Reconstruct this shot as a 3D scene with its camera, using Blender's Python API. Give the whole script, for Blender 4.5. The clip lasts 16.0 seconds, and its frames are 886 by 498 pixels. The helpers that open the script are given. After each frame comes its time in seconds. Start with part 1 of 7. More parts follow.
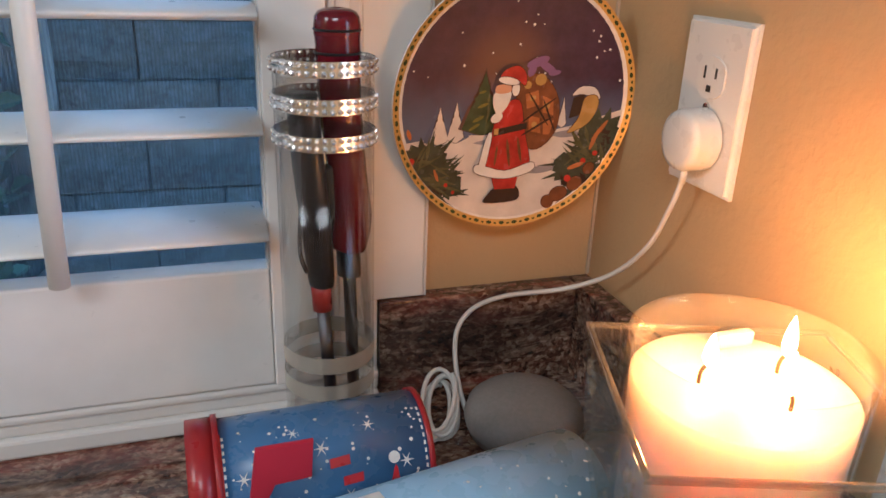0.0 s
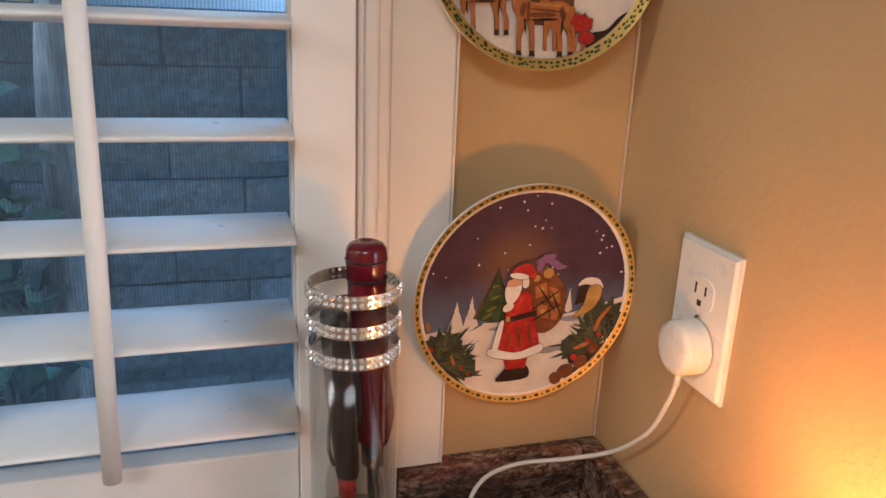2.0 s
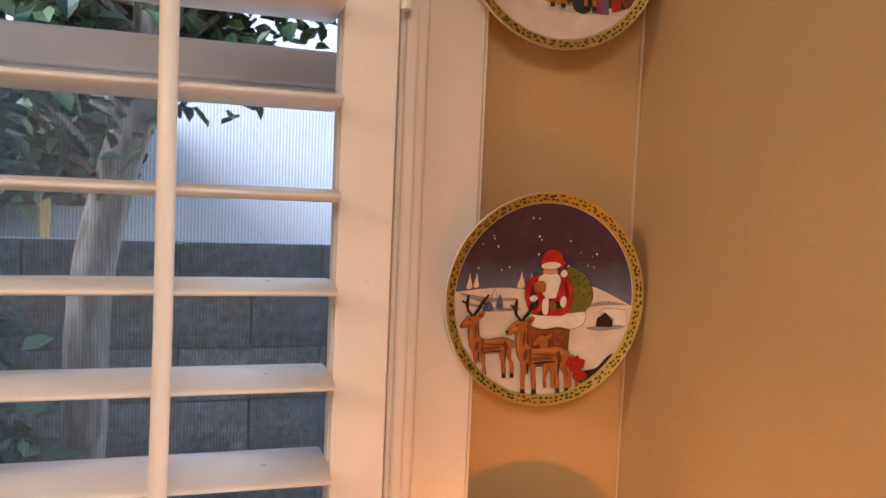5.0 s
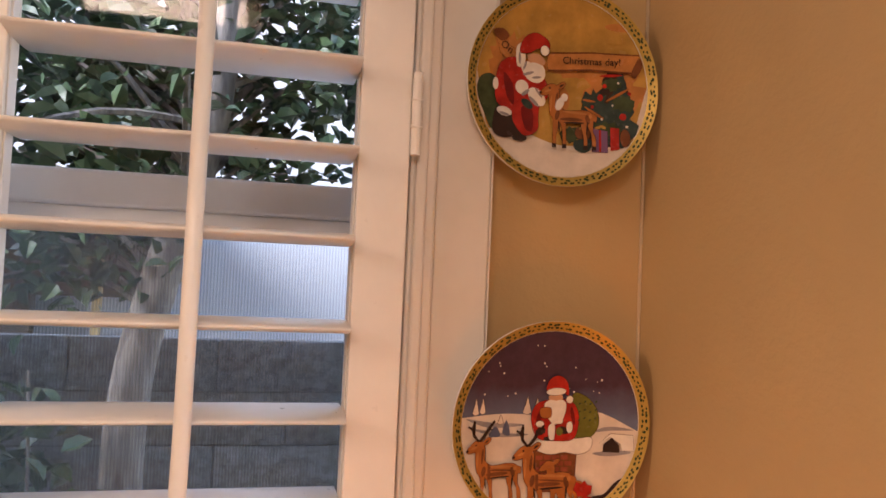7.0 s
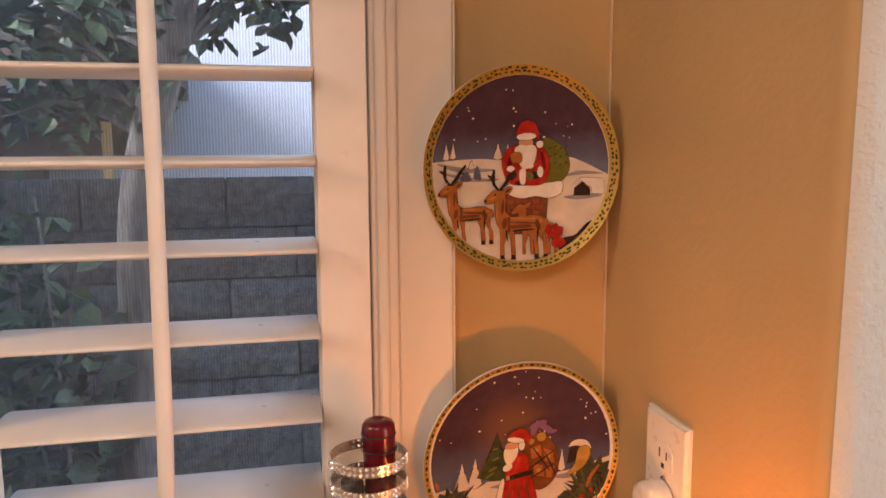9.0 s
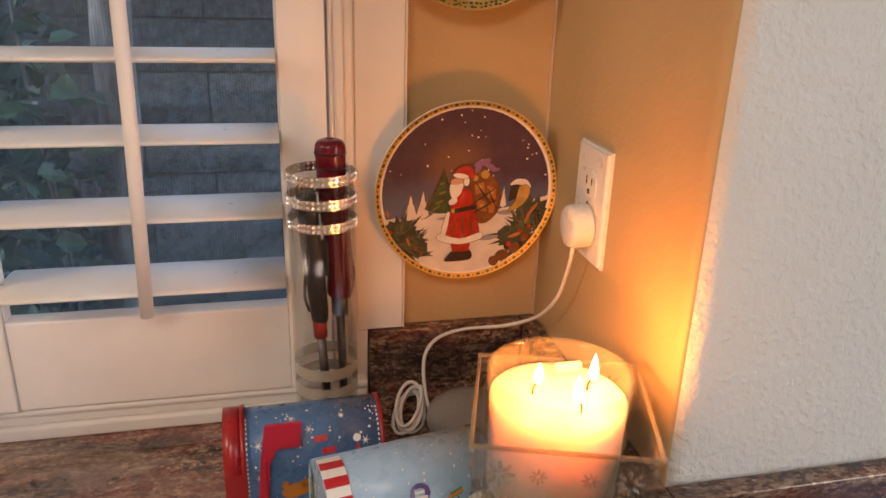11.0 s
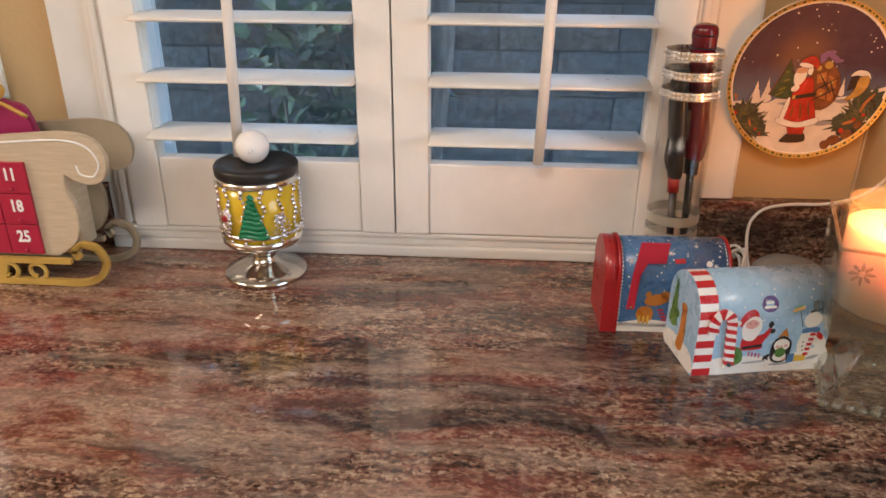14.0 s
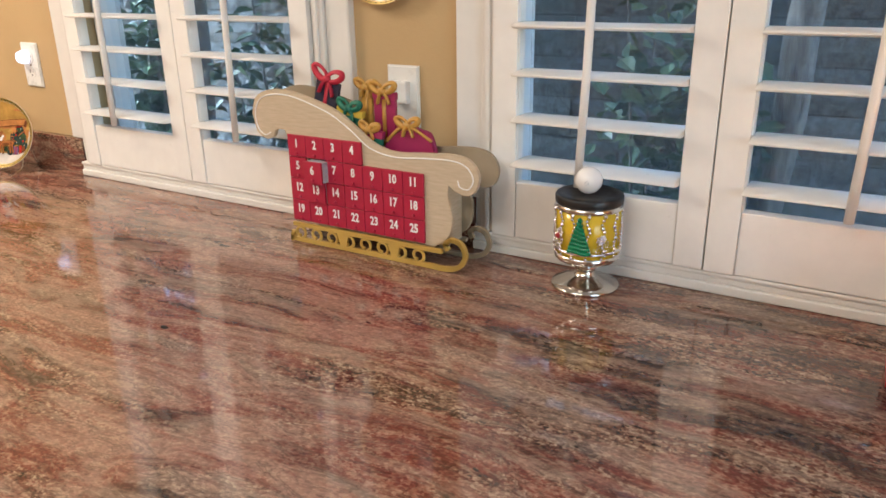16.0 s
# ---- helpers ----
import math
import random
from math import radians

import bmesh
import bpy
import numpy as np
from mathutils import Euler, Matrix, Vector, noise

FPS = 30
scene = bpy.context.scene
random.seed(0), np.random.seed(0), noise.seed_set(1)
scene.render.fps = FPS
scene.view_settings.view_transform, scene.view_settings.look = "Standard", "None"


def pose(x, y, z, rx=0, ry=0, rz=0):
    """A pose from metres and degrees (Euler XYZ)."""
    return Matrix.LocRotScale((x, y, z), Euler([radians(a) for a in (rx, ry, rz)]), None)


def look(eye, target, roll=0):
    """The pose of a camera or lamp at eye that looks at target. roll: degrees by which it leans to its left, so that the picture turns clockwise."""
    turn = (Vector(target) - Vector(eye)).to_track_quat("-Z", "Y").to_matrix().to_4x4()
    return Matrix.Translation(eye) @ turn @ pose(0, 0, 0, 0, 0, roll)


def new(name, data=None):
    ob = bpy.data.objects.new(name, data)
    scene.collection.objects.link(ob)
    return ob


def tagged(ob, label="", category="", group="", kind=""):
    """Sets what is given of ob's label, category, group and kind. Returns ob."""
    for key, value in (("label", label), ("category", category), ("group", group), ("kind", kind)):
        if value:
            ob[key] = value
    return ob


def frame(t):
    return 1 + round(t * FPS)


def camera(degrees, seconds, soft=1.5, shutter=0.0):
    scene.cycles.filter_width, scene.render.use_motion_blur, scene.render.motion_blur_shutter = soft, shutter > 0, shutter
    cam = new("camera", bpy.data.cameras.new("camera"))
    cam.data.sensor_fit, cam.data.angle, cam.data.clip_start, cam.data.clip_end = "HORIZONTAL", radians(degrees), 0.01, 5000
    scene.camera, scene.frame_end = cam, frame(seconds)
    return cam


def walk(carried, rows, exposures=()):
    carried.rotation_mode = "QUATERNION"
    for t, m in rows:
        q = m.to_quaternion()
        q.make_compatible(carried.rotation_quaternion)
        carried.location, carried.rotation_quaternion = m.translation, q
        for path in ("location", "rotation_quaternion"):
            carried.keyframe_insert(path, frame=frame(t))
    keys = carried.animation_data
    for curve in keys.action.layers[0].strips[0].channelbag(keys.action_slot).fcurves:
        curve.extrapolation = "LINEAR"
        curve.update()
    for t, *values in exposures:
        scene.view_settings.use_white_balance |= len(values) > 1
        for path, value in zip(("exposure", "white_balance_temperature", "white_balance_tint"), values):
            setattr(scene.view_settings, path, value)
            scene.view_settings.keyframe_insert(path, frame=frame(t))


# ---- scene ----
cam = camera(61.3, 16.0, 1.6)
PATH = [
    (0, (-0.004, 0.022, 1.28), (0.584, 1.785, 0.541), 2.3),
    (0.5, (-0.009, 0.018, 1.306), (0.575, 1.801, 0.612), 2.3),
    (1, (-0.008, 0.02, 1.318), (0.571, 1.815, 0.653), 2.6),
    (1.5, (-0.008, 0.018, 1.356), (0.554, 1.828, 0.717), 2.4),
    (2, (-0.014, 0.007, 1.399), (0.543, 1.833, 0.803), 2.3),
    (2.5, (-0.017, -0.008, 1.433), (0.522, 1.839, 0.885), 2.2),
    (3, (-0.021, -0.013, 1.454), (0.513, 1.848, 0.952), 2.0),
    (3.5, (-0.019, -0.018, 1.468), (0.506, 1.86, 1.025), 2.0),
    (4, (-0.025, -0.029, 1.506), (0.493, 1.867, 1.135), 2.1),
    (4.5, (-0.047, -0.041, 1.531), (0.524, 1.858, 1.269), 2.1),
    (5, (-0.058, -0.052, 1.544), (0.524, 1.857, 1.413), 2.4),
    (5.2, (-0.068, -0.053, 1.548), (0.537, 1.851, 1.469), 2.6),
    (6.25, (-0.056, -0.082, 1.585), (0.467, 1.849, 1.690), 2.7),
    (7.3, (-0.017, -0.105, 1.585), (0.388, 1.852, 1.657), 1.6),
    (7.5, (-0.002, -0.113, 1.575), (0.364, 1.853, 1.608), 1.0),
    (8, (0.003, -0.108, 1.543), (0.387, 1.853, 1.46), 0.3),
    (8.5, (0.011, -0.107, 1.509), (0.408, 1.845, 1.33), -0.1),
    (9, (0.005, -0.116, 1.479), (0.425, 1.82, 1.208), -0.3),
    (9.5, (-0.01, -0.137, 1.454), (0.434, 1.774, 1.065), 0.1),
    (10, (0.008, -0.163, 1.44), (0.447, 1.725, 0.946), 0.6),
    (10.2, (0.014, -0.173, 1.432), (0.458, 1.702, 0.895), 1.1),
    (11.25, (0.031, -0.201, 1.388), (0.446, 1.609, 0.639), 1.9),
    (12.3, (-0.007, -0.232, 1.354), (0.279, 1.545, 0.481), 1.6),
    (12.5, (-0.018, -0.24, 1.35), (0.233, 1.535, 0.463), 1.5),
    (13, (-0.07, -0.273, 1.347), (0.06, 1.517, 0.465), 1.0),
    (13.5, (-0.118, -0.342, 1.363), (-0.102, 1.462, 0.499), 0.2),
    (14, (-0.158, -0.405, 1.362), (-0.286, 1.413, 0.538), 0.2),
    (14.5, (-0.133, -0.44, 1.377), (-0.531, 1.353, 0.585), 0.6),
    (15, (-0.088, -0.483, 1.382), (-0.724, 1.256, 0.626), 0.5),
    (15.5, (-0.065, -0.528, 1.39), (-0.889, 1.143, 0.661), -0.4),
    (16, (-0.073, -0.594, 1.395), (-1.047, 1.01, 0.704), -0.9),
]
walk(cam, [(t, look(eye, target, roll)) for t, eye, target, roll in PATH],
     [(0.0, 1.37, 4850, 3), (1.0, 1.38, 4900, 2), (2.0, 1.42, 5200, 4), (3.0, 1.52, 6400, 13), (3.5, 1.56, 6600, 15), (5.0, 1.48, 7300, 24), (7.5, 1.44, 7800, 30), (10.2, 1.30, 7300, 24), (12.3, 1.34, 5800, 10), (13.0, 1.40, 5500, 9), (14.0, 1.62, 6300, 12), (15.0, 1.62, 6300, 11), (16.0, 1.60, 6000, 8)])

# sky, sun, added daylight fill, ceiling lamp and flames
SKY, SUN, DAY_FILL, LAMP, LAMP_WEST, FLAME = 0.28, 4.6, 6.8, 11.6, 17.6, 0.18

# ---- world, sun and large lights ----
world = bpy.data.worlds.new("world")
scene.world = world
world.use_nodes = True
wn = world.node_tree
sky = wn.nodes.new("ShaderNodeTexSky")
sky.sky_type = "NISHITA"
sky.sun_disc = False
sky.sun_elevation, sky.sun_rotation = radians(30), radians(245)
sky.air_density, sky.dust_density, sky.ozone_density = 1.3, 0.6, 3.0
wn.nodes["Background"].inputs["Strength"].default_value = SKY
wn.links.new(sky.outputs["Color"], wn.nodes["Background"].inputs["Color"])

sun = new("sun", bpy.data.lights.new("sun", "SUN"))
sun.data.energy, sun.data.angle, sun.data.color = SUN, radians(35), (0.72, 0.87, 1.0)
sun.matrix_world = look((-8, -1.5, 6), (0, 2.2, 1))


def lamp(name, kind, energy, colour, place, size=0.01):
    l = new(name, bpy.data.lights.new(name, kind))
    l.data.energy, l.data.color = energy, colour
    if kind == "POINT":
        l.data.shadow_soft_size = size
    l.location = place
    return l


def area(name, energy, colour, eye, target, sx, sy):
    l = new(name, bpy.data.lights.new(name, "AREA"))
    l.data.energy, l.data.color, l.data.shape, l.data.size, l.data.size_y = energy, colour, "RECTANGLE", sx, sy
    l.matrix_world = look(eye, target)
    return l


# unseen daylight fill added at the east wall to brighten the grey wall
area("daylight_fill", DAY_FILL, (0.78, 0.90, 1.0), (1.88, -1.3, 1.25), (0.2, -1.0, 1.2), 1.4, 1.9)

# ---- materials ----


class Nodes:
    """A material with a Principled shader and short ways to add nodes."""

    def __init__(self, name, colour=(0.8, 0.8, 0.8), rough=0.5, metal=0.0, spec=0.5):
        self.m = bpy.data.materials.new(name)
        self.m.use_nodes = True
        self.t = self.m.node_tree
        self.p = self.t.nodes["Principled BSDF"]
        self.set("Base Color", (*colour, 1))
        self.set("Roughness", rough)
        self.set("Metallic", metal)
        self.set("Specular IOR Level", spec)

    def set(self, name, value):
        self.p.inputs[name].default_value = value

    def node(self, kind, **values):
        n = self.t.nodes.new(kind)
        for key, value in values.items():
            n.inputs[key.replace("_", " ")].default_value = value
        return n

    def link(self, a, b):
        self.t.links.new(a, b)

    def coords(self, scale=(1, 1, 1), turn=0.0, space="Object"):
        c = self.node("ShaderNodeTexCoord")
        m = self.node("ShaderNodeMapping")
        m.inputs["Scale"].default_value = scale
        m.inputs["Rotation"].default_value = (0, 0, radians(turn))
        self.link(c.outputs[space], m.inputs["Vector"])
        return m.outputs["Vector"]

    def noise(self, scale, detail=4.0, rough=0.55, vector=None, distort=0.0):
        n = self.node("ShaderNodeTexNoise", Scale=scale, Detail=detail, Roughness=rough, Distortion=distort)
        self.link(vector or self.coords(), n.inputs["Vector"])
        return n.outputs["Fac"]

    def ramp(self, fac, stops):
        r = self.node("ShaderNodeValToRGB")
        e = r.color_ramp.elements
        while len(e) < len(stops):
            e.new(0.5)
        for s, (place, colour) in zip(e, stops):
            s.position, s.color = place, (*colour, 1) if len(colour) == 3 else colour
        self.link(fac, r.inputs["Fac"])
        return r.outputs["Color"]

    def mix(self, fac, a, b, blend="MIX"):
        n = self.node("ShaderNodeMix")
        n.data_type, n.blend_type = "RGBA", blend
        for socket, value in ((n.inputs[0], fac), (n.inputs[6], a), (n.inputs[7], b)):
            if isinstance(value, (int, float)):
                socket.default_value = value
            elif isinstance(value, tuple):
                socket.default_value = (*value, 1)
            else:
                self.link(value, socket)
        return n.outputs[2]

    def base(self, colour):
        self.link(colour, self.p.inputs["Base Color"])
        return self

    def bump(self, height, strength=0.2, distance=0.001):
        b = self.node("ShaderNodeBump", Strength=strength, Distance=distance)
        self.link(height, b.inputs["Height"])
        self.link(b.outputs["Normal"], self.p.inputs["Normal"])
        return self


def grey(v):
    return (v, v, v)


def paint(name, colour, rough=0.45, vary=0.06, bump=0.1, scale=25.0, bump_scale=180.0):
    """A painted surface: faint mottling, fine relief."""
    n = Nodes(name, colour, rough, 0.0, 0.3 if "glaze" in name else 0.5)
    dark = tuple(c * (1 - vary * 2) for c in colour)
    n.base(n.ramp(n.noise(scale, 5.0), ((0.3, dark), (0.7, colour))))
    n.link(n.ramp(n.noise(scale * 2.3, 3.0), ((0.3, grey(rough * 0.8)), (0.7, grey(min(1, rough * 1.2))))), n.p.inputs["Roughness"])
    if bump:
        n.bump(n.noise(bump_scale, 3.0), bump, 0.001)
    return n.m


def wall_paint(name, colour, peel_depth=0.11):
    """Orange-peel drywall under eggshell paint."""
    n = Nodes(name, colour, 0.5, 0.0, 0.35)
    n.base(n.ramp(n.noise(7.0, 5.0), ((0.3, tuple(c * 0.92 for c in colour)), (0.7, colour))))
    peel = n.noise(150.0, 2.0, 0.5)
    n.bump(n.ramp(peel, ((0.42, grey(0)), (0.62, grey(1)))), peel_depth, 0.0016)
    return n.m


def thin_glass(name, tint=(1, 1, 1), rough=0.02, least=0.04, edge=0.6, power=4.0, milk=0.0):
    """Thin clear glass: straight through, with a gloss that grows towards grazing."""
    m = bpy.data.materials.new(name)
    m.use_nodes = True
    t = m.node_tree
    t.nodes.clear()
    out, mixer = t.nodes.new("ShaderNodeOutputMaterial"), t.nodes.new("ShaderNodeMixShader")
    clear, shine, facing = t.nodes.new("ShaderNodeBsdfTransparent"), t.nodes.new("ShaderNodeBsdfGlossy"), t.nodes.new("ShaderNodeLayerWeight")
    raised, scaled = t.nodes.new("ShaderNodeMath"), t.nodes.new("ShaderNodeMath")
    clear.inputs["Color"].default_value = (*tint, 1)
    shine.inputs["Roughness"].default_value = rough
    facing.inputs["Blend"].default_value = 0.5
    raised.operation, raised.inputs[1].default_value = "POWER", power
    scaled.operation, scaled.inputs[1].default_value, scaled.inputs[2].default_value = "MULTIPLY_ADD", edge, least
    t.links.new(facing.outputs["Facing"], raised.inputs[0])
    t.links.new(raised.outputs[0], scaled.inputs[0])
    t.links.new(scaled.outputs[0], mixer.inputs[0])
    t.links.new(clear.outputs[0], mixer.inputs[1])
    t.links.new(shine.outputs[0], mixer.inputs[2])
    last = mixer
    if milk:
        last, haze = t.nodes.new("ShaderNodeMixShader"), t.nodes.new("ShaderNodeBsdfDiffuse")
        haze.inputs["Color"].default_value = (0.74, 0.68, 0.55, 1)
        last.inputs[0].default_value = milk
        t.links.new(mixer.outputs[0], last.inputs[1])
        t.links.new(haze.outputs[0], last.inputs[2])
    t.links.new(last.outputs[0], out.inputs["Surface"])
    return m


def glow(name, colour, strength):
    n = Nodes(name, colour)
    n.set("Emission Color", (*colour, 1))
    n.set("Emission Strength", strength)
    return n.m


def granite_material():
    n = Nodes("granite", (0.2, 0.13, 0.1), 0.09)
    n.set("Specular IOR Level", 0.7)
    wave = n.node("ShaderNodeTexNoise", Scale=3.2, Detail=3.0)
    n.link(n.coords(), wave.inputs["Vector"])

    def streak(across, amount, turn=4.0):
        push = n.node("ShaderNodeVectorMath")
        push.operation = "MULTIPLY_ADD"
        n.link(wave.outputs["Color"], push.inputs[0])
        push.inputs[1].default_value = (amount, amount, amount)
        n.link(n.coords((1.0, across, across), turn), push.inputs[2])
        return push.outputs[0]

    fine, long = streak(1.9, 0.10), streak(4.5, 0.38, 5.0)
    fleck = n.noise(70.0, 8.0, 0.72, fine, 0.0)
    patch = n.noise(11.0, 7.0, 0.66, long, 0.4)
    both = n.node("ShaderNodeMix", Factor=0.48)
    n.link(fleck, both.inputs["A"])
    n.link(patch, both.inputs["B"])
    grain = n.node("ShaderNodeTexVoronoi", Scale=225.0)
    n.link(streak(1.25, 0.02), grain.inputs["Vector"])
    apart = n.node("ShaderNodeSeparateColor")
    n.link(grain.outputs["Color"], apart.inputs["Color"])
    mixed = n.node("ShaderNodeMix", Factor=0.16)
    n.link(both.outputs["Result"], mixed.inputs["A"])
    n.link(apart.outputs[0], mixed.inputs["B"])
    both = mixed
    spread = n.node("ShaderNodeMapRange")
    n.link(both.outputs["Result"], spread.inputs["Value"])
    spread.inputs["From Min"].default_value, spread.inputs["From Max"].default_value = 0.165, 0.835
    fleck = spread.outputs["Result"]
    col = n.ramp(fleck, ((0.31, (0.020, 0.016, 0.014)), (0.41, (0.088, 0.046, 0.036)), (0.49, (0.195, 0.106, 0.082)), (0.56, (0.35, 0.245, 0.185)), (0.67, (0.60, 0.50, 0.40))))
    # gradient along x: window reflection at left and shade at right painted into the stone
    along = n.node("ShaderNodeSeparateXYZ")
    n.link(n.coords(), along.inputs[0])
    lit_zone = n.node("ShaderNodeMapRange")
    n.link(along.outputs["X"], lit_zone.inputs["Value"])
    lit_zone.inputs["From Min"].default_value, lit_zone.inputs["From Max"].default_value = 0.3, -0.7
    lit_zone.inputs["To Min"].default_value, lit_zone.inputs["To Max"].default_value = -0.085, 0.075
    ruddy = n.node("ShaderNodeMath")
    n.link(n.noise(5.0, 6.0, 0.62, long, 0.6), ruddy.inputs[0])
    n.link(lit_zone.outputs["Result"], ruddy.inputs[1])
    red = n.ramp(ruddy.outputs[0], ((0.46, grey(0)), (0.57, grey(0.85))))
    col = n.mix(red, col, n.mix(0.62, col, (0.34, 0.09, 0.072)))
    band = n.noise(3.6, 7.0, 0.62, long, 0.5)
    deep = n.node("ShaderNodeMath")
    n.link(band, deep.inputs[0])
    half = n.node("ShaderNodeMath")
    half.operation, half.inputs[1].default_value = "MULTIPLY", 0.5
    n.link(lit_zone.outputs["Result"], half.inputs[0])
    n.link(half.outputs[0], deep.inputs[1])
    dark = n.ramp(deep.outputs[0], ((0.40, grey(0.95)), (0.52, grey(0))))
    col = n.mix(dark, col, n.mix(0.75, col, (0.035, 0.034, 0.036)))
    drift = n.node("ShaderNodeMath")
    n.link(n.noise(4.4, 6.0, 0.62, long, 0.8), drift.inputs[0])
    n.link(lit_zone.outputs["Result"], drift.inputs[1])
    pale = n.ramp(drift.outputs[0], ((0.50, grey(0)), (0.62, grey(0.9))))
    col = n.mix(pale, col, n.mix(0.55, col, (0.54, 0.43, 0.36)))
    thin = n.noise(24.0, 6.0, 0.62, streak(4.5, 0.5, 6.0), 0.5)
    col = n.mix(n.ramp(thin, ((0.55, grey(0)), (0.64, grey(0.34)))), col, (0.56, 0.45, 0.36))
    col = n.mix(n.ramp(thin, ((0.36, grey(0.6)), (0.44, grey(0)))), col, n.mix(0.5, col, (0.09, 0.045, 0.035)))
    vein = n.ramp(n.noise(9.0, 5.0, 0.6, long, 1.2), ((0.48, grey(0)), (0.50, grey(0.7)), (0.52, grey(0))))
    col = n.mix(vein, col, n.mix(0.7, col, (0.03, 0.025, 0.025)))
    cell = n.node("ShaderNodeTexVoronoi", Scale=240.0)
    n.link(n.coords((1, 1.6, 1.6)), cell.inputs["Vector"])
    col = n.mix(0.35, col, n.mix(1.0, col, n.ramp(cell.outputs["Color"], ((0.2, grey(0.2)), (0.9, grey(1.0)))), "MULTIPLY"))
    spot = n.ramp(n.noise(15.0, 4.0, 0.6, n.coords((1, 2.0, 1))), ((0.27, grey(1)), (0.31, grey(0))))
    col = n.mix(spot, col, (0.02, 0.018, 0.017))
    n.base(n.mix(1.0, col, (0.86, 0.765, 0.68), "MULTIPLY"))
    n.link(n.ramp(fleck, ((0.3, grey(0.04)), (0.7, grey(0.085)))), n.p.inputs["Roughness"])
    return n.m


def block_material():
    n = Nodes("split_face_block", (0.15, 0.16, 0.17), 0.95, 0.0, 0.2)
    info = n.node("ShaderNodeObjectInfo")
    tone = n.ramp(info.outputs["Random"], ((0.0, (0.24, 0.268, 0.29)), (1.0, (0.33, 0.36, 0.38))))
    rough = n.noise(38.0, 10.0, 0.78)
    # darkening of the hollows painted into the colour, from the same noise as the bump
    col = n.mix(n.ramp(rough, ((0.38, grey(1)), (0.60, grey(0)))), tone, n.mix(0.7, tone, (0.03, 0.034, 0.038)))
    col = n.mix(n.ramp(n.noise(6.0, 5.0, 0.6, n.coords((1, 1, 1), 0, "Generated")), ((0.45, grey(0)), (0.7, grey(0.5)))), col, (0.19, 0.175, 0.165))
    n.base(col)
    return n.bump(rough, 1.0, 0.03).m


def leaf_material():
    n = Nodes("leaf", (0.06, 0.12, 0.04), 0.45)
    geo = n.node("ShaderNodeNewGeometry")
    n.base(n.ramp(geo.outputs["Random Per Island"], ((0.0, (0.020, 0.050, 0.030)), (0.5, (0.042, 0.098, 0.05)), (1.0, (0.095, 0.17, 0.085)))))
    n.set("Transmission Weight", 0.0)
    n.set("Subsurface Weight", 0.15)
    n.set("Subsurface Radius", (0.01, 0.02, 0.005))
    return n.m


def bark_material():
    n = Nodes("pale_bark", (0.3, 0.28, 0.26), 0.9)
    f = n.noise(18.0, 6.0, 0.6, n.coords((3, 3, 0.8)))
    n.base(n.ramp(f, ((0.3, (0.10, 0.09, 0.085)), (0.7, (0.32, 0.30, 0.28)))))
    return n.bump(f, 0.6, 0.01).m


def screen_material():
    """Insect screen: fine threads with clear gaps, coloured pale blue to put haze over the view."""
    m = bpy.data.materials.new("insect_screen")
    m.use_nodes = True
    t = m.node_tree
    t.nodes.clear()
    out, mixer = t.nodes.new("ShaderNodeOutputMaterial"), t.nodes.new("ShaderNodeMixShader")
    clear, thread = t.nodes.new("ShaderNodeBsdfTransparent"), t.nodes.new("ShaderNodeBsdfDiffuse")
    thread.inputs["Color"].default_value = (0.36, 0.42, 0.46, 1)
    lit, both = t.nodes.new("ShaderNodeBsdfTranslucent"), t.nodes.new("ShaderNodeMixShader")
    lit.inputs["Color"].default_value = (0.44, 0.52, 0.58, 1)
    t.links.new(thread.outputs[0], both.inputs[1])
    t.links.new(lit.outputs[0], both.inputs[2])
    c, w = t.nodes.new("ShaderNodeTexCoord"), t.nodes.new("ShaderNodeTexWave")
    w.bands_direction = "X"
    w.inputs["Scale"].default_value = 100.0
    t.links.new(c.outputs["Object"], w.inputs["Vector"])
    r = t.nodes.new("ShaderNodeMapRange")
    r.inputs["To Min"].default_value, r.inputs["To Max"].default_value = 0.05, 0.36
    t.links.new(w.outputs["Fac"], r.inputs["Value"])
    t.links.new(r.outputs[0], mixer.inputs[0])
    t.links.new(clear.outputs[0], mixer.inputs[1])
    t.links.new(both.outputs[0], mixer.inputs[2])
    t.links.new(mixer.outputs[0], out.inputs["Surface"])
    return m


def wax_material():
    n = Nodes("wax", (0.87, 0.66, 0.49), 0.45)
    n.set("Subsurface Weight", 1.0)
    n.set("Subsurface Radius", (0.012, 0.0095, 0.0072))
    n.set("Subsurface Scale", 4.5)
    return n.m


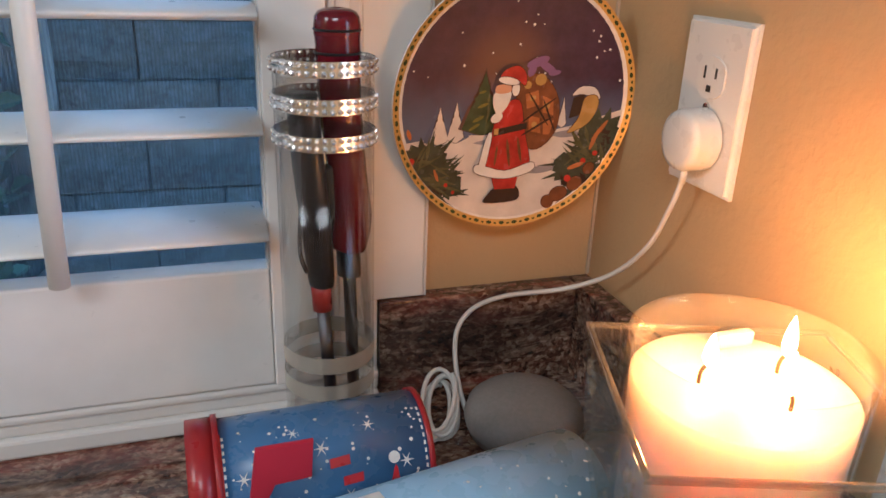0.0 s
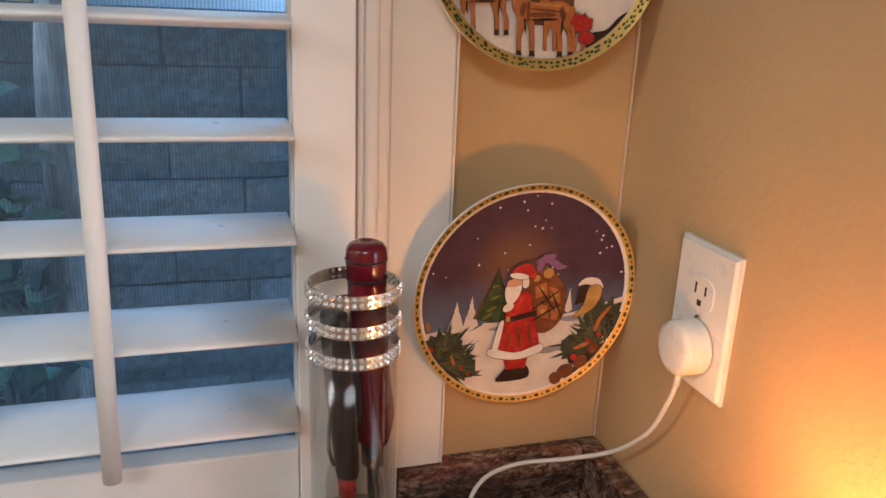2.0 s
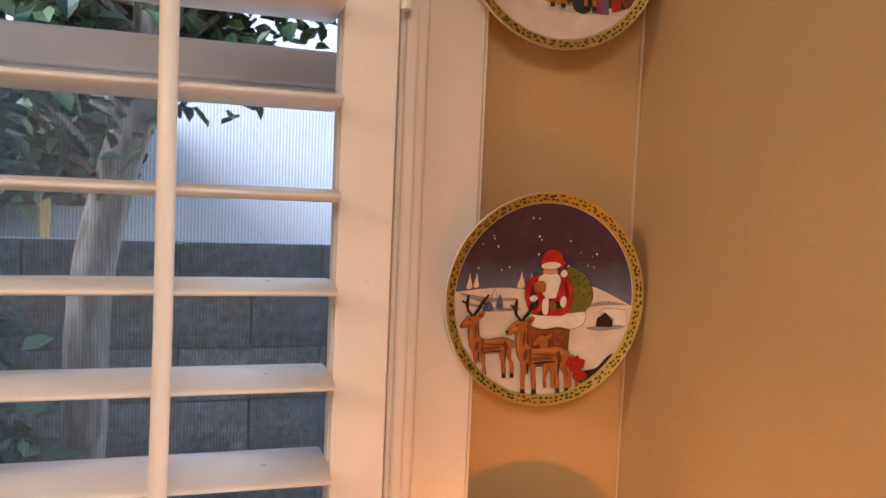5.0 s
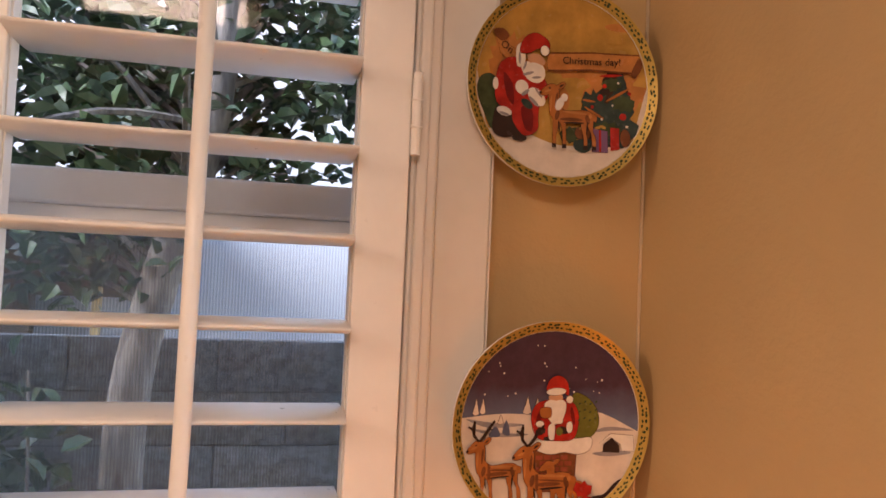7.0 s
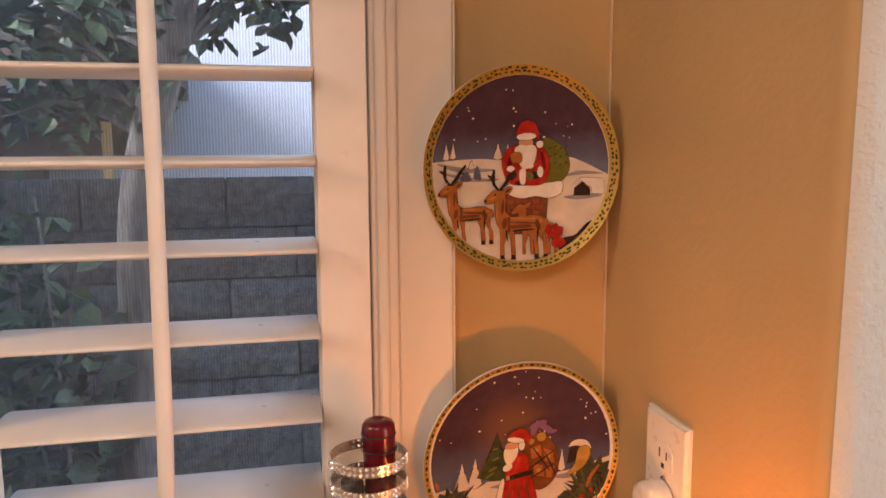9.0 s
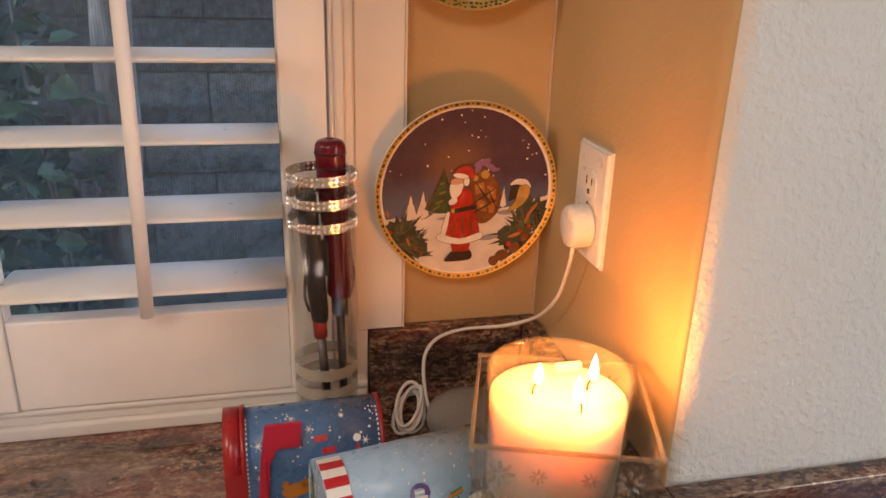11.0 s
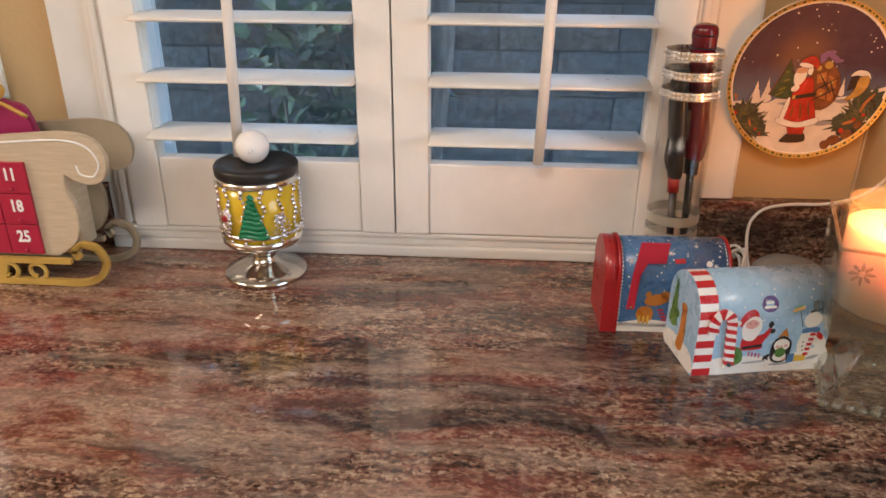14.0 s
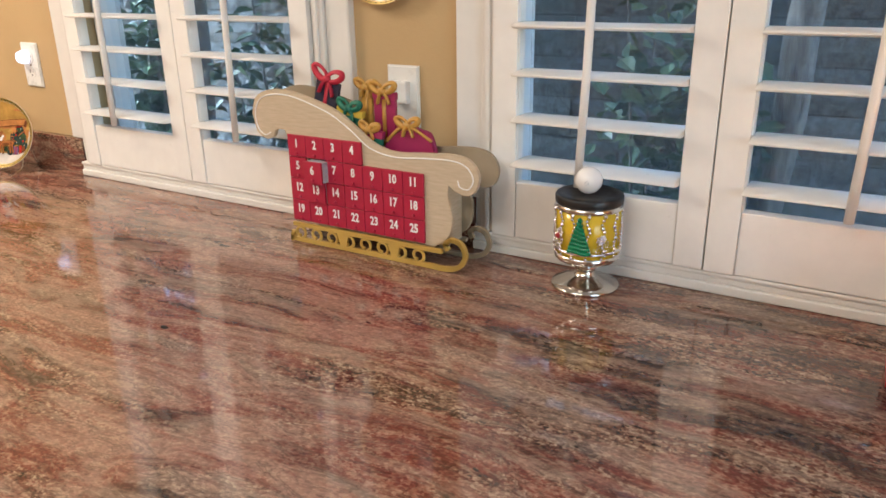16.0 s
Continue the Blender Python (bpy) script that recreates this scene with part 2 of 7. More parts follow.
def sky_glaze(name, dark, haze, z_dark, z_haze, glow=None):
    """A night sky in glaze: blue haze over the horizon, where glow is given a warm cloud round that place."""
    n = Nodes(name, dark, 0.24, 0.0, 0.3)
    place = n.coords()
    apart = n.node("ShaderNodeSeparateXYZ")
    n.link(place, apart.inputs[0])
    wave = n.node("ShaderNodeMath")
    wave.operation, wave.inputs[1].default_value = "MULTIPLY_ADD", 0.022
    n.link(n.noise(38.0, 4.0, 0.6), wave.inputs[0])
    n.link(apart.outputs["Z"], wave.inputs[2])
    fall = n.node("ShaderNodeMapRange")
    n.link(wave.outputs[0], fall.inputs["Value"])
    fall.inputs["From Min"].default_value, fall.inputs["From Max"].default_value = z_dark + 0.011, z_haze + 0.011
    col = n.ramp(n.noise(60.0, 6.0, 0.65), ((0.3, tuple(c * 0.75 for c in dark)), (0.7, tuple(c * 1.15 for c in dark))))
    if glow:
        away = n.node("ShaderNodeVectorMath")
        away.operation, away.inputs[1].default_value = "DISTANCE", glow
        n.link(place, away.inputs[0])
        reach = n.node("ShaderNodeMapRange")
        n.link(away.outputs["Value"], reach.inputs["Value"])
        reach.inputs["From Min"].default_value, reach.inputs["From Max"].default_value = 0.052, 0.006
        reach.interpolation_type = "SMOOTHSTEP"
        col = n.mix(reach.outputs["Result"], col, (0.155, 0.075, 0.052))
    n.base(n.mix(fall.outputs["Result"], col, haze))
    return n.m


def floor_material():
    n = Nodes("floor_tile", (0.4, 0.33, 0.26), 0.4)
    n.base(n.ramp(n.noise(6.0, 6.0), ((0.3, (0.3, 0.24, 0.18)), (0.7, (0.45, 0.38, 0.3)))))
    return n.m


def ply_material():
    n = Nodes("plywood_face", (0.62, 0.5, 0.36), 0.6)
    n.base(n.ramp(n.noise(30.0, 5.0, 0.6, n.coords((1, 1, 9))), ((0.3, (0.46, 0.37, 0.25)), (0.7, (0.57, 0.465, 0.335)))))
    return n.m


M = {
    "tan": wall_paint("tan_wall_paint", (0.525, 0.37, 0.19)),
    "grey": wall_paint("pale_grey_wall_paint", (0.68, 0.69, 0.665), 0.5),
    "ceiling": paint("ceiling_paint", (0.75, 0.74, 0.72), 0.8),
    "white": paint("white_trim_paint", (0.745, 0.72, 0.68), 0.38, 0.03, 0.06),
    "shutter": paint("white_shutter_paint", (0.84, 0.815, 0.775), 0.34, 0.03, 0.05),
    "caulk": paint("pale_caulk", (0.60, 0.48, 0.33), 0.5),
    "vinyl": paint("white_vinyl", (0.72, 0.72, 0.72), 0.4, 0.04),
    "granite": granite_material(),
    "block": block_material(),
    "mortar": paint("mortar", (0.22, 0.238, 0.25), 0.9, 0.2),
    "leaf": leaf_material(),
    "bark": bark_material(),
    "screen": screen_material(),
    "pane": thin_glass("window_glass", (0.92, 0.96, 0.98), 0.01, 0.035, 0.5),
    "jar_glass": thin_glass("candle_glass", (1.0, 0.985, 0.96), 0.04, 0.02, 0.55, 3.0, 0.02),
    "vase_glass": thin_glass("vase_glass", (0.975, 0.98, 0.975), 0.03, 0.02, 0.5, 3.0),
    "frost": thin_glass("frosted_glass", (0.9, 0.9, 0.9), 0.35, 0.05, 0.5, 3.0, 0.34),
    "bowl_glass": thin_glass("pressed_glass", (0.985, 0.98, 0.962), 0.05, 0.025, 0.45, 2.8, 0.018),
    "thick_glass": thin_glass("thick_pressed_glass", (0.94, 0.92, 0.85), 0.12, 0.07, 0.7, 1.8, 0.07),
    "floor_glass": thin_glass("thick_olive_glass", (0.94, 0.86, 0.66), 0.1, 0.06, 0.5, 2.0, 0.05),
    "wax": wax_material(),
    "flame": glow("flame", (1.0, 0.80, 0.42), 11.2),
    "wick": paint("charred_wick", (0.05, 0.035, 0.02), 0.9),
    "floor": floor_material(),
    "ply": ply_material(),
    # darker copy of the plywood: shade behind the sleigh put into the colour
    "ply_shaded": paint("plywood_shade", (0.34, 0.27, 0.18), 0.7),
    "stucco": paint("white_stucco", (0.42, 0.46, 0.51), 0.9, 0.06, 0.5),
    "eave": paint("brown_eave", (0.06, 0.042, 0.03), 0.7),
    "yellow_frame": paint("yellow_trim", (0.42, 0.31, 0.14), 0.6),
    "soil": paint("soil", (0.08, 0.065, 0.05), 0.95, 0.2, 0.8),
    "steel": Nodes("bright_steel", (0.62, 0.6, 0.56), 0.16, 1.0).m,
    "silver": Nodes("bright_silver", (0.80, 0.78, 0.74), 0.14, 1.0).m,
    "dark_steel": Nodes("dark_steel", (0.12, 0.12, 0.13), 0.3, 1.0).m,
    "rhinestone": Nodes("rhinestone", (0.82, 0.82, 0.81), 0.27, 1.0).m,
    "gold_rim": Nodes("gilt", (0.50, 0.34, 0.085), 0.42, 0.5).m,
    "black": paint("black_plastic", (0.012, 0.012, 0.013), 0.42, 0.1, 0.05),
    "maroon": paint("maroon_plastic", (0.115, 0.006, 0.014), 0.16, 0.05, 0),
    "red": paint("red_enamel", (0.36, 0.016, 0.02), 0.32),
    "red_felt": paint("red_lever", (0.50, 0.02, 0.05), 0.5),
    "plastic_white": paint("white_plastic", (0.78, 0.77, 0.73), 0.3, 0.02, 0),
    "cord": paint("white_cord", (0.74, 0.72, 0.67), 0.5),
    "fabric": paint("grey_fabric", (0.235, 0.225, 0.21), 0.85, 0.08, 0.5, 300.0, 900.0),
    "slot": paint("dark_slot", (0.03, 0.025, 0.02), 0.7),
    "sky_lower": sky_glaze("glowing_night_glaze", (0.066, 0.034, 0.058), (0.10, 0.125, 0.20), 0.022, -0.022, (-0.010, 0.0, 0.026)),
    "sky_middle": sky_glaze("clear_night_glaze", (0.066, 0.034, 0.058), (0.12, 0.15, 0.24), 0.036, 0.004),
    "haze": paint("blue_haze_glaze", (0.10, 0.12, 0.20), 0.24, 0.1, 0),
    "moonlit_core": paint("warm_haze_glaze", (0.135, 0.07, 0.058), 0.24, 0.2, 0),
    "snow": paint("snow_glaze", (0.74, 0.67, 0.60), 0.24, 0.12, 0, 40.0),
    "glaze_white": paint("white_glaze", (0.80, 0.77, 0.72), 0.24, 0.09, 0, 90.0),
    "glaze_red": paint("red_glaze", (0.52, 0.03, 0.022), 0.24, 0.25, 0, 70.0),
    "glaze_brown": paint("brown_glaze", (0.22, 0.075, 0.03), 0.24, 0.25, 0, 60.0),
    "glaze_orange": paint("orange_glaze", (0.46, 0.16, 0.045), 0.24, 0.18, 0, 60.0),
    "glaze_dark": paint("dark_glaze", (0.035, 0.02, 0.018), 0.24, 0.1, 0),
    "glaze_line": paint("brown_line_glaze", (0.06, 0.028, 0.02), 0.24, 0.2, 0),
    "glaze_green": paint("green_glaze", (0.055, 0.085, 0.04), 0.24, 0.25, 0, 80.0),
    "glaze_olive": paint("olive_glaze", (0.17, 0.17, 0.035), 0.24, 0.2, 0, 80.0),
    "glaze_yellow": paint("yellow_glaze", (0.56, 0.32, 0.08), 0.24, 0.22, 0, 40.0),
    "glaze_brick": paint("brick_glaze", (0.36, 0.085, 0.045), 0.24, 0.3, 0, 60.0),
    "glaze_maroon": paint("deep_red_glaze", (0.20, 0.012, 0.012), 0.24, 0.2, 0, 60.0),
    "glaze_gold": paint("tawny_glaze", (0.58, 0.24, 0.075), 0.24, 0.18, 0, 60.0),
    "glaze_grey": paint("grey_glaze", (0.33, 0.31, 0.33), 0.24, 0.15, 0, 60.0),
    "glaze_sage": paint("sage_glaze", (0.060, 0.072, 0.048), 0.24, 0.25, 0, 80.0),
    "glaze_moss": paint("moss_glaze", (0.115, 0.115, 0.055), 0.24, 0.25, 0, 80.0),
    "glaze_pine": paint("blue_green_glaze", (0.035, 0.065, 0.06), 0.24, 0.25, 0, 80.0),
    "glaze_purple": paint("violet_glaze", (0.24, 0.12, 0.26), 0.24, 0.15, 0),
    "glaze_skin": paint("peach_glaze", (0.60, 0.33, 0.20), 0.24, 0.05, 0),
    "tin_navy": paint("blue_print", (0.085, 0.20, 0.42), 0.28, 0.15, 0),
    "tin_sky": paint("light_blue_print", (0.36, 0.56, 0.78), 0.28, 0.06, 0),
    "print_white": paint("white_print", (0.82, 0.81, 0.79), 0.3, 0.02, 0),
    "print_red": paint("red_print", (0.55, 0.025, 0.03), 0.3, 0.05, 0),
    "print_black": paint("black_print", (0.02, 0.02, 0.022), 0.3, 0.05, 0),
    "print_green": paint("green_print", (0.09, 0.22, 0.05), 0.3, 0.05, 0),
    "print_orange": paint("orange_print", (0.55, 0.20, 0.03), 0.3, 0.05, 0),
    "print_yellow": paint("yellow_print", (0.72, 0.50, 0.08), 0.3, 0.05, 0),
    "print_violet": paint("violet_print", (0.13, 0.08, 0.27), 0.3, 0.05, 0),
    "print_blue": paint("mid_blue_print", (0.08, 0.20, 0.42), 0.3, 0.05, 0),
    "print_pink": paint("pink_print", (0.72, 0.38, 0.36), 0.3, 0.05, 0),
    "print_grey": paint("grey_print", (0.40, 0.42, 0.45), 0.3, 0.05, 0),
    "drawer": paint("crimson_paint", (0.40, 0.012, 0.045), 0.5, 0.06, 0.1),
    "gold": paint("gold_paint", (0.52, 0.33, 0.075), 0.4, 0.08, 0.1),
    "plaid": paint("dark_plaid", (0.035, 0.03, 0.06), 0.6, 0.2),
    "gift_green": paint("green_gift", (0.02, 0.17, 0.11), 0.5, 0.1),
    "gift_yellow": paint("yellow_gift", (0.62, 0.45, 0.06), 0.5, 0.1),
    "gift_pink": paint("magenta_gift", (0.34, 0.02, 0.10), 0.5, 0.1),
    "gift_gold": paint("gold_ribbon", (0.55, 0.30, 0.06), 0.4, 0.1),
    "amber": Nodes("yellow_glass", (0.66, 0.46, 0.03), 0.15).m,
    "tree_green": paint("green_enamel", (0.015, 0.20, 0.085), 0.22, 0.1, 0),
    "lamp_glow": glow("lamp_diffuser", (1.0, 0.80, 0.60), 0.8),
    "nightlight": glow("nightlight_glow", (0.75, 0.80, 1.0), 0.5),
}

# ---- mesh helpers ----


def part(name, bm, material, parent=None, label="", smooth=False):
    """Links a bmesh as one mesh object, under a thing or part where parent is given."""
    me = bpy.data.meshes.new(name)
    if smooth:
        for f in bm.faces:
            f.smooth = True
    bm.to_mesh(me)
    bm.free()
    me.materials.append(M[material] if isinstance(material, str) else material)
    ob = new(name, me)
    if parent:
        ob.parent = parent
    if label:
        ob["label"] = label
    return ob


def empty(name, m, label, category, group="", kind=""):
    ob = new(name)
    ob.empty_display_size = 0.02
    ob.matrix_basis = m
    return tagged(ob, label, category, group, kind)


def box(bm, lo, hi, bevel=0.0, segs=2):
    r = bmesh.ops.create_cube(bm, size=1.0)
    vs = r["verts"]
    for v in vs:
        v.co = Vector([lo[i] + (v.co[i] + 0.5) * (hi[i] - lo[i]) for i in range(3)])
    if bevel:
        es = list({e for v in vs for e in v.link_edges})
        bmesh.ops.bevel(bm, geom=es, offset=bevel, segments=segs, affect="EDGES", profile=0.5)
    return bm


def boxes(*items, bevel=0.0):
    bm = bmesh.new()
    for lo, hi in items:
        box(bm, lo, hi, bevel)
    return bm


def lathe(profile, n=48, bm=None, centre=(0, 0, 0), cap=True):
    """Turns (radius, height) points round z."""
    bm = bm or bmesh.new()
    rings = []
    for r, z in profile:
        if r < 1e-6:
            rings.append([bm.verts.new((centre[0], centre[1], centre[2] + z))])
        else:
            rings.append([bm.verts.new((centre[0] + r * math.cos(2 * math.pi * k / n), centre[1] + r * math.sin(2 * math.pi * k / n), centre[2] + z)) for k in range(n)])
    for a, b in zip(rings, rings[1:]):
        for k in range(n):
            p = [a[k % len(a)], a[(k + 1) % len(a)], b[(k + 1) % len(b)], b[k % len(b)]]
            q = []
            for v in p:
                if v not in q:
                    q.append(v)
            if len(q) > 2:
                bm.faces.new(q)
    bmesh.ops.recalc_face_normals(bm, faces=bm.faces)
    return bm


def spline(pts, closed=False, steps=6):
    """Catmull-Rom through points of any dimension."""
    pts = [Vector(p) for p in pts]
    n, out = len(pts), []
    for i in range(n if closed else n - 1):
        if closed:
            a, b, c, d = (pts[(i + k) % n] for k in (-1, 0, 1, 2))
        else:
            a, b, c, d = pts[max(i - 1, 0)], pts[i], pts[i + 1], pts[min(i + 2, n - 1)]
        for s in range(steps):
            t = s / steps
            out.append(0.5 * (2 * b + (c - a) * t + (2 * a - 5 * b + 4 * c - d) * t * t + (3 * b - a - 3 * c + d) * t ** 3))
    if not closed:
        out.append(pts[-1])
    return out


def tube(path, radius, n=10, bm=None, closed=False, flat=1.0):
    """A round (or flattened) bar along a path of points; radius may be a function of 0..1."""
    bm = bm or bmesh.new()
    pts, rings = [Vector(p) for p in path], []
    up = Vector((0.31, 0.17, 0.93)).normalized()
    for i, p in enumerate(pts):
        if closed:
            d = pts[(i + 1) % len(pts)] - pts[i - 1]
        else:
            d = pts[min(i + 1, len(pts) - 1)] - pts[max(i - 1, 0)]
        d.normalize()
        side = d.cross(up)
        if side.length < 1e-4:
            side = d.cross(Vector((1, 0, 0)))
        side.normalize()
        up = side.cross(d).normalized()
        r = radius(i / max(1, len(pts) - 1)) if callable(radius) else radius
        rings.append([bm.verts.new(p + side * r * math.cos(2 * math.pi * k / n) + up * r * flat * math.sin(2 * math.pi * k / n)) for k in range(n)])
    pairs = list(zip(rings, rings[1:])) + ([(rings[-1], rings[0])] if closed else [])
    for a, b in pairs:
        for k in range(n):
            bm.faces.new((a[k], a[(k + 1) % n], b[(k + 1) % n], b[k]))
    if not closed:
        bm.faces.new(rings[0])
        bm.faces.new(rings[-1])
    bmesh.ops.recalc_face_normals(bm, faces=bm.faces)
    return bm


def slab(outline, y0, y1, bm=None, bevel=0.0):
    """A flat shape, given as (x, z) points, between two depths y."""
    bm = bm or bmesh.new()
    front = [bm.verts.new((p[0], y0, p[1])) for p in outline]
    back = [bm.verts.new((p[0], y1, p[1])) for p in outline]
    n = len(outline)
    faces = [bm.faces.new(front), bm.faces.new(back[::-1])]
    for k in range(n):
        faces.append(bm.faces.new((front[k], back[k], back[(k + 1) % n], front[(k + 1) % n])))
    bmesh.ops.recalc_face_normals(bm, faces=faces)
    if bevel:
        bmesh.ops.bevel(bm, geom=list(faces[0].edges), offset=bevel, segments=2, affect="EDGES")
    bmesh.ops.triangulate(bm, faces=[f for f in bm.faces if len(f.verts) > 4])
    return bm


def ell(cx, cy, rx, ry=None, turn=0.0, n=20, a0=0.0, a1=360.0):
    ry = rx if ry is None else ry
    c, s = math.cos(radians(turn)), math.sin(radians(turn))
    out = []
    for k in range(n if a1 - a0 >= 359 else n + 1):
        a = radians(a0 + (a1 - a0) * k / n)
        x, y = rx * math.cos(a), ry * math.sin(a)
        out.append((cx + x * c - y * s, cy + x * s + y * c))
    return out


def soft(*pts):
    return [tuple(p) for p in spline(pts, True, 4)]


def text_mesh(words, size, depth=0.0006, bold=0.0, squeeze=1.0):
    """A mesh of Blender's built-in lettering, upright in x and z, facing -y, centred."""
    cu = bpy.data.curves.new("lettering", "FONT")
    cu.body, cu.size, cu.extrude, cu.align_x, cu.align_y = words, size, depth, "CENTER", "CENTER"
    cu.resolution_u = 2
    cu.offset = size * bold
    ob = new("lettering", cu)
    dg = bpy.context.evaluated_depsgraph_get()
    me = bpy.data.meshes.new_from_object(ob.evaluated_get(dg))
    bpy.data.objects.remove(ob)
    me.transform(Matrix.Rotation(radians(90), 4, "X") @ Matrix.Diagonal((squeeze, 1, 1, 1)))
    return me


# ---- the large structure ----
Z = 0.91          # counter top
WALL = 0.597      # inner face of the window wall
CORNER = 0.333    # inner face of the short side wall
END = 0.262       # where the side wall ends and the grey wall begins
WINDOWS = ((-0.752, 0.166), (-1.925, -0.988))
TOP, SILL = 2.22, 0.95


def structure(name, bm, material, label, category, smooth=False):
    return tagged(part(name, bm, material, None, "", smooth), label, category, "", "structure")


spans, x = [], -3.6
for a, b in sorted(WINDOWS):
    spans.append((x, a + 0.05))
    x = b - 0.05
spans.append((x, 1.9))
bm = bmesh.new()
for a, b in spans:
    box(bm, (a, WALL, 0), (b, WALL + 0.15, 2.6))
for a, b in WINDOWS:
    box(bm, (a + 0.05, WALL, 0), (b - 0.05, WALL + 0.15, SILL - 0.02))
    box(bm, (a + 0.05, WALL, TOP - 0.04), (b - 0.05, WALL + 0.15, 2.6))
structure("wall_north", bm, "tan", "tan orange-peel wall holding two shuttered windows", "wall")

# side wall with a bullnose end, then the grey wall that faces the room
bm = bmesh.new()
pts = [(CORNER, WALL - 0.001), (CORNER, END + 0.018)] + [(CORNER + 0.018 - 0.018 * math.cos(radians(a)), END + 0.018 - 0.018 * math.sin(radians(a))) for a in range(10, 50, 10)]
rest = [(CORNER + 0.018 - 0.018 * math.cos(radians(a)), END + 0.018 - 0.018 * math.sin(radians(a))) for a in range(40, 91, 10)] + [(1.9, END)]


def upright(bm, line, z0, z1):
    lo, hi = [bm.verts.new((*p, z0)) for p in line], [bm.verts.new((*p, z1)) for p in line]
    for k in range(len(line) - 1):
        bm.faces.new((lo[k], lo[k + 1], hi[k + 1], hi[k]))


upright(bm, pts + [(CORNER + 0.06, END + 0.05), (CORNER + 0.06, WALL - 0.001)], 0, 2.6)
structure("wall_east", bm, "tan", "short tan orange-peel side wall with a rounded end", "wall", True)
bm = bmesh.new()
upright(bm, rest + [(1.9, END + 0.05), (CORNER + 0.06, END + 0.05)], 0, 2.6)
structure("wall_side", bm, "grey", "pale grey orange-peel wall facing the room", "wall", True)
# the opening is added to hold the daylight fill
structure("wall_far_east", boxes(((1.9, -3.6, 0), (2.0, -2.05, 2.6)), ((1.9, -0.55, 0), (2.0, WALL + 0.15, 2.6)), ((1.9, -2.05, 2.25), (2.0, -0.55, 2.6)), ((1.9, -2.05, 0), (2.0, -0.55, 0.25))), "tan", "unseen tan wall with an opening added for the daylight fill", "wall")
structure("wall_west", boxes(((-3.7, -3.6, 0), (-3.6, WALL + 0.15, 2.6))), "tan", "plain tan wall closing the kitchen", "wall")
structure("wall_south", boxes(((-3.7, -3.6, 0), (1.9, -3.48, 2.6))), "tan", "plain tan wall closing the kitchen", "wall")
structure("ceiling", boxes(((-3.7, -3.6, 2.6), (2.0, WALL + 0.15, 2.7))), "ceiling", "white kitchen ceiling", "ceiling")
structure("floor", boxes(((-3.7, -3.6, -0.08), (2.0, WALL + 0.15, 0.0))), "floor", "beige tiled kitchen floor", "floor")

# the counter: one polished slab on a plain base, with a backsplash strip
outline = [(-3.59, -0.42), (1.89, -0.42), (1.89, END - 0.002), (CORNER - 0.002, END - 0.002), (CORNER - 0.002, WALL - 0.002), (-3.59, WALL - 0.002)]
bm = bmesh.new()
rings = [[bm.verts.new((x, y, z)) for x, y in outline] for z in (Z - 0.04, Z)]
bm.faces.new(rings[0][::-1])
bm.faces.new(rings[1])
for k in range(6):
    bm.faces.new((rings[0][k], rings[0][(k + 1) % 6], rings[1][(k + 1) % 6], rings[1][k]))
bmesh.ops.bevel(bm, geom=[e for e in bm.edges if abs(e.verts[0].co.y + 0.42) < 1e-4 and abs(e.verts[1].co.y + 0.42) < 1e-4 and abs(e.verts[0].co.x - e.verts[1].co.x) > 1], offset=0.006, segments=3, affect="EDGES")
tagged(part("countertop", bm, "granite"), "polished red-brown granite counter along the window wall", "countertop", "", "structure")
tagged(part("counter_base", boxes(((-3.58, -0.38, 0.002), (1.88, 0.25, Z - 0.042)), ((-3.58, 0.25, 0.002), (CORNER - 0.01, WALL - 0.004, Z - 0.042))), "white"), "white cabinet base under the counter", "cabinet", "", "structure")
BS = 1.003
for lo, hi in (((0.1265, WALL - 0.022, Z), (CORNER - 0.0225, WALL - 0.002, BS)), ((CORNER - 0.022, END - 0.022, Z), (CORNER - 0.002, WALL - 0.002, BS)),
               ((CORNER - 0.0015, END - 0.022, Z), (1.88, END - 0.002, BS)), ((WINDOWS[1][1] - 0.039, WALL - 0.022, Z), (WINDOWS[0][0] + 0.039, WALL - 0.002, BS)),
               ((-3.58, WALL - 0.022, Z), (WINDOWS[1][0] + 0.039, WALL - 0.002, BS))):
    tagged(part("backsplash", boxes((lo, hi), bevel=0.0015), "granite"), "low granite backsplash strip against the wall", "backsplash", "", "structure")


def caulk(lo, hi):
    tagged(part("trim", boxes((lo, hi)), "caulk"), "pale caulk line in the wall corner", "trim", "", "structure")


# ---- windows, casings and shutters ----
def louver(width):
    """An oval shutter blade, 89 mm deep, lying level."""
    bm = bmesh.new()
    prof = [(0.0445 * math.cos(a), 0.0056 * math.sin(a)) for a in [2 * math.pi * k / 20 for k in range(20)]]
    ends = [[bm.verts.new((x, p[0], p[1])) for p in prof] for x in (-width / 2, width / 2)]
    for k in range(20):
        bm.faces.new((ends[0][k], ends[0][(k + 1) % 20], ends[1][(k + 1) % 20], ends[1][k]))
    bm.faces.new(ends[0])
    bm.faces.new(ends[1])
    bmesh.ops.recalc_face_normals(bm, faces=bm.faces)
    me = bpy.data.meshes.new("louver")
    for f in bm.faces:
        f.smooth = len(f.verts) == 4
    bm.to_mesh(me)
    bm.free()
    me.materials.append(M["shutter"])
    return me


FRONT = 0.558     # face of the shutter panels
MID = 0.5745      # middle of the blades
PITCH, FIRST = 0.0765, 1.0845


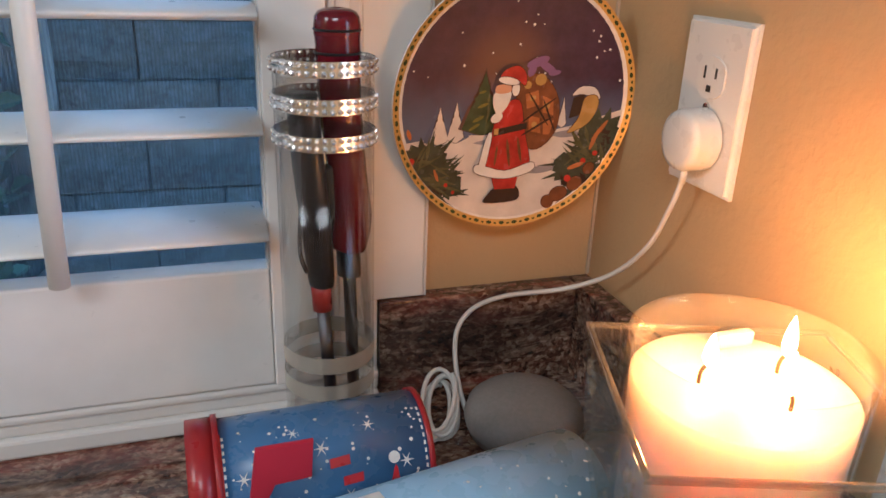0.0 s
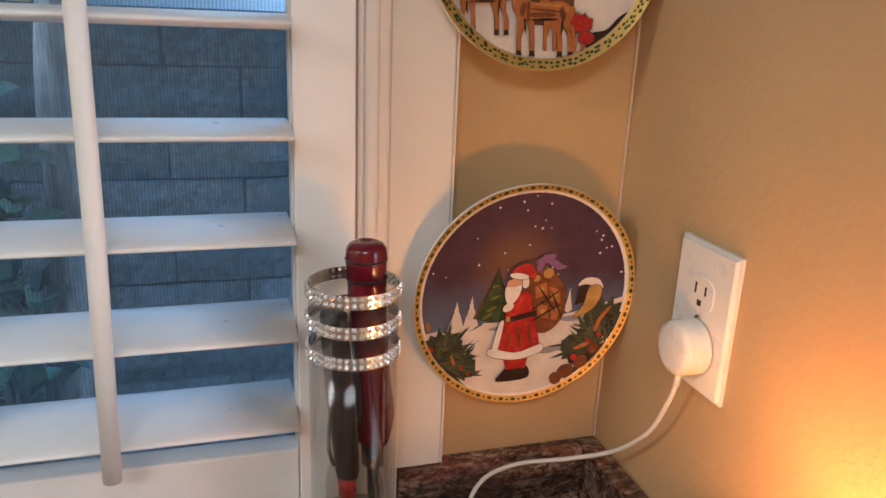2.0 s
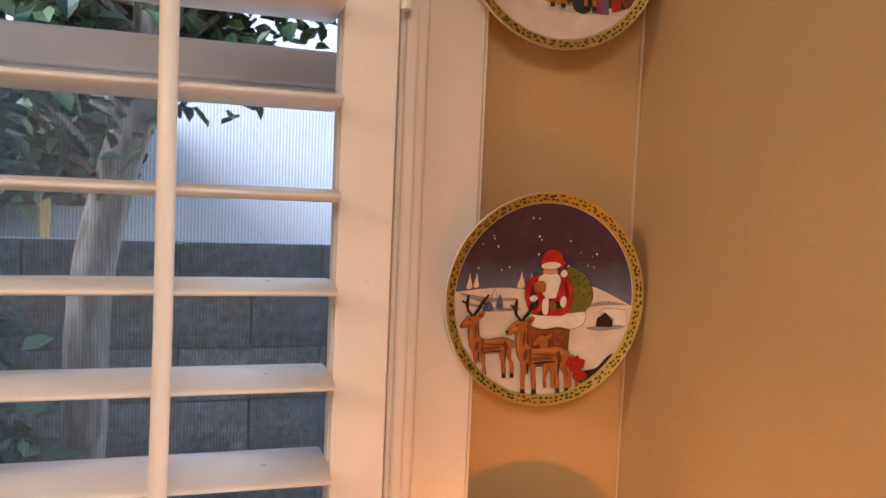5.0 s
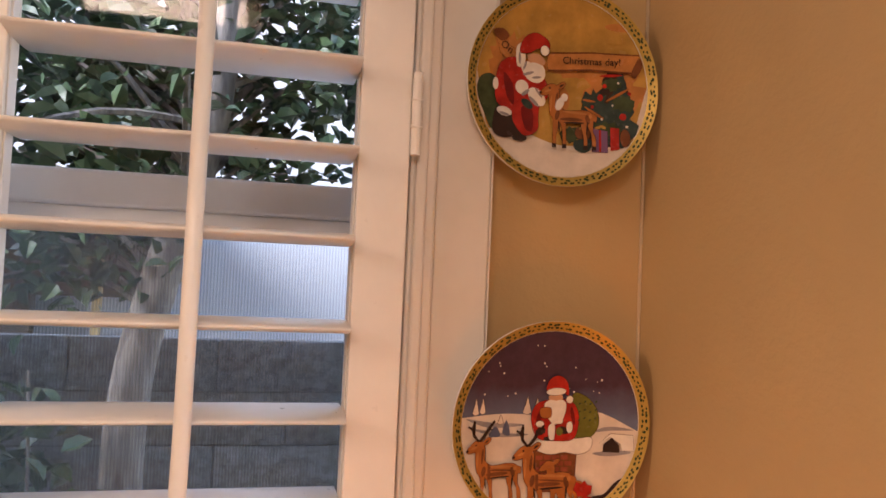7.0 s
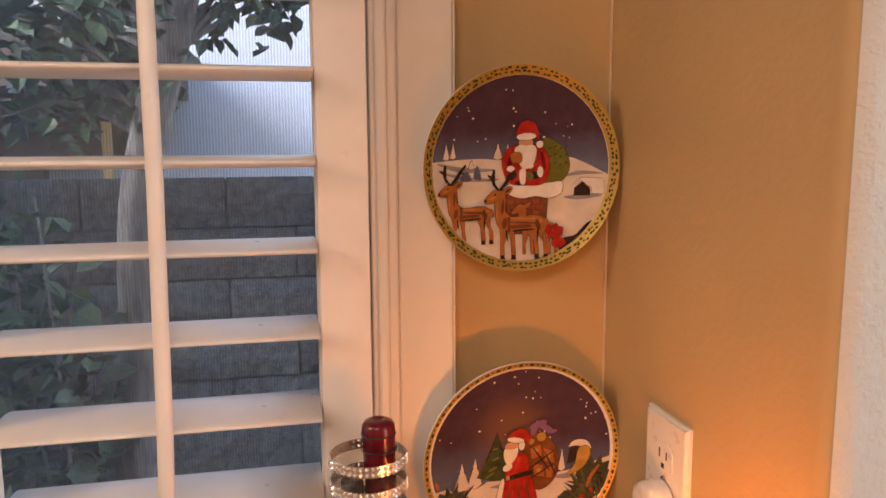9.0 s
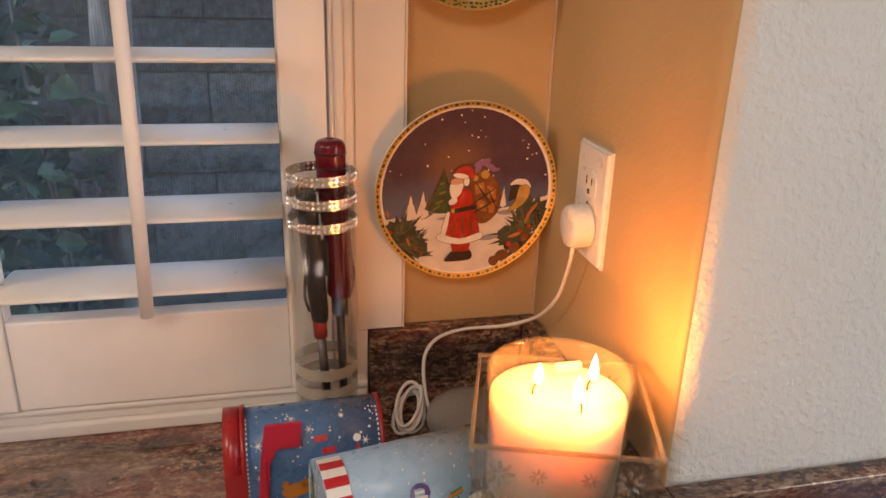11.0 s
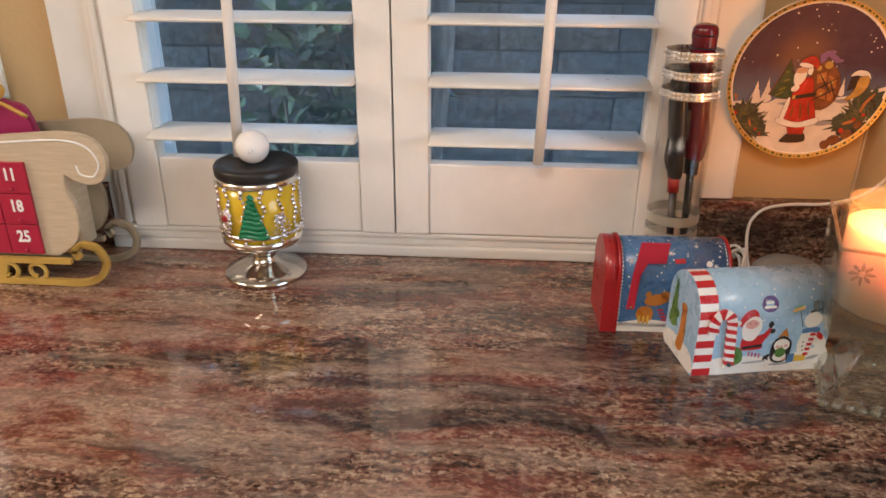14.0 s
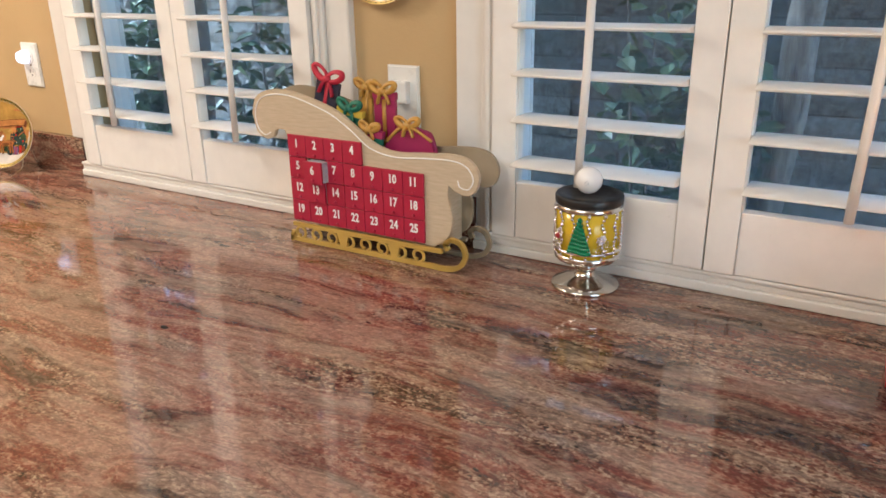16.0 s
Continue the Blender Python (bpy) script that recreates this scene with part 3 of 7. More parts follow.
def shutter(x0, x1, hinge_right, group):
    """One hinged panel: stiles, rails, blades and the tilt wand."""
    w = 0.046
    thing = empty("plantation_shutter", pose((x0 + x1) / 2, FRONT, 0.9475), "white painted wooden plantation shutter with open level louvers", "shutter", group)
    inv = pose(-(x0 + x1) / 2, -FRONT, -0.9475)
    bot, top = 0.9475, 2.165

    def add(name, bm, material="shutter", parent=thing, smooth=False, label=""):
        bmesh.ops.transform(bm, matrix=inv, verts=bm.verts)
        return part(name, bm, material, parent, label, smooth)

    for a, b, inner in ((x0, x0 + w, 1), (x1 - w, x1, -1)):
        bm = boxes(((a, FRONT, bot), (b, FRONT + 0.03, top)), bevel=0.0015)
        e = b if inner > 0 else a
        box(bm, (min(e, e + inner * 0.0016), FRONT + 0.006, bot + 0.1), (max(e, e + inner * 0.0016), FRONT + 0.026, top - 0.1), 0.001)
        add("stile", bm)
    add("bottom_rail", boxes(((x0 + w + 0.0005, FRONT + 0.003, bot), (x1 - w - 0.0005, FRONT + 0.027, 1.0495)), bevel=0.002))
    add("top_rail", boxes(((x0 + w + 0.0005, FRONT + 0.003, 2.068), (x1 - w - 0.0005, FRONT + 0.027, top)), bevel=0.002))
    n = int((2.05 - FIRST) / PITCH) + 1
    me = louver(x1 - x0 - 2 * w - 0.004)
    for k in range(n):
        ob = new("louver", me)
        ob.parent = thing
        ob.location = Vector((0, MID - FRONT, FIRST + k * PITCH - 0.9475))
    wx, lean = (x0 + x1) / 2 + (0.003 if hinge_right else -0.012), (0.005, 0.008, 0.010) if hinge_right else (0.006, 0.010, 0.016)
    bm = tube([(wx + d, MID - 0.0525, z) for d, z in zip((0.0, *lean), (1.066, 1.25, 1.45, 2.04))], 0.0068, 12)
    add("tilt_wand", bm, smooth=True)
    hx = x1 + 0.004 if hinge_right else x0 - 0.004
    for z in (1.735, 2.05):
        bm = tube([(hx, FRONT - 0.003, z - 0.037), (hx, FRONT - 0.003, z + 0.037)], 0.0045, 10)
        for k in (-0.012, 0.012):
            box(bm, (hx - 0.0052, FRONT - 0.0082, z + k - 0.0006), (hx + 0.0052, FRONT + 0.001, z + k + 0.0006))
        add("hinge", bm)
    return thing


def picture_frame(bm, x0, x1, z0, z1, w, y0, y1, bevel=0.002):
    box(bm, (x0, y0, z0), (x0 + w, y1, z1), bevel)
    box(bm, (x1 - w, y0, z0), (x1, y1, z1), bevel)
    box(bm, (x0 + w, y0 + 0.0005, z1 - w), (x1 - w, y1, z1), bevel)
    return bm


def window(number, x0, x1):
    """A sash window in the wall with casing, shutter frame, two shutters."""
    cas = 0.054
    bm = picture_frame(bmesh.new(), x0, x1, BS + 0.0015, TOP, cas, WALL - 0.018, WALL - 0.0005)
    box(bm, (x1 + 0.0001, WALL - 0.017, BS + 0.0015), (x1 + 0.002, WALL - 0.0005, TOP - 0.001))
    box(bm, (x0 + 0.041, WALL - 0.018, Z + 0.0005), (x0 + cas, WALL - 0.0005, BS + 0.0015))
    box(bm, (x1 - cas, WALL - 0.018, Z + 0.0005), (x1 - 0.041, WALL - 0.0005, BS + 0.0015))
    tagged(part("trim", bm, "white"), "white painted window casing on the tan wall", "window casing", "", "structure")
    # moulded shutter frame, in two steps, with a sill strip on the counter
    a, b = x0 + cas + 0.0005, x1 - cas - 0.0005
    bm = bmesh.new()
    for s, e in ((a, 1), (b, -1)):
        for d, w, y in ((0.0, 0.012, FRONT + 0.012), (0.010, 0.011, FRONT + 0.006), (0.020, 0.0058, FRONT + 0.009)):
            box(bm, (min(s + e * d, s + e * (d + w)), y, 0.9475), (max(s + e * d, s + e * (d + w)), WALL + 0.02, TOP - cas), 0.003)
    box(bm, (a, FRONT + 0.008, TOP - cas - 0.03), (b, WALL + 0.02, TOP - cas - 0.0005), 0.003)
    tagged(part("trim", bm, "white"), "white moulded shutter frame inside the casing", "window casing", "", "structure")
    bm = boxes(((a - 0.012, FRONT + 0.002, Z + 0.0003), (b + 0.012, WALL + 0.02, Z + 0.017)), bevel=0.003)
    box(bm, (a - 0.012, FRONT + 0.007, Z + 0.0165), (b + 0.012, WALL + 0.02, Z + 0.0285), 0.003)
    box(bm, (a - 0.012, FRONT + 0.004, Z + 0.028), (b + 0.012, WALL + 0.02, Z + 0.0365), 0.003)
    tagged(part("trim", bm, "white"), "white moulded sill strip resting on the granite", "window sill", "", "structure")
    # the sash window behind
    win = empty("window_%d" % number, pose((x0 + x1) / 2, WALL + 0.1, SILL), "white vinyl sash window with an insect screen below", "window", "", "structure")
    inv = pose(-(x0 + x1) / 2, -WALL - 0.1, -SILL)

    def add(name, bm, material):
        bmesh.ops.transform(bm, matrix=inv, verts=bm.verts)
        return part(name, bm, material, win)

    a, b, rail = x0 + 0.051, x1 - 0.051, 1.628
    y = WALL + 0.065
    bm = picture_frame(bmesh.new(), a, b, SILL - 0.018, TOP - 0.042, 0.035, y, y + 0.06)
    box(bm, (a + 0.035, y, SILL - 0.018), (b - 0.035, y + 0.06, SILL + 0.015), 0.002)
    add("window_frame", bm, "vinyl")
    bm = boxes(((a + 0.035, y - 0.004, rail + 0.016), (b - 0.035, y + 0.03, rail + 0.05)), bevel=0.003)
    box(bm, (a + 0.035, y + 0.004, rail), (b - 0.035, y + 0.034, rail + 0.0165), 0.002)
    add("meeting_rail", bm, "vinyl")
    for z0, z1, d in ((SILL + 0.015, rail, 0.02), (rail + 0.05, TOP - 0.077, 0.012)):
        bm = bmesh.new()
        vs = [bm.verts.new(p) for p in ((a + 0.035, y + d, z0), (b - 0.035, y + d, z0), (b - 0.035, y + d, z1), (a + 0.035, y + d, z1))]
        bm.faces.new(vs)
        add("pane", bm, "pane").visible_shadow = False
    bm = bmesh.new()
    vs = [bm.verts.new(p) for p in ((a + 0.035, y + 0.045, SILL), (b - 0.035, y + 0.045, SILL), (b - 0.035, y + 0.045, rail), (a + 0.035, y + 0.045, rail))]
    bm.faces.new(vs)
    add("insect_screen", bm, "screen")
    a, b = x0 + 0.083, x1 - 0.083
    mid = (a + b) / 2
    shutter(a, mid - 0.0012, False, "shutters of window %d" % number)
    shutter(mid + 0.0012, b, True, "shutters of window %d" % number)


for number, (a, b) in enumerate(WINDOWS, 1):
    window(number, a, b)
caulk((CORNER - 0.003, WALL - 0.003, BS), (CORNER - 0.0005, WALL - 0.0005, 2.6))

# ---- outside ----
structure("ground", boxes(((-60, WALL + 0.15, -0.1), (60, 80, 0.0))), "soil", "bare soil strip between house and garden wall", "ground")


def tree(base, top, lean, seed):
    rnd = random.Random(seed)
    thing = empty("garden_tree", pose(*base), "small evergreen tree with pale bark and glossy leaves", "tree")
    b = Vector(base)
    path = [Vector(p) - b for p in spline([base, lean, (lean[0] + 0.030, 1.70, 1.0), (lean[0] + 0.034, 1.70, 1.22), (lean[0] + 0.052, 1.70, 1.40), (lean[0] + 0.098, 1.70, 1.60), (lean[0] + 0.163, 1.70, 1.85), (lean[0] + 0.20, 1.70, 2.14), top], False, 6)]
    part("trunk", tube(path, lambda t: 0.050 - 0.012 * t, 12), "bark", thing, "", True)
    bm, leaves = bmesh.new(), bmesh.new()
    tips = []
    for k in range(24):
        s = path[int(len(path) * (0.62 + 0.38 * rnd.random())) - 1] + Vector((0, 0, 0))
        ang, up = rnd.uniform(0, 6.28), rnd.uniform(-0.15, 0.65)
        length = rnd.uniform(0.25, 0.75)
        d = Vector((math.cos(ang), 0.55 * math.sin(ang), up)).normalized()
        e = s + d * length + Vector((0, 0, rnd.uniform(-0.08, 0.1)))
        if e.x > 0.2 and e.z < 1.78:
            continue
        mid = (s + e) / 2 + Vector((0, 0, 0.05))
        tube(spline([s, mid, e], False, 4), lambda t: 0.011 - 0.008 * t, 5, bm)
        tips += [s.lerp(e, f) for f in (0.45, 0.6, 0.75, 0.85, 0.95, 1.0)]
    # the dense side of the crown, behind the trunk
    for k in range(84):
        e = Vector((rnd.uniform(-0.95, 0.22), rnd.uniform(1.72, 2.02), rnd.uniform(1.56, 2.75))) - Vector((-0.41, 1.70, 0))
        if e.x > 0.2 and e.z < 1.8:
            continue
        s = path[min(len(path) - 1, int(len(path) * (0.45 + 0.5 * (e.z - 1.2) / 1.6)))]
        tube(spline([s, s.lerp(e, 0.5) + Vector((0, 0, 0.06)), e], False, 4), lambda t: 0.009 - 0.0065 * t, 5, bm)
        tips += [s.lerp(e, f) + Vector((0, 0, 0.04)) for f in (0.55, 0.68, 0.8, 0.9, 1.0)]
    # low shoots in front of the block wall
    for k in range(13):
        s = Vector((rnd.uniform(-0.22, 0.0) if k < 10 else rnd.uniform(-0.5, -0.2), 0.02 + rnd.uniform(-0.25, 0.1), 0))
        e = s + Vector((rnd.uniform(-0.10, 0.06), rnd.uniform(-0.05, 0.05), rnd.uniform(1.0, 1.42)))
        tube(spline([s, (s + e) / 2 + Vector((0.03, 0, 0)), e], False, 4), lambda t: 0.008 - 0.005 * t, 5, bm)
        tips += [s.lerp(e, f) for f in (0.55, 0.65, 0.75, 0.82, 0.9, 1.0)]
    tagged(part("limbs", bm, "bark", thing), kind="stuff")
    verts, faces = [], []
    for tip in tips:
        for k in range(rnd.randint(7, 13)):
            c = tip + Vector((rnd.gauss(0, 0.05), rnd.gauss(0, 0.05), rnd.gauss(0, 0.05)))
            if c.y + b.y < 1.15 or c.y + b.y > 2.12 or (1.36 < c.z < 1.68 and c.x > 0.22):
                continue
            l, w = rnd.uniform(0.036, 0.066), rnd.uniform(0.013, 0.022)
            if c.z < 1.3:
                l, w = l * 1.35, w * 1.35
            m = Euler((rnd.uniform(-0.9, 0.9), rnd.uniform(-0.9, 0.9), rnd.uniform(0, 6.28))).to_matrix()
            n0 = len(verts)
            for p in ((0, 0, 0), (l * 0.3, w, 0.006), (l * 0.7, w * 0.8, 0.004), (l, 0, -0.01), (l * 0.7, -w * 0.8, 0.004), (l * 0.3, -w, 0.006), (l * 0.5, 0, -0.006)):
                verts.append(c + m @ Vector(p))
            faces += [(n0 + 6, n0 + i, n0 + (i + 1) % 6) for i in range(6)]
    me = bpy.data.meshes.new("crown")
    me.from_pydata(verts, [], faces)
    me.materials.append(M["leaf"])
    crown = new("crown", me)
    crown.parent = thing
    tagged(crown, kind="stuff")


tree((-0.41, 1.70, 0.0), (-0.12, 1.68, 2.9), (-0.355, 1.70, 0.72), 5)
tree((-1.75, 1.72, 0.0), (-1.45, 1.70, 2.8), (-1.71, 1.70, 0.7), 9)
# extra tree, added to block blue sky from reflecting in the counter
tree((-2.75, 1.74, 0.0), (-2.5, 1.70, 2.9), (-2.70, 1.70, 0.7), 12)

# the neighbouring house over the garden wall
house = empty("neighbour_house", pose(0, 5.0, 0), "white stucco house with a brown eave beyond the garden wall", "house")


def hpart(name, bm, material, label=""):
    bmesh.ops.translate(bm, vec=(0, -5.0, 0), verts=bm.verts)
    return part(name, bm, material, house, label)


hpart("wall", boxes(((-7, 5.0, 0), (6, 5.3, 5.2))), "stucco")
hpart("eave", boxes(((-7, 3.9, 1.78), (-0.55, 5.0, 2.05))), "eave", "dark brown eave")
# dark boxes stand in for the shade of the patio opening
hpart("dark_opening", boxes(((-7, 4.72, 1.42), (-0.75, 4.8, 1.78)), ((-3.2, 4.7, 0.0), (-1.35, 4.8, 1.42))), "eave", "dark panel standing in for the shaded patio under the eave")
hpart("post", boxes(((-1.0, 4.6, 0), (-0.955, 4.66, 1.8))), "yellow_frame", "pale yellow post")

# ---- decorated plates ----
DISH = 0.011


def dished(r):
    """How far the plate's face stands forward at that share of its radius."""
    return 0.004 - DISH * r ** 2.2


CONTOURED = ("robe", "deer", "sack", "green_sack", "cap", "chimney", "fir_tree", "ribbon", "present", "red_bundle", "cottage_snow", "hut_snow", "round_parcel", "white_trim", "cap_trim", "snowy_tree", "dark_shrub", "brown_parcel", "hut_snow", "lamplit_path", "pine_cone", "chimney_snow")


def curve_onto(bm, R):
    """Lay a flat painted shape on the dished face of a plate."""
    bmesh.ops.triangulate(bm, faces=bm.faces)
    for step in range(5):
        far = [e for e in bm.edges if e.calc_length() > 0.011]
        if not far:
            break
        bmesh.ops.subdivide_edges(bm, edges=far, cuts=1)
        bmesh.ops.triangulate(bm, faces=[f for f in bm.faces if len(f.verts) > 3])
    for f in bm.faces:
        f.normal_update()
        if f.normal.y > 0:
            f.normal_flip()
    for v in bm.verts:
        v.co.y += dished(math.hypot(v.co.x, v.co.z) / R)


def plate_layers(thing, R, layers, grow=1.0):
    """Flat painted shapes on the plate's well, in units of its radius, each layer a hair above the last.
    A layer is a list of single outlines or of groups of outlines; each entry is one part, or all are one where they are many."""
    for i, (name, material, shapes) in enumerate(layers):
        y = -0.0004 - 0.00012 * i
        many = len(shapes) > 12
        groups = [shapes] if many else [s if isinstance(s[0][0], (tuple, list)) else [s] for s in shapes]
        for group in groups:
            if name in CONTOURED:
                edge = bmesh.new()
                for s in group:
                    n = len(s)
                    turn = sum(s[k][0] * s[(k + 1) % n][1] - s[(k + 1) % n][0] * s[k][1] for k in range(n))
                    wide = []
                    for k in range(n):
                        d = Vector((s[(k + 1) % n][0] - s[k - 1][0], s[(k + 1) % n][1] - s[k - 1][1]))
                        d = d.normalized() * (0.0045 if turn > 0 else -0.0045)
                        u, v = s[k][0] + d.y, s[k][1] - d.x
                        g = min(1.0, 0.899 / max(1e-6, math.hypot(u, v)))
                        wide.append((u * g * R * grow, v * g * R * grow))
                    edge.faces.new([edge.verts.new((p[0], y + 0.00006, p[1])) for p in wide])
                curve_onto(edge, R)
                part("contour", edge, "glaze_line", thing)
            bm = bmesh.new()
            for s in group:
                pts = []
                for u, v in s:
                    k = min(1.0, 0.899 / max(1e-6, math.hypot(u, v)))
                    pts.append((u * k * R * grow, v * k * R * grow))
                bm.faces.new([bm.verts.new((p[0], y, p[1])) for p in pts])
            curve_onto(bm, R)
            ob = part(name, bm, material, thing, "", True)
            if many or name in ("dark_legs", "deer_shade", "deer_light"):
                tagged(ob, kind="stuff")


def plate(name, centre, R, label, layers, tilt=0.0, lean=0.0, category="plate", group="plates hung beside the window"):
    thing = empty(name, pose(*centre, tilt, 0, lean), label, category, group)
    face = [(r, dished(r)) for r in (0.0, 0.15, 0.3, 0.45, 0.6, 0.7, 0.8, 0.9)]
    prof = face + [(0.95, dished(0.95) - 0.001), (0.985, dished(0.985) - 0.002), (1.0, dished(1.0) - 0.001), (0.998, dished(1.0) + 0.001), (0.9, dished(0.9) + 0.003), (0.7, dished(0.7) + 0.0035), (0.60, 0.0058), (0.58, 0.0075), (0.55, 0.0075), (0.53, 0.0065), (0.0, 0.0075)]
    bm = lathe([(r * R, z) for r, z in prof], 72)
    bmesh.ops.transform(bm, matrix=Matrix.Rotation(radians(-90), 4, "X"), verts=bm.verts)
    part("dish", bm, "glaze_white", thing, "white glazed dish", True)
    fine = R < 0.1
    grow = 1.0 if fine else 1.048
    bm = bmesh.new()
    lathe([(r * R, 0.0008 - dished(r) + 0.002 * (r - 0.9) / 0.1) for r in ((0.905, 0.93, 0.955, 0.98, 0.998) if fine else (0.946, 0.96, 0.975, 0.988, 0.998))], 72, bm)
    bmesh.ops.transform(bm, matrix=Matrix.Rotation(radians(90), 4, "X"), verts=bm.verts)
    part("gilt_rim", bm, "gold_rim", thing, "gold band round the rim", True)
    bm = bmesh.new()
    n = 120 if fine else 54
    rnd = random.Random(int(R * 1e5))
    for k in range(n):
        a = 2 * math.pi * k / n
        flecks = ((rnd.uniform(-0.02, 0.02), rnd.uniform(0.926, 0.942), rnd.uniform(0.38, 0.62)), (rnd.uniform(0.02, 0.06), rnd.uniform(0.955, 0.976), rnd.uniform(0.38, 0.62))) if fine else ((0.0, 0.970, 0.75), (0.058, 0.974, 0.42))
        for da, rr, s in flecks:
            c = Vector((math.cos(a + da) * rr * R, dished(rr) - 0.0022, math.sin(a + da) * rr * R))
            t = Vector((-math.sin(a + da), 0, math.cos(a + da)))
            q = Vector((math.cos(a + da), -0.30, math.sin(a + da)))
            vs = [bm.verts.new(c + t * 0.0034 * s * math.cos(j * 1.0472 + 0.3) + q * 0.0020 * s * math.sin(j * 1.0472 + 0.3) + Vector((0, -0.0006, 0))) for j in range(6)]
            bm.faces.new(vs)
    tagged(part("rim_ornament", bm, "glaze_green", thing, "dark green leaf ornament on the rim"), kind="stuff")
    plate_layers(thing, R, layers, grow)
    return thing


def stars(seed, n, v0=0.1, v1=0.85, size=0.0085):
    rnd = random.Random(seed)
    out = []
    while len(out) < n:
        u, v = rnd.uniform(-0.85, 0.85), rnd.uniform(v0, v1)
        if math.hypot(u, v) < 0.85:
            out.append(ell(u, v, size * rnd.uniform(0.5, 1.3), n=6))
    return out


def fir(cx, base, h, w):
    out = [(cx - w * 0.12, base), (cx - w * 0.12, base + h * 0.12)]
    left, right = [], []
    for k in range(3):
        b, t = base + h * (0.1 + 0.28 * k), base + h * (0.5 + 0.25 * k)
        s = w * (1 - 0.27 * k)
        left += [(cx - s, b), (cx - s * 0.35, (b + t) / 2 + 0.02)]
        right += [(cx + s, b), (cx + s * 0.35, (b + t) / 2 + 0.02)]
    return [(cx - w * 0.12, base), *left, (cx, base + h), *right[::-1], (cx + w * 0.12, base)]


disc = ell(0, 0, 0.9, n=60)


def ground_line(v_left, v_mid, v_right):
    """The snow field below a wavy line, closed along the plate's lower edge."""
    line = spline([(-0.9, v_left), (-0.45, v_left + 0.03), (0.0, v_mid), (0.45, v_mid + 0.05), (0.9, v_right)], False, 5)
    return [tuple(p) for p in line] + ell(0, 0, 0.9, n=24, a0=5, a1=-185)


def sprig(cx, cy, seed, flip=1):
    """A fan of pine needles as thin blades."""
    rnd = random.Random(seed)
    out = []
    for k in range(34):
        a = radians(rnd.uniform(-50, 85))
        l = rnd.uniform(0.12, 0.30)
        d = Vector((math.cos(a) * flip, math.sin(a)))
        s = Vector((cx + rnd.uniform(-0.1, 0.1), cy + rnd.uniform(-0.1, 0.1)))
        q = Vector((-d.y, d.x)) * rnd.uniform(0.010, 0.022)
        out.append([tuple(s), tuple(s + d * l * 0.5 + q), tuple(s + d * l), tuple(s + d * l * 0.5 - q)])
    return out


def placed(shape, cx, cy, s):
    return [(cx + u * s, cy + v * s) for u, v in shape]


LEGS = ((-0.150, 0.00, -0.02), (-0.085, 0.02, 0.03), (0.165, -0.005, 0.02), (0.225, 0.02, 0.055))


def deer(cx, cy, s):
    """A slim standing deer with a raised neck, side on."""
    body = soft((-0.17, 0.095), (-0.02, 0.075), (0.15, 0.095), (0.255, 0.07), (0.275, -0.01), (0.22, -0.06), (0.06, -0.045), (-0.08, -0.065), (-0.18, -0.04), (-0.205, 0.03))
    neck = soft((-0.20, -0.01), (-0.235, 0.12), (-0.235, 0.25), (-0.18, 0.31), (-0.125, 0.27), (-0.13, 0.14), (-0.06, 0.06))
    head = soft((-0.345, 0.235), (-0.31, 0.285), (-0.235, 0.345), (-0.15, 0.335), (-0.14, 0.27), (-0.23, 0.235), (-0.31, 0.215))
    ear = soft((-0.165, 0.315), (-0.10, 0.375), (-0.055, 0.365), (-0.10, 0.305))
    tail = soft((0.255, 0.06), (0.305, 0.045), (0.30, -0.02), (0.265, 0.0))
    legs = [soft((x - 0.036, 0.0), (x + 0.040, 0.0), (x + 0.020 + k, -0.12), (x + 0.016 + f, -0.20), (x + 0.014 + f, -0.315), (x - 0.022 + f, -0.315), (x - 0.014 + f, -0.20), (x - 0.020 + k, -0.11)) for x, k, f in LEGS]
    return [placed(p, cx, cy, s) for p in (body, neck, head, ear, tail, *legs)]


def hooves(cx, cy, s):
    """Hooves, muzzle, eye, ear and belly shade of that deer."""
    out = [[(x - 0.022 + f, -0.29), (x + 0.016 + f, -0.29), (x + 0.022 + f, -0.335), (x - 0.034 + f, -0.335)] for x, k, f in LEGS]
    out += [ell(0.05, -0.05, 0.12, 0.010, 3), ell(-0.335, 0.242, 0.016, 0.013), ell(-0.235, 0.30, 0.011, 0.009), ell(-0.105, 0.338, 0.030, 0.009, 35), ell(0.20, -0.09, 0.010, 0.06, -5), ell(-0.12, -0.10, 0.009, 0.06, 5)]
    return [placed(p, cx, cy, s) for p in out]


def deer_shade(cx, cy, s):
    """Darker brown folds on its flank, neck and thigh."""
    return [placed(p, cx, cy, s) for p in (ell(0.02, -0.015, 0.13, 0.020, 2), ell(0.205, 0.0, 0.026, 0.055, 12), ell(-0.14, 0.02, 0.025, 0.055, -12), ell(-0.155, 0.18, 0.014, 0.08, -6))]


def deer_light(cx, cy, s):
    return [placed(p, cx, cy, s) for p in (ell(0.06, 0.062, 0.14, 0.014, -2), ell(-0.215, 0.14, 0.012, 0.09, -4), ell(0.235, 0.035, 0.020, 0.024), ell(-0.26, 0.268, 0.040, 0.012, 20))]


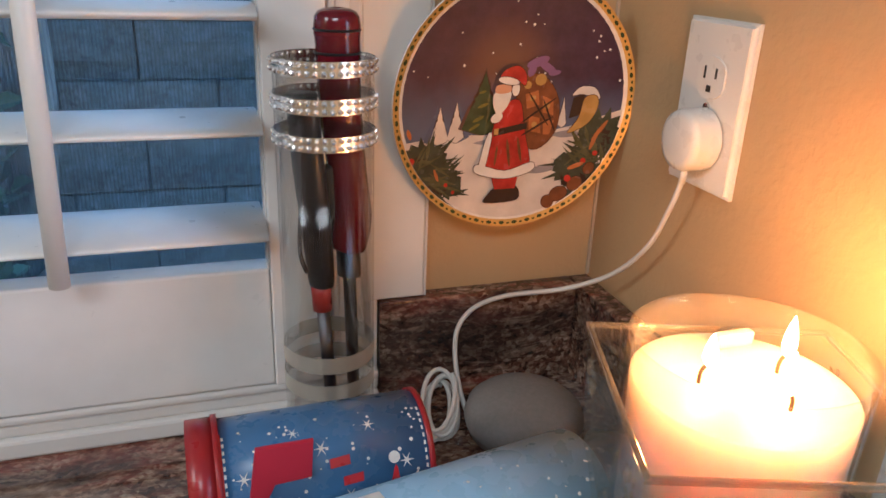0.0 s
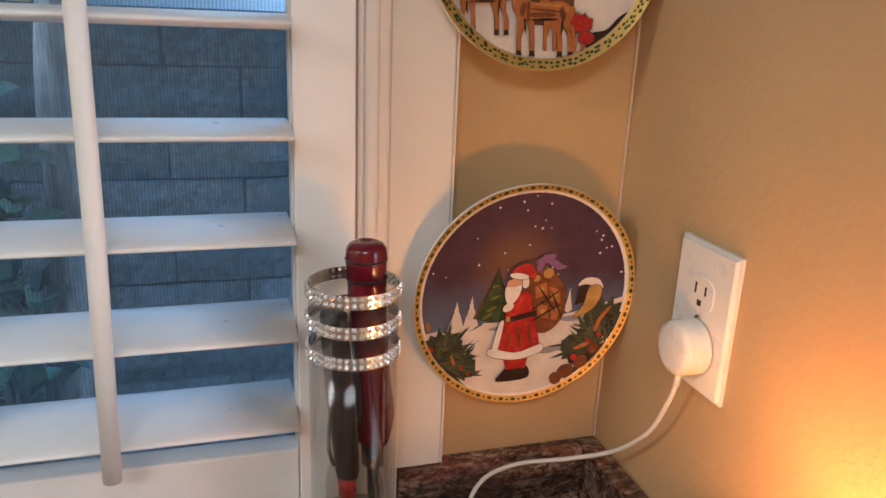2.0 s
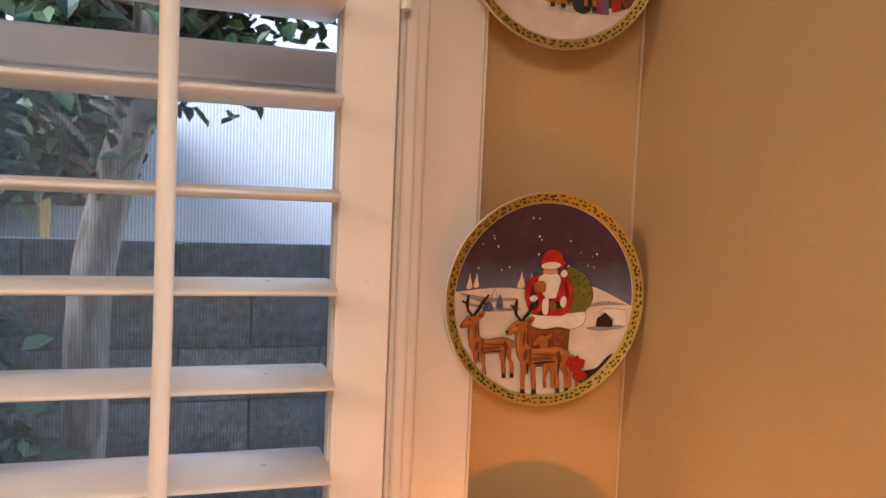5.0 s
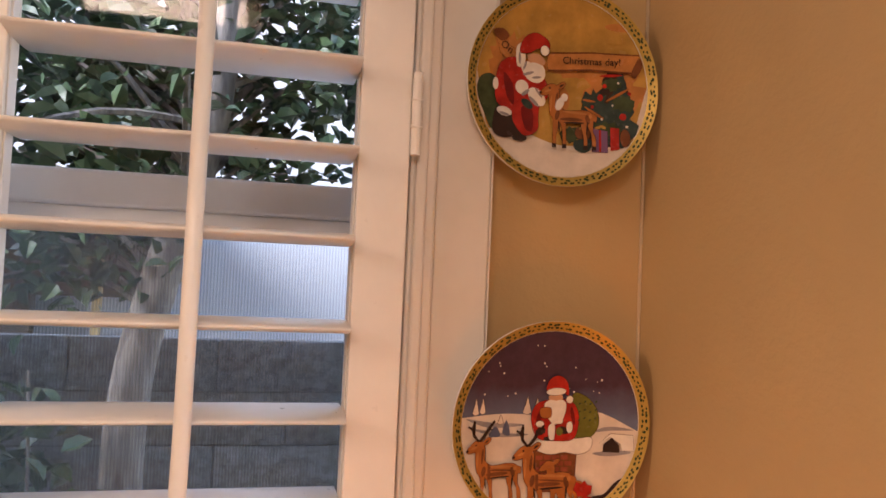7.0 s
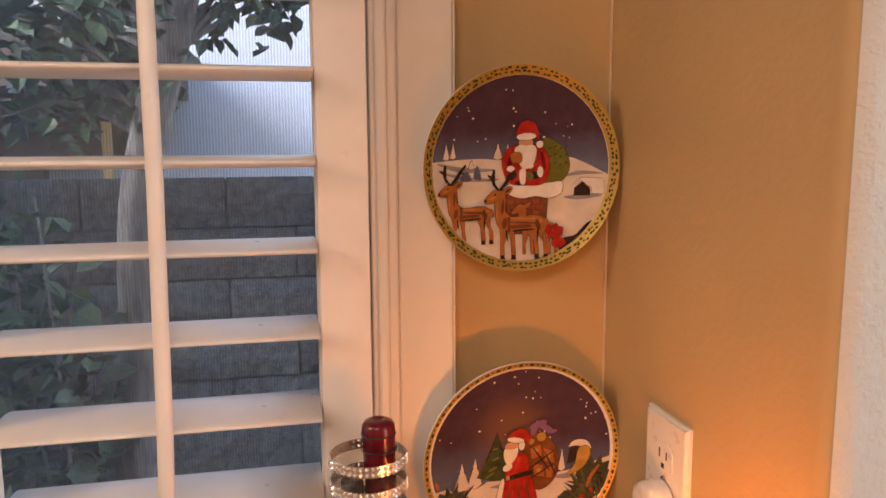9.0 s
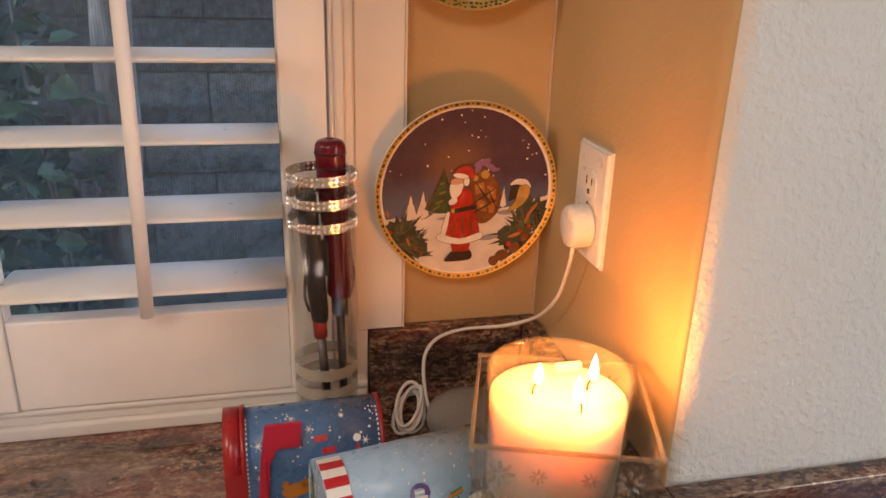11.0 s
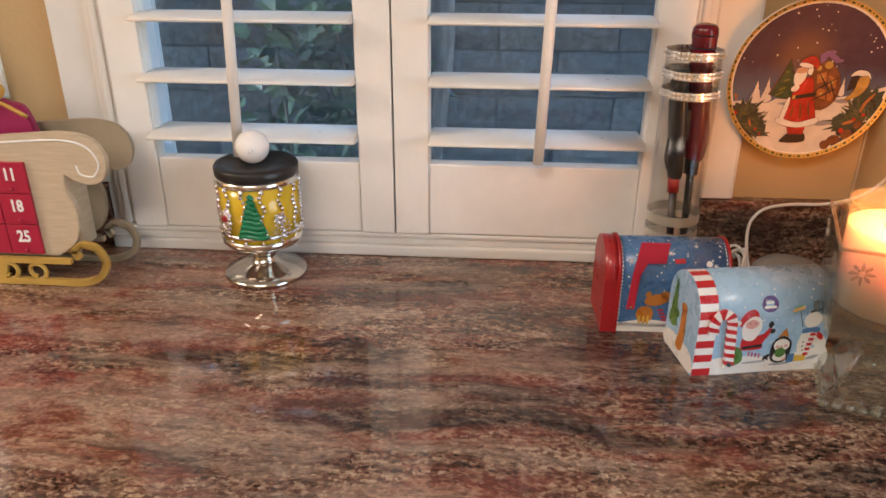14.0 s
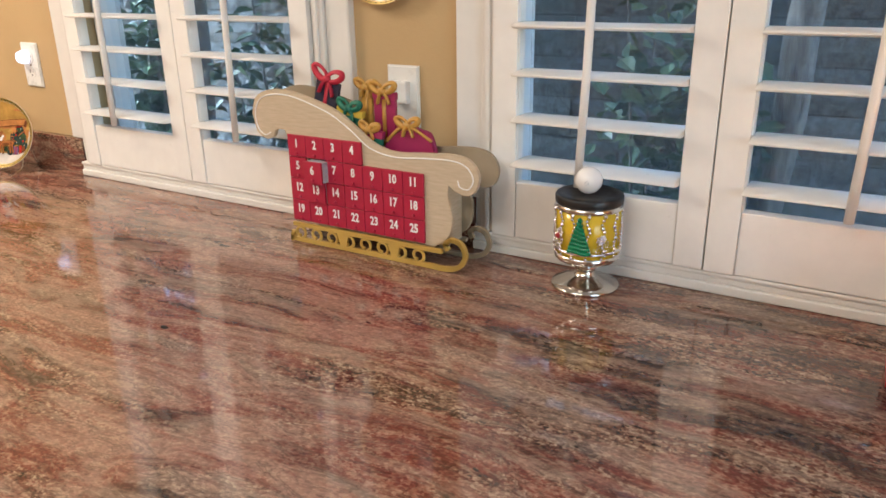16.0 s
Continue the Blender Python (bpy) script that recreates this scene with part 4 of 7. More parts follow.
def antler(cx, cy, s):
    """Two curved beams with tines."""
    left = [(0.0, 0.0), (-0.055, 0.06), (-0.075, 0.13), (-0.05, 0.215), (-0.03, 0.205), (-0.048, 0.13), (-0.03, 0.075), (0.022, 0.01)]
    right = [(0.03, 0.0), (0.085, 0.055), (0.125, 0.12), (0.185, 0.20), (0.17, 0.215), (0.10, 0.145), (0.06, 0.08), (0.01, 0.02)]
    return [placed(left, cx, cy, s), placed(right, cx, cy, s), placed([(-0.062, 0.11), (-0.11, 0.15), (-0.105, 0.165), (-0.055, 0.14)], cx, cy, s), placed([(0.10, 0.11), (0.155, 0.115), (0.155, 0.13), (0.105, 0.135)], cx, cy, s)]


def bough(cx, cy, rx, ry, seed, n=26):
    """A ragged clump of evergreen."""
    rnd = random.Random(seed)
    return [(cx + rx * q * math.cos(a), cy + ry * q * math.sin(a)) for a, q in [(2 * math.pi * k / n, (1.0 if k % 2 else 0.70) * rnd.uniform(0.85, 1.1)) for k in range(n)]]


def snow_fir(cx, base, h, w):
    """A snow-laden fir with drooping uneven tiers."""
    left, right = [], []
    for k in range(5):
        f = k / 5
        z = base + h * (0.10 + 0.80 * f)
        left += [(cx - w * (1.0 - 0.92 * f), z), (cx - w * (0.55 - 0.5 * f), z + h * 0.07)]
        right += [(cx + w * (0.95 - 0.88 * f), z + h * 0.02), (cx + w * (0.5 - 0.45 * f), z + h * 0.09)]
    return [(cx - w * 0.15, base), *left, (cx, base + h), *right[::-1], (cx + w * 0.15, base)]


lower = [
    ("night_sky", "sky_lower", [disc]),
    ("stars", "glaze_white", stars(3, 28)),
    ("snow_field", "snow", [ground_line(-0.27, -0.25, -0.05)]),
    ("tree_shadow", "haze", [snow_fir(-0.60, -0.30, 0.29, 0.105), snow_fir(-0.43, -0.29, 0.31, 0.10), snow_fir(0.40, -0.2, 0.24, 0.05)]),
    ("snowy_tree", "snow", [snow_fir(-0.575, -0.30, 0.28, 0.075), snow_fir(-0.445, -0.29, 0.30, 0.070), snow_fir(0.415, -0.2, 0.23, 0.035)]),
    ("snow_shadow", "glaze_grey", [soft((-0.30, -0.30), (-0.1, -0.27), (-0.16, -0.32)), soft((0.1, -0.53), (0.28, -0.50), (0.4, -0.52), (0.24, -0.56)), soft((0.34, -0.25), (0.5, -0.22), (0.56, -0.26), (0.42, -0.28))]),
    ("held_tree_halo", "moonlit_core", [snow_fir(-0.235, -0.24, 0.50, 0.195)]),
    ("fir_tree", "glaze_green", [snow_fir(-0.235, -0.24, 0.47, 0.165)]),
    ("fir_light", "glaze_olive", [ell(-0.27, -0.12, 0.05, 0.014, 25), ell(-0.24, -0.02, 0.045, 0.012, 20), ell(-0.25, 0.08, 0.03, 0.010, 15), ell(-0.30, -0.18, 0.05, 0.012, 30)]),
    ("bough", "glaze_sage", [bough(-0.70, -0.40, 0.20, 0.17, 3), bough(-0.56, -0.58, 0.20, 0.15, 4), bough(0.72, -0.26, 0.19, 0.22, 5), bough(0.58, -0.54, 0.22, 0.17, 6)]),
    ("bough_shade", "glaze_dark", [bough(-0.72, -0.44, 0.10, 0.08, 7), bough(-0.58, -0.62, 0.11, 0.07, 8), bough(0.74, -0.30, 0.09, 0.11, 9), bough(0.56, -0.62, 0.13, 0.08, 10)]),
    ("pine_sprig", "glaze_sage", sprig(-0.74, -0.48, 4) + sprig(-0.62, -0.62, 6) + sprig(0.72, -0.35, 7, -1) + sprig(0.62, -0.55, 8, -1)),
    ("sprig_light", "glaze_moss", sprig(-0.70, -0.50, 14)[:14] + sprig(0.68, -0.42, 17, -1)[:14]),
    ("pine_cone", "glaze_brown", [ell(0.42, -0.72, 0.075, 0.055, 20), ell(0.55, -0.64, 0.065, 0.05, 40), ell(0.33, -0.78, 0.05), ell(0.66, -0.52, 0.05, 0.04, 50)]),
    ("sprig_ornament", "glaze_red", [ell(0.49, -0.60, 0.028), ell(0.61, -0.46, 0.022), ell(-0.8, -0.4, 0.026), ell(-0.52, -0.60, 0.016), ell(-0.46, -0.66, 0.014), ell(0.70, -0.40, 0.02)]),
    ("sprig_bow", "glaze_orange", [ell(-0.60, -0.52, 0.012, 0.05, 20), ell(0.55, -0.5, 0.07, 0.018, 20), ell(0.72, -0.22, 0.1, 0.016, 55), ell(0.68, -0.3, 0.08, 0.016, 70), ell(-0.82, -0.2, 0.04, 0.016, 110)]),
    ("hut", "glaze_dark", [[(0.46, -0.13), (0.48, 0.03), (0.56, 0.07), (0.6, -0.08)]]),
    ("hut_snow", "snow", [soft((0.47, 0.05), (0.53, 0.115), (0.64, 0.11), (0.69, 0.03), (0.62, 0.045), (0.54, 0.06))]),
    ("lamplit_path", "glaze_yellow", [soft((0.57, 0.03), (0.66, 0.05), (0.68, -0.04), (0.61, -0.17), (0.46, -0.24), (0.54, -0.12))]),
    ("sack", "glaze_brown", [soft((0.05, 0.18), (0.22, 0.2), (0.36, 0.02), (0.36, -0.22), (0.22, -0.36), (0.08, -0.3), (0.02, -0.05))]),
    ("sack_patch", "glaze_orange", [[(0.09, 0.06), (0.19, 0.09), (0.21, -0.02), (0.11, -0.05)], [(0.23, 0.05), (0.32, 0.01), (0.33, -0.10), (0.24, -0.08)], [(0.13, -0.10), (0.22, -0.12), (0.24, -0.24), (0.14, -0.22)], [(0.25, -0.14), (0.34, -0.14), (0.31, -0.25), (0.26, -0.25)]]),
    ("sack_toy", "glaze_yellow", [ell(0.15, 0.03, 0.028, 0.02, 30), ell(0.27, -0.03, 0.026), ell(0.2, 0.17, 0.045), ell(0.1, 0.13, 0.03), ell(0.18, -0.17, 0.022)]),
    ("wrapped_toy", "glaze_purple", [ell(0.16, 0.30, 0.09, 0.035, 20), ell(0.24, 0.26, 0.08, 0.03, -30), ell(0.12, 0.24, 0.05, 0.03, 70), ell(0.3, 0.22, 0.05, 0.02, 10)]),
    ("painted_boots", "glaze_dark", [soft((-0.18, -0.70), (-0.1, -0.64), (0.06, -0.64), (0.07, -0.75), (-0.2, -0.76))]),
    ("robe", "glaze_red", [soft((-0.12, -0.05), (0.04, 0.02), (0.10, -0.2), (0.16, -0.5), (-0.04, -0.54), (-0.24, -0.5), (-0.16, -0.25)), [(-0.16, -0.52), (0.08, -0.52), (0.05, -0.66), (-0.12, -0.66)]]),
    ("white_trim", "glaze_white", [soft((-0.27, -0.46), (-0.04, -0.52), (0.18, -0.46), (0.18, -0.53), (-0.04, -0.58), (-0.27, -0.53)), soft((-0.26, -0.5), (-0.2, -0.25), (-0.16, -0.25), (-0.21, -0.5)), ell(-0.13, -0.11, 0.05, 0.035, 30), ell(0.005, 0.10, 0.03, 0.05)]),
    ("beard", "glaze_white", [soft((-0.165, 0.07), (-0.10, 0.09), (-0.03, 0.08), (-0.05, -0.02), (-0.12, -0.09), (-0.165, -0.02))]),
    ("face", "glaze_skin", [soft((-0.145, 0.13), (-0.05, 0.14), (-0.03, 0.09), (-0.09, 0.07), (-0.155, 0.08))]),
    ("belt", "glaze_dark", [[(-0.15, -0.2), (0.12, -0.15), (0.12, -0.20), (-0.15, -0.25)]]),
    ("buckle", "glaze_yellow", [[(-0.145, -0.195), (-0.11, -0.19), (-0.11, -0.235), (-0.145, -0.24)]]),
    ("robe_fold", "glaze_brown", [ell(-0.02, -0.38, 0.012, 0.11, 8), ell(0.07, -0.36, 0.012, 0.1, 12), ell(-0.12, -0.4, 0.01, 0.08, -6)]),
    ("sack_seam", "glaze_dark", [ell(0.2, -0.06, 0.17, 0.008, 35), ell(0.2, -0.18, 0.15, 0.008, 30), ell(0.2, -0.05, 0.16, 0.008, -55), ell(0.29, -0.1, 0.14, 0.008, -65)]),
    ("cap", "glaze_red", [soft((-0.13, 0.17), (-0.10, 0.24), (0.0, 0.275), (0.07, 0.22), (0.075, 0.13), (0.0, 0.17))]),
    ("cap_trim", "glaze_white", [ell(-0.06, 0.165, 0.085, 0.027, -10)]),
]


middle = [
    ("night_sky", "sky_middle", [disc]),
    ("stars", "glaze_white", stars(11, 22, 0.25)),
    ("snow_field", "snow", [ground_line(0.07, 0.08, -0.06)]),
    ("snow_shadow", "glaze_grey", [soft((-0.85, -0.02), (-0.5, -0.08), (-0.2, -0.1), (-0.5, -0.12)), soft((0.45, -0.28), (0.7, -0.25), (0.84, -0.27), (0.6, -0.31)), soft((-0.86, 0.06), (-0.62, -0.03), (-0.3, -0.02), (-0.28, 0.0), (-0.6, 0.02)), soft((0.44, -0.08), (0.62, -0.02), (0.86, -0.05), (0.64, -0.06))]),
    ("snowy_tree", "snow", [snow_fir(-0.76, 0.09, 0.16, 0.032), snow_fir(-0.69, 0.10, 0.15, 0.03), snow_fir(-0.23, 0.09, 0.17, 0.045), snow_fir(-0.13, 0.10, 0.15, 0.04), snow_fir(-0.50, 0.0, 0.10, 0.03)]),
    ("far_deer", "haze", [soft((-0.62, -0.1), (-0.55, -0.02), (-0.5, -0.1), (-0.55, -0.12)), soft((-0.48, -0.08), (-0.44, 0.04), (-0.4, -0.1))]),
    ("cottage", "glaze_dark", [[(0.55, -0.27), (0.56, -0.19), (0.64, -0.13), (0.72, -0.2), (0.72, -0.27)]]),
    ("cottage_snow", "glaze_white", [[(0.52, -0.18), (0.63, -0.09), (0.85, -0.1), (0.86, -0.25), (0.74, -0.25), (0.73, -0.19), (0.63, -0.12)]]),
    ("dark_hill", "glaze_dark", [soft((0.42, -0.70), (0.56, -0.66), (0.66, -0.56), (0.74, -0.52), (0.76, -0.6), (0.6, -0.8), (0.40, -0.84))]),
    ("green_sack", "glaze_olive", [soft((0.22, 0.27), (0.36, 0.27), (0.48, 0.14), (0.5, -0.02), (0.4, -0.14), (0.24, -0.14))]),
    ("chimney", "glaze_brown", [[(-0.15, -0.24), (0.29, -0.24), (0.26, -0.64), (-0.12, -0.64)]]),
    ("chimney_brick", "glaze_brick", [[(-0.13 + 0.085 * k + 0.04 * (j % 2), -0.30 - 0.055 * j), (-0.058 + 0.085 * k + 0.04 * (j % 2), -0.30 - 0.055 * j), (-0.058 + 0.085 * k + 0.04 * (j % 2), -0.342 - 0.055 * j), (-0.13 + 0.085 * k + 0.04 * (j % 2), -0.342 - 0.055 * j)] for k in range(4) for j in range(6)]),
    ("chimney_snow", "glaze_white", [soft((-0.17, -0.17), (0.05, -0.13), (0.28, -0.14), (0.43, -0.13), (0.42, -0.24), (0.30, -0.29), (0.16, -0.27), (0.02, -0.29), (-0.12, -0.25))]),
    ("robe", "glaze_red", [soft((-0.19, 0.05), (-0.15, 0.18), (-0.04, 0.23), (0.14, 0.24), (0.25, 0.19), (0.30, 0.05), (0.25, -0.14), (0.05, -0.16), (-0.12, -0.13))]),
    ("robe_shade", "glaze_maroon", [ell(-0.11, 0.06, 0.025, 0.09, -15), ell(0.235, 0.08, 0.020, 0.09, 12), ell(0.03, -0.08, 0.03, 0.06)]),
    ("sack_pattern", "glaze_green", [ell(0.30 + 0.055 * (k % 4), 0.2 - 0.08 * (k // 4) + 0.02 * (k % 2), 0.014, 0.008, 40) for k in range(12)]),
    ("robe_folds", "glaze_dark", [ell(-0.09, -0.07, 0.055, 0.035, 20), ell(0.14, -0.06, 0.06, 0.035, -15), ell(-0.02, -0.14, 0.04, 0.02), ell(0.06, 0.03, 0.008, 0.05, 10)]),
    ("white_trim", "glaze_white", [soft((-0.06, 0.2), (0.06, 0.24), (0.16, 0.2), (0.13, 0.04), (0.04, 0.0), (-0.03, 0.08)), ell(0.205, -0.03, 0.032, 0.055), ell(-0.10, 0.0, 0.042, 0.03), ell(0.10, 0.03, 0.035, 0.028), soft((-0.01, -0.02), (0.05, 0.0), (0.05, -0.14), (0.0, -0.14))]),
    ("face", "glaze_skin", [ell(0.05, 0.255, 0.075, 0.045)]),
    ("moustache", "glaze_white", [ell(0.02, 0.215, 0.05, 0.018, -8), ell(0.09, 0.215, 0.05, 0.018, 8)]),
    ("brown_parcel", "glaze_orange", [soft((-0.10, 0.15), (0.0, 0.155), (0.01, 0.08), (-0.02, 0.06), (-0.09, 0.07))]),
    ("lantern", "glaze_olive", [ell(0.10, -0.07, 0.035, 0.04)]),
    ("cap", "glaze_red", [soft((-0.04, 0.3), (-0.03, 0.42), (0.06, 0.47), (0.15, 0.42), (0.18, 0.28), (0.1, 0.32))]),
    ("cap_trim", "glaze_white", [ell(0.05, 0.315, 0.1, 0.035, 4), ell(0.19, 0.24, 0.035)]),
    ("deer", "glaze_orange", [deer(0.15, -0.60, 0.72), deer(-0.55, -0.44, 0.86), deer(-0.03, -0.55, 1.0)]),
    ("deer_shade", "glaze_brown", [deer_shade(-0.55, -0.44, 0.86), deer_shade(-0.03, -0.55, 1.0)]),
    ("deer_light", "glaze_gold", [deer_light(-0.55, -0.44, 0.86), deer_light(-0.03, -0.55, 1.0)]),
    ("dark_legs", "glaze_dark", [hooves(-0.55, -0.44, 0.86), hooves(-0.03, -0.55, 1.0)]),
    ("harness", "glaze_brown", [[(-0.63, -0.36), (-0.60, -0.36), (-0.60, -0.50), (-0.63, -0.50)], [(-0.14, -0.47), (-0.11, -0.47), (-0.11, -0.62), (-0.14, -0.62)], ell(-0.48, -0.42, 0.14, 0.009, -3), ell(0.04, -0.53, 0.16, 0.009, -3)]),
    ("antler", "glaze_dark", [antler(-0.735, -0.155, 0.95), antler(-0.235, -0.215, 1.0)]),
    ("red_bundle", "glaze_red", [bough(0.34, -0.62, 0.10, 0.09, 21, 14), ell(0.38, -0.73, 0.07, 0.05)]),
]

upper = [
    ("amber_sky", "glaze_yellow", [disc]),
    ("amber_haze", "glaze_gold", [bough(-0.55, 0.18, 0.26, 0.34, 41, 30), bough(0.15, 0.22, 0.42, 0.12, 42, 30), bough(0.55, 0.0, 0.34, 0.34, 43, 30), ell(0.6, 0.65, 0.18, 0.04), ell(0.0, -0.12, 0.10, 0.14)]),
    ("snow_field", "snow", [ground_line(-0.50, -0.58, -0.56)]),
    ("dark_shrub", "glaze_green", [soft((-0.86, 0.0), (-0.74, 0.05), (-0.62, -0.08), (-0.58, -0.42), (-0.72, -0.48), (-0.80, -0.34), (-0.88, -0.15)), bough(0.12, -0.46, 0.12, 0.10, 44, 18)]),
    ("tree_shade", "glaze_dark", [snow_fir(0.53, -0.56, 0.92, 0.36)]),
    ("fir_tree", "glaze_pine", [snow_fir(0.62, -0.56, 0.86, 0.26), bough(0.38, -0.18, 0.16, 0.24, 45, 24)]),
    ("tree_branch", "glaze_green", [bough(0.50, -0.38, 0.16, 0.09, 46, 18), bough(0.66, -0.10, 0.13, 0.10, 47, 18), bough(0.54, 0.08, 0.11, 0.08, 48, 18)]),
    ("tree_garland", "glaze_red", [ell(0.52, 0.17, 0.12, 0.013, 6), ell(0.42, -0.06, 0.030, 0.034), ell(0.66, -0.24, 0.036), ell(0.46, 0.06, 0.022), ell(0.34, -0.16, 0.018), ell(0.72, 0.0, 0.018)]),
    ("tree_gilding", "glaze_orange", [ell(0.60, -0.02, 0.14, 0.014, 32), ell(0.36, -0.22, 0.12, 0.014, -28), ell(0.30, -0.10, 0.07, 0.012, -4)]),
    ("tree_bead", "glaze_white", [ell(0.60, 0.10, 0.012), ell(0.44, -0.28, 0.012), ell(0.70, -0.34, 0.012), ell(0.55, -0.13, 0.010)]),
    ("present", "glaze_purple", [[(0.34, -0.62), (0.50, -0.62), (0.50, -0.40), (0.34, -0.38)]]),
    ("present_band", "glaze_red", [[(0.41, -0.62), (0.435, -0.62), (0.435, -0.39), (0.41, -0.39)], [(0.53, -0.60), (0.62, -0.58), (0.62, -0.36), (0.53, -0.36)]]),
    ("round_parcel", "glaze_brown", [ell(0.24, -0.44, 0.08, 0.07), ell(0.68, -0.46, 0.05, 0.09)]),
    ("basket", "glaze_pine", [soft((0.16, -0.52), (0.32, -0.50), (0.32, -0.60), (0.24, -0.64), (0.15, -0.60))]),
    ("parcel_bow", "glaze_yellow", [ell(0.40, -0.37, 0.035, 0.016, 20), ell(0.45, -0.36, 0.035, 0.016, -20), ell(0.22, -0.39, 0.02, 0.012)]),
    ("ribbon", "glaze_gold", [[(-0.17, 0.33), (0.3, 0.38), (0.79, 0.39), (0.76, 0.20), (0.3, 0.20), (-0.15, 0.15)], [(-0.72, 0.44), (-0.48, 0.30), (-0.48, 0.16), (-0.66, 0.26)]]),
    ("ribbon_curl", "glaze_brown", [soft((-0.76, 0.46), (-0.66, 0.50), (-0.58, 0.44), (-0.66, 0.38)), soft((0.72, 0.20), (0.79, 0.36), (0.83, 0.28), (0.77, 0.16))]),
    ("ribbon_edge", "glaze_brown", [[(-0.17, 0.335), (0.3, 0.385), (0.79, 0.395), (0.79, 0.38), (0.3, 0.37), (-0.17, 0.32)], [(-0.15, 0.165), (0.3, 0.215), (0.76, 0.215), (0.76, 0.195), (0.3, 0.195), (-0.15, 0.145)]]),
    ("tree_star", "glaze_yellow", [[(0.52, 0.44), (0.55, 0.49), (0.62, 0.49), (0.57, 0.53), (0.59, 0.60), (0.54, 0.55), (0.48, 0.59), (0.50, 0.52), (0.45, 0.49), (0.51, 0.49)]]),
    ("painted_boots", "glaze_dark", [soft((-0.68, -0.26), (-0.52, -0.28), (-0.48, -0.50), (-0.60, -0.56), (-0.72, -0.50)), soft((-0.50, -0.44), (-0.40, -0.46), (-0.36, -0.56), (-0.50, -0.57))]),
    ("robe", "glaze_red", [soft((-0.66, 0.16), (-0.54, 0.24), (-0.38, 0.22), (-0.18, 0.06), (-0.14, -0.10), (-0.24, -0.24), (-0.24, -0.44), (-0.38, -0.52), (-0.50, -0.40), (-0.52, -0.30), (-0.68, -0.22), (-0.70, -0.02))]),
    ("robe_shade", "glaze_maroon", [soft((-0.62, 0.08), (-0.52, -0.02), (-0.50, -0.22), (-0.58, -0.14)), soft((-0.42, -0.24), (-0.30, -0.26), (-0.30, -0.46), (-0.38, -0.44)), ell(-0.30, 0.10, 0.08, 0.02, -30)]),
    ("sleeve", "glaze_white", [ell(-0.42, -0.04, 0.07, 0.07, 20), ell(-0.26, -0.12, 0.11, 0.07, -40), ell(-0.60, -0.30, 0.08, 0.045, -10), ell(-0.70, -0.04, 0.03, 0.06)]),
    ("sleeve_shade", "glaze_grey", [ell(-0.38, -0.09, 0.05, 0.02, 40), ell(-0.29, -0.17, 0.07, 0.02, -40), ell(-0.24, -0.08, 0.06, 0.012, -50), ell(-0.60, -0.325, 0.06, 0.015, -10)]),
    ("bundle", "glaze_pine", [ell(-0.36, -0.20, 0.07, 0.04, -30)]),
    ("beard", "glaze_white", [soft((-0.44, 0.16), (-0.36, 0.22), (-0.22, 0.20), (-0.18, 0.10), (-0.24, 0.02), (-0.36, 0.04)), soft((-0.50, 0.34), (-0.42, 0.38), (-0.40, 0.20), (-0.48, 0.16))]),
    ("beard_shade", "glaze_grey", [ell(-0.36, 0.10, 0.06, 0.014, 20), ell(-0.27, 0.07, 0.05, 0.012, 10), ell(-0.46, 0.24, 0.014, 0.06, 5), ell(-0.40, 0.17, 0.012, 0.05, -20)]),
    ("face", "glaze_skin", [soft((-0.38, 0.28), (-0.26, 0.30), (-0.19, 0.24), (-0.22, 0.19), (-0.34, 0.20))]),
    ("moustache", "glaze_white", [ell(-0.27, 0.19, 0.07, 0.018, -12)]),
    ("cap", "glaze_red", [soft((-0.46, 0.30), (-0.42, 0.44), (-0.30, 0.50), (-0.17, 0.44), (-0.16, 0.36), (-0.28, 0.35), (-0.36, 0.30))]),
    ("cap_trim", "glaze_white", [ell(-0.20, 0.34, 0.045, 0.05, 20)]),
    ("deer", "glaze_orange", [deer(0.09, -0.30, 0.93)]),
    ("deer_shade", "glaze_brown", [deer_shade(0.09, -0.30, 0.93)]),
    ("deer_light", "glaze_gold", [deer_light(0.09, -0.30, 0.93)]),
    ("dark_legs", "glaze_dark", [hooves(0.09, -0.30, 0.93)]),
    ("glove", "glaze_white", [ell(-0.02, -0.17, 0.04, 0.07, -25), ell(0.03, -0.10, 0.035, 0.04)]),
]

for spec in (("christmas_plate", (0.2325, 0.5675, 1.171), 0.1015, "round porcelain plate painted with a red-robed winter figure at night", lower, 3.0, 0.0),
             ("christmas_plate", (0.231, 0.5715, 1.4575), 0.0975, "round porcelain plate painted with a chimney and deer in snow", middle, 1.0, 0.0),
             ("christmas_plate", (0.2305, 0.5715, 1.778), 0.0965, "round porcelain plate painted with a ribbon, fir tree and deer", upper, 1.0, 0.0),
             ("christmas_plate", (-0.911, 0.582, 1.444), 0.1, "round porcelain plate hung on the wall between the windows", middle, 0.0, 0.0)):
    p = plate(spec[0], spec[1], spec[2], spec[3], spec[4], spec[5], spec[6])
    if spec[4] is upper:
        for words, u, v, turn in (("Christmas day!", 0.30, 0.285, -3), ("On", -0.60, 0.325, 30)):
            me = text_mesh(words, 0.0098 if words != "On" else 0.0105, 0.0001)
            me.transform(pose(u * spec[2], -0.0036, v * spec[2], 0, turn, 0))
            for vert in me.vertices:
                vert.co.y += dished(math.hypot(vert.co.x, vert.co.z) / spec[2])
            me.materials.append(M["glaze_dark"])
            new("ribbon_lettering", me).parent = p

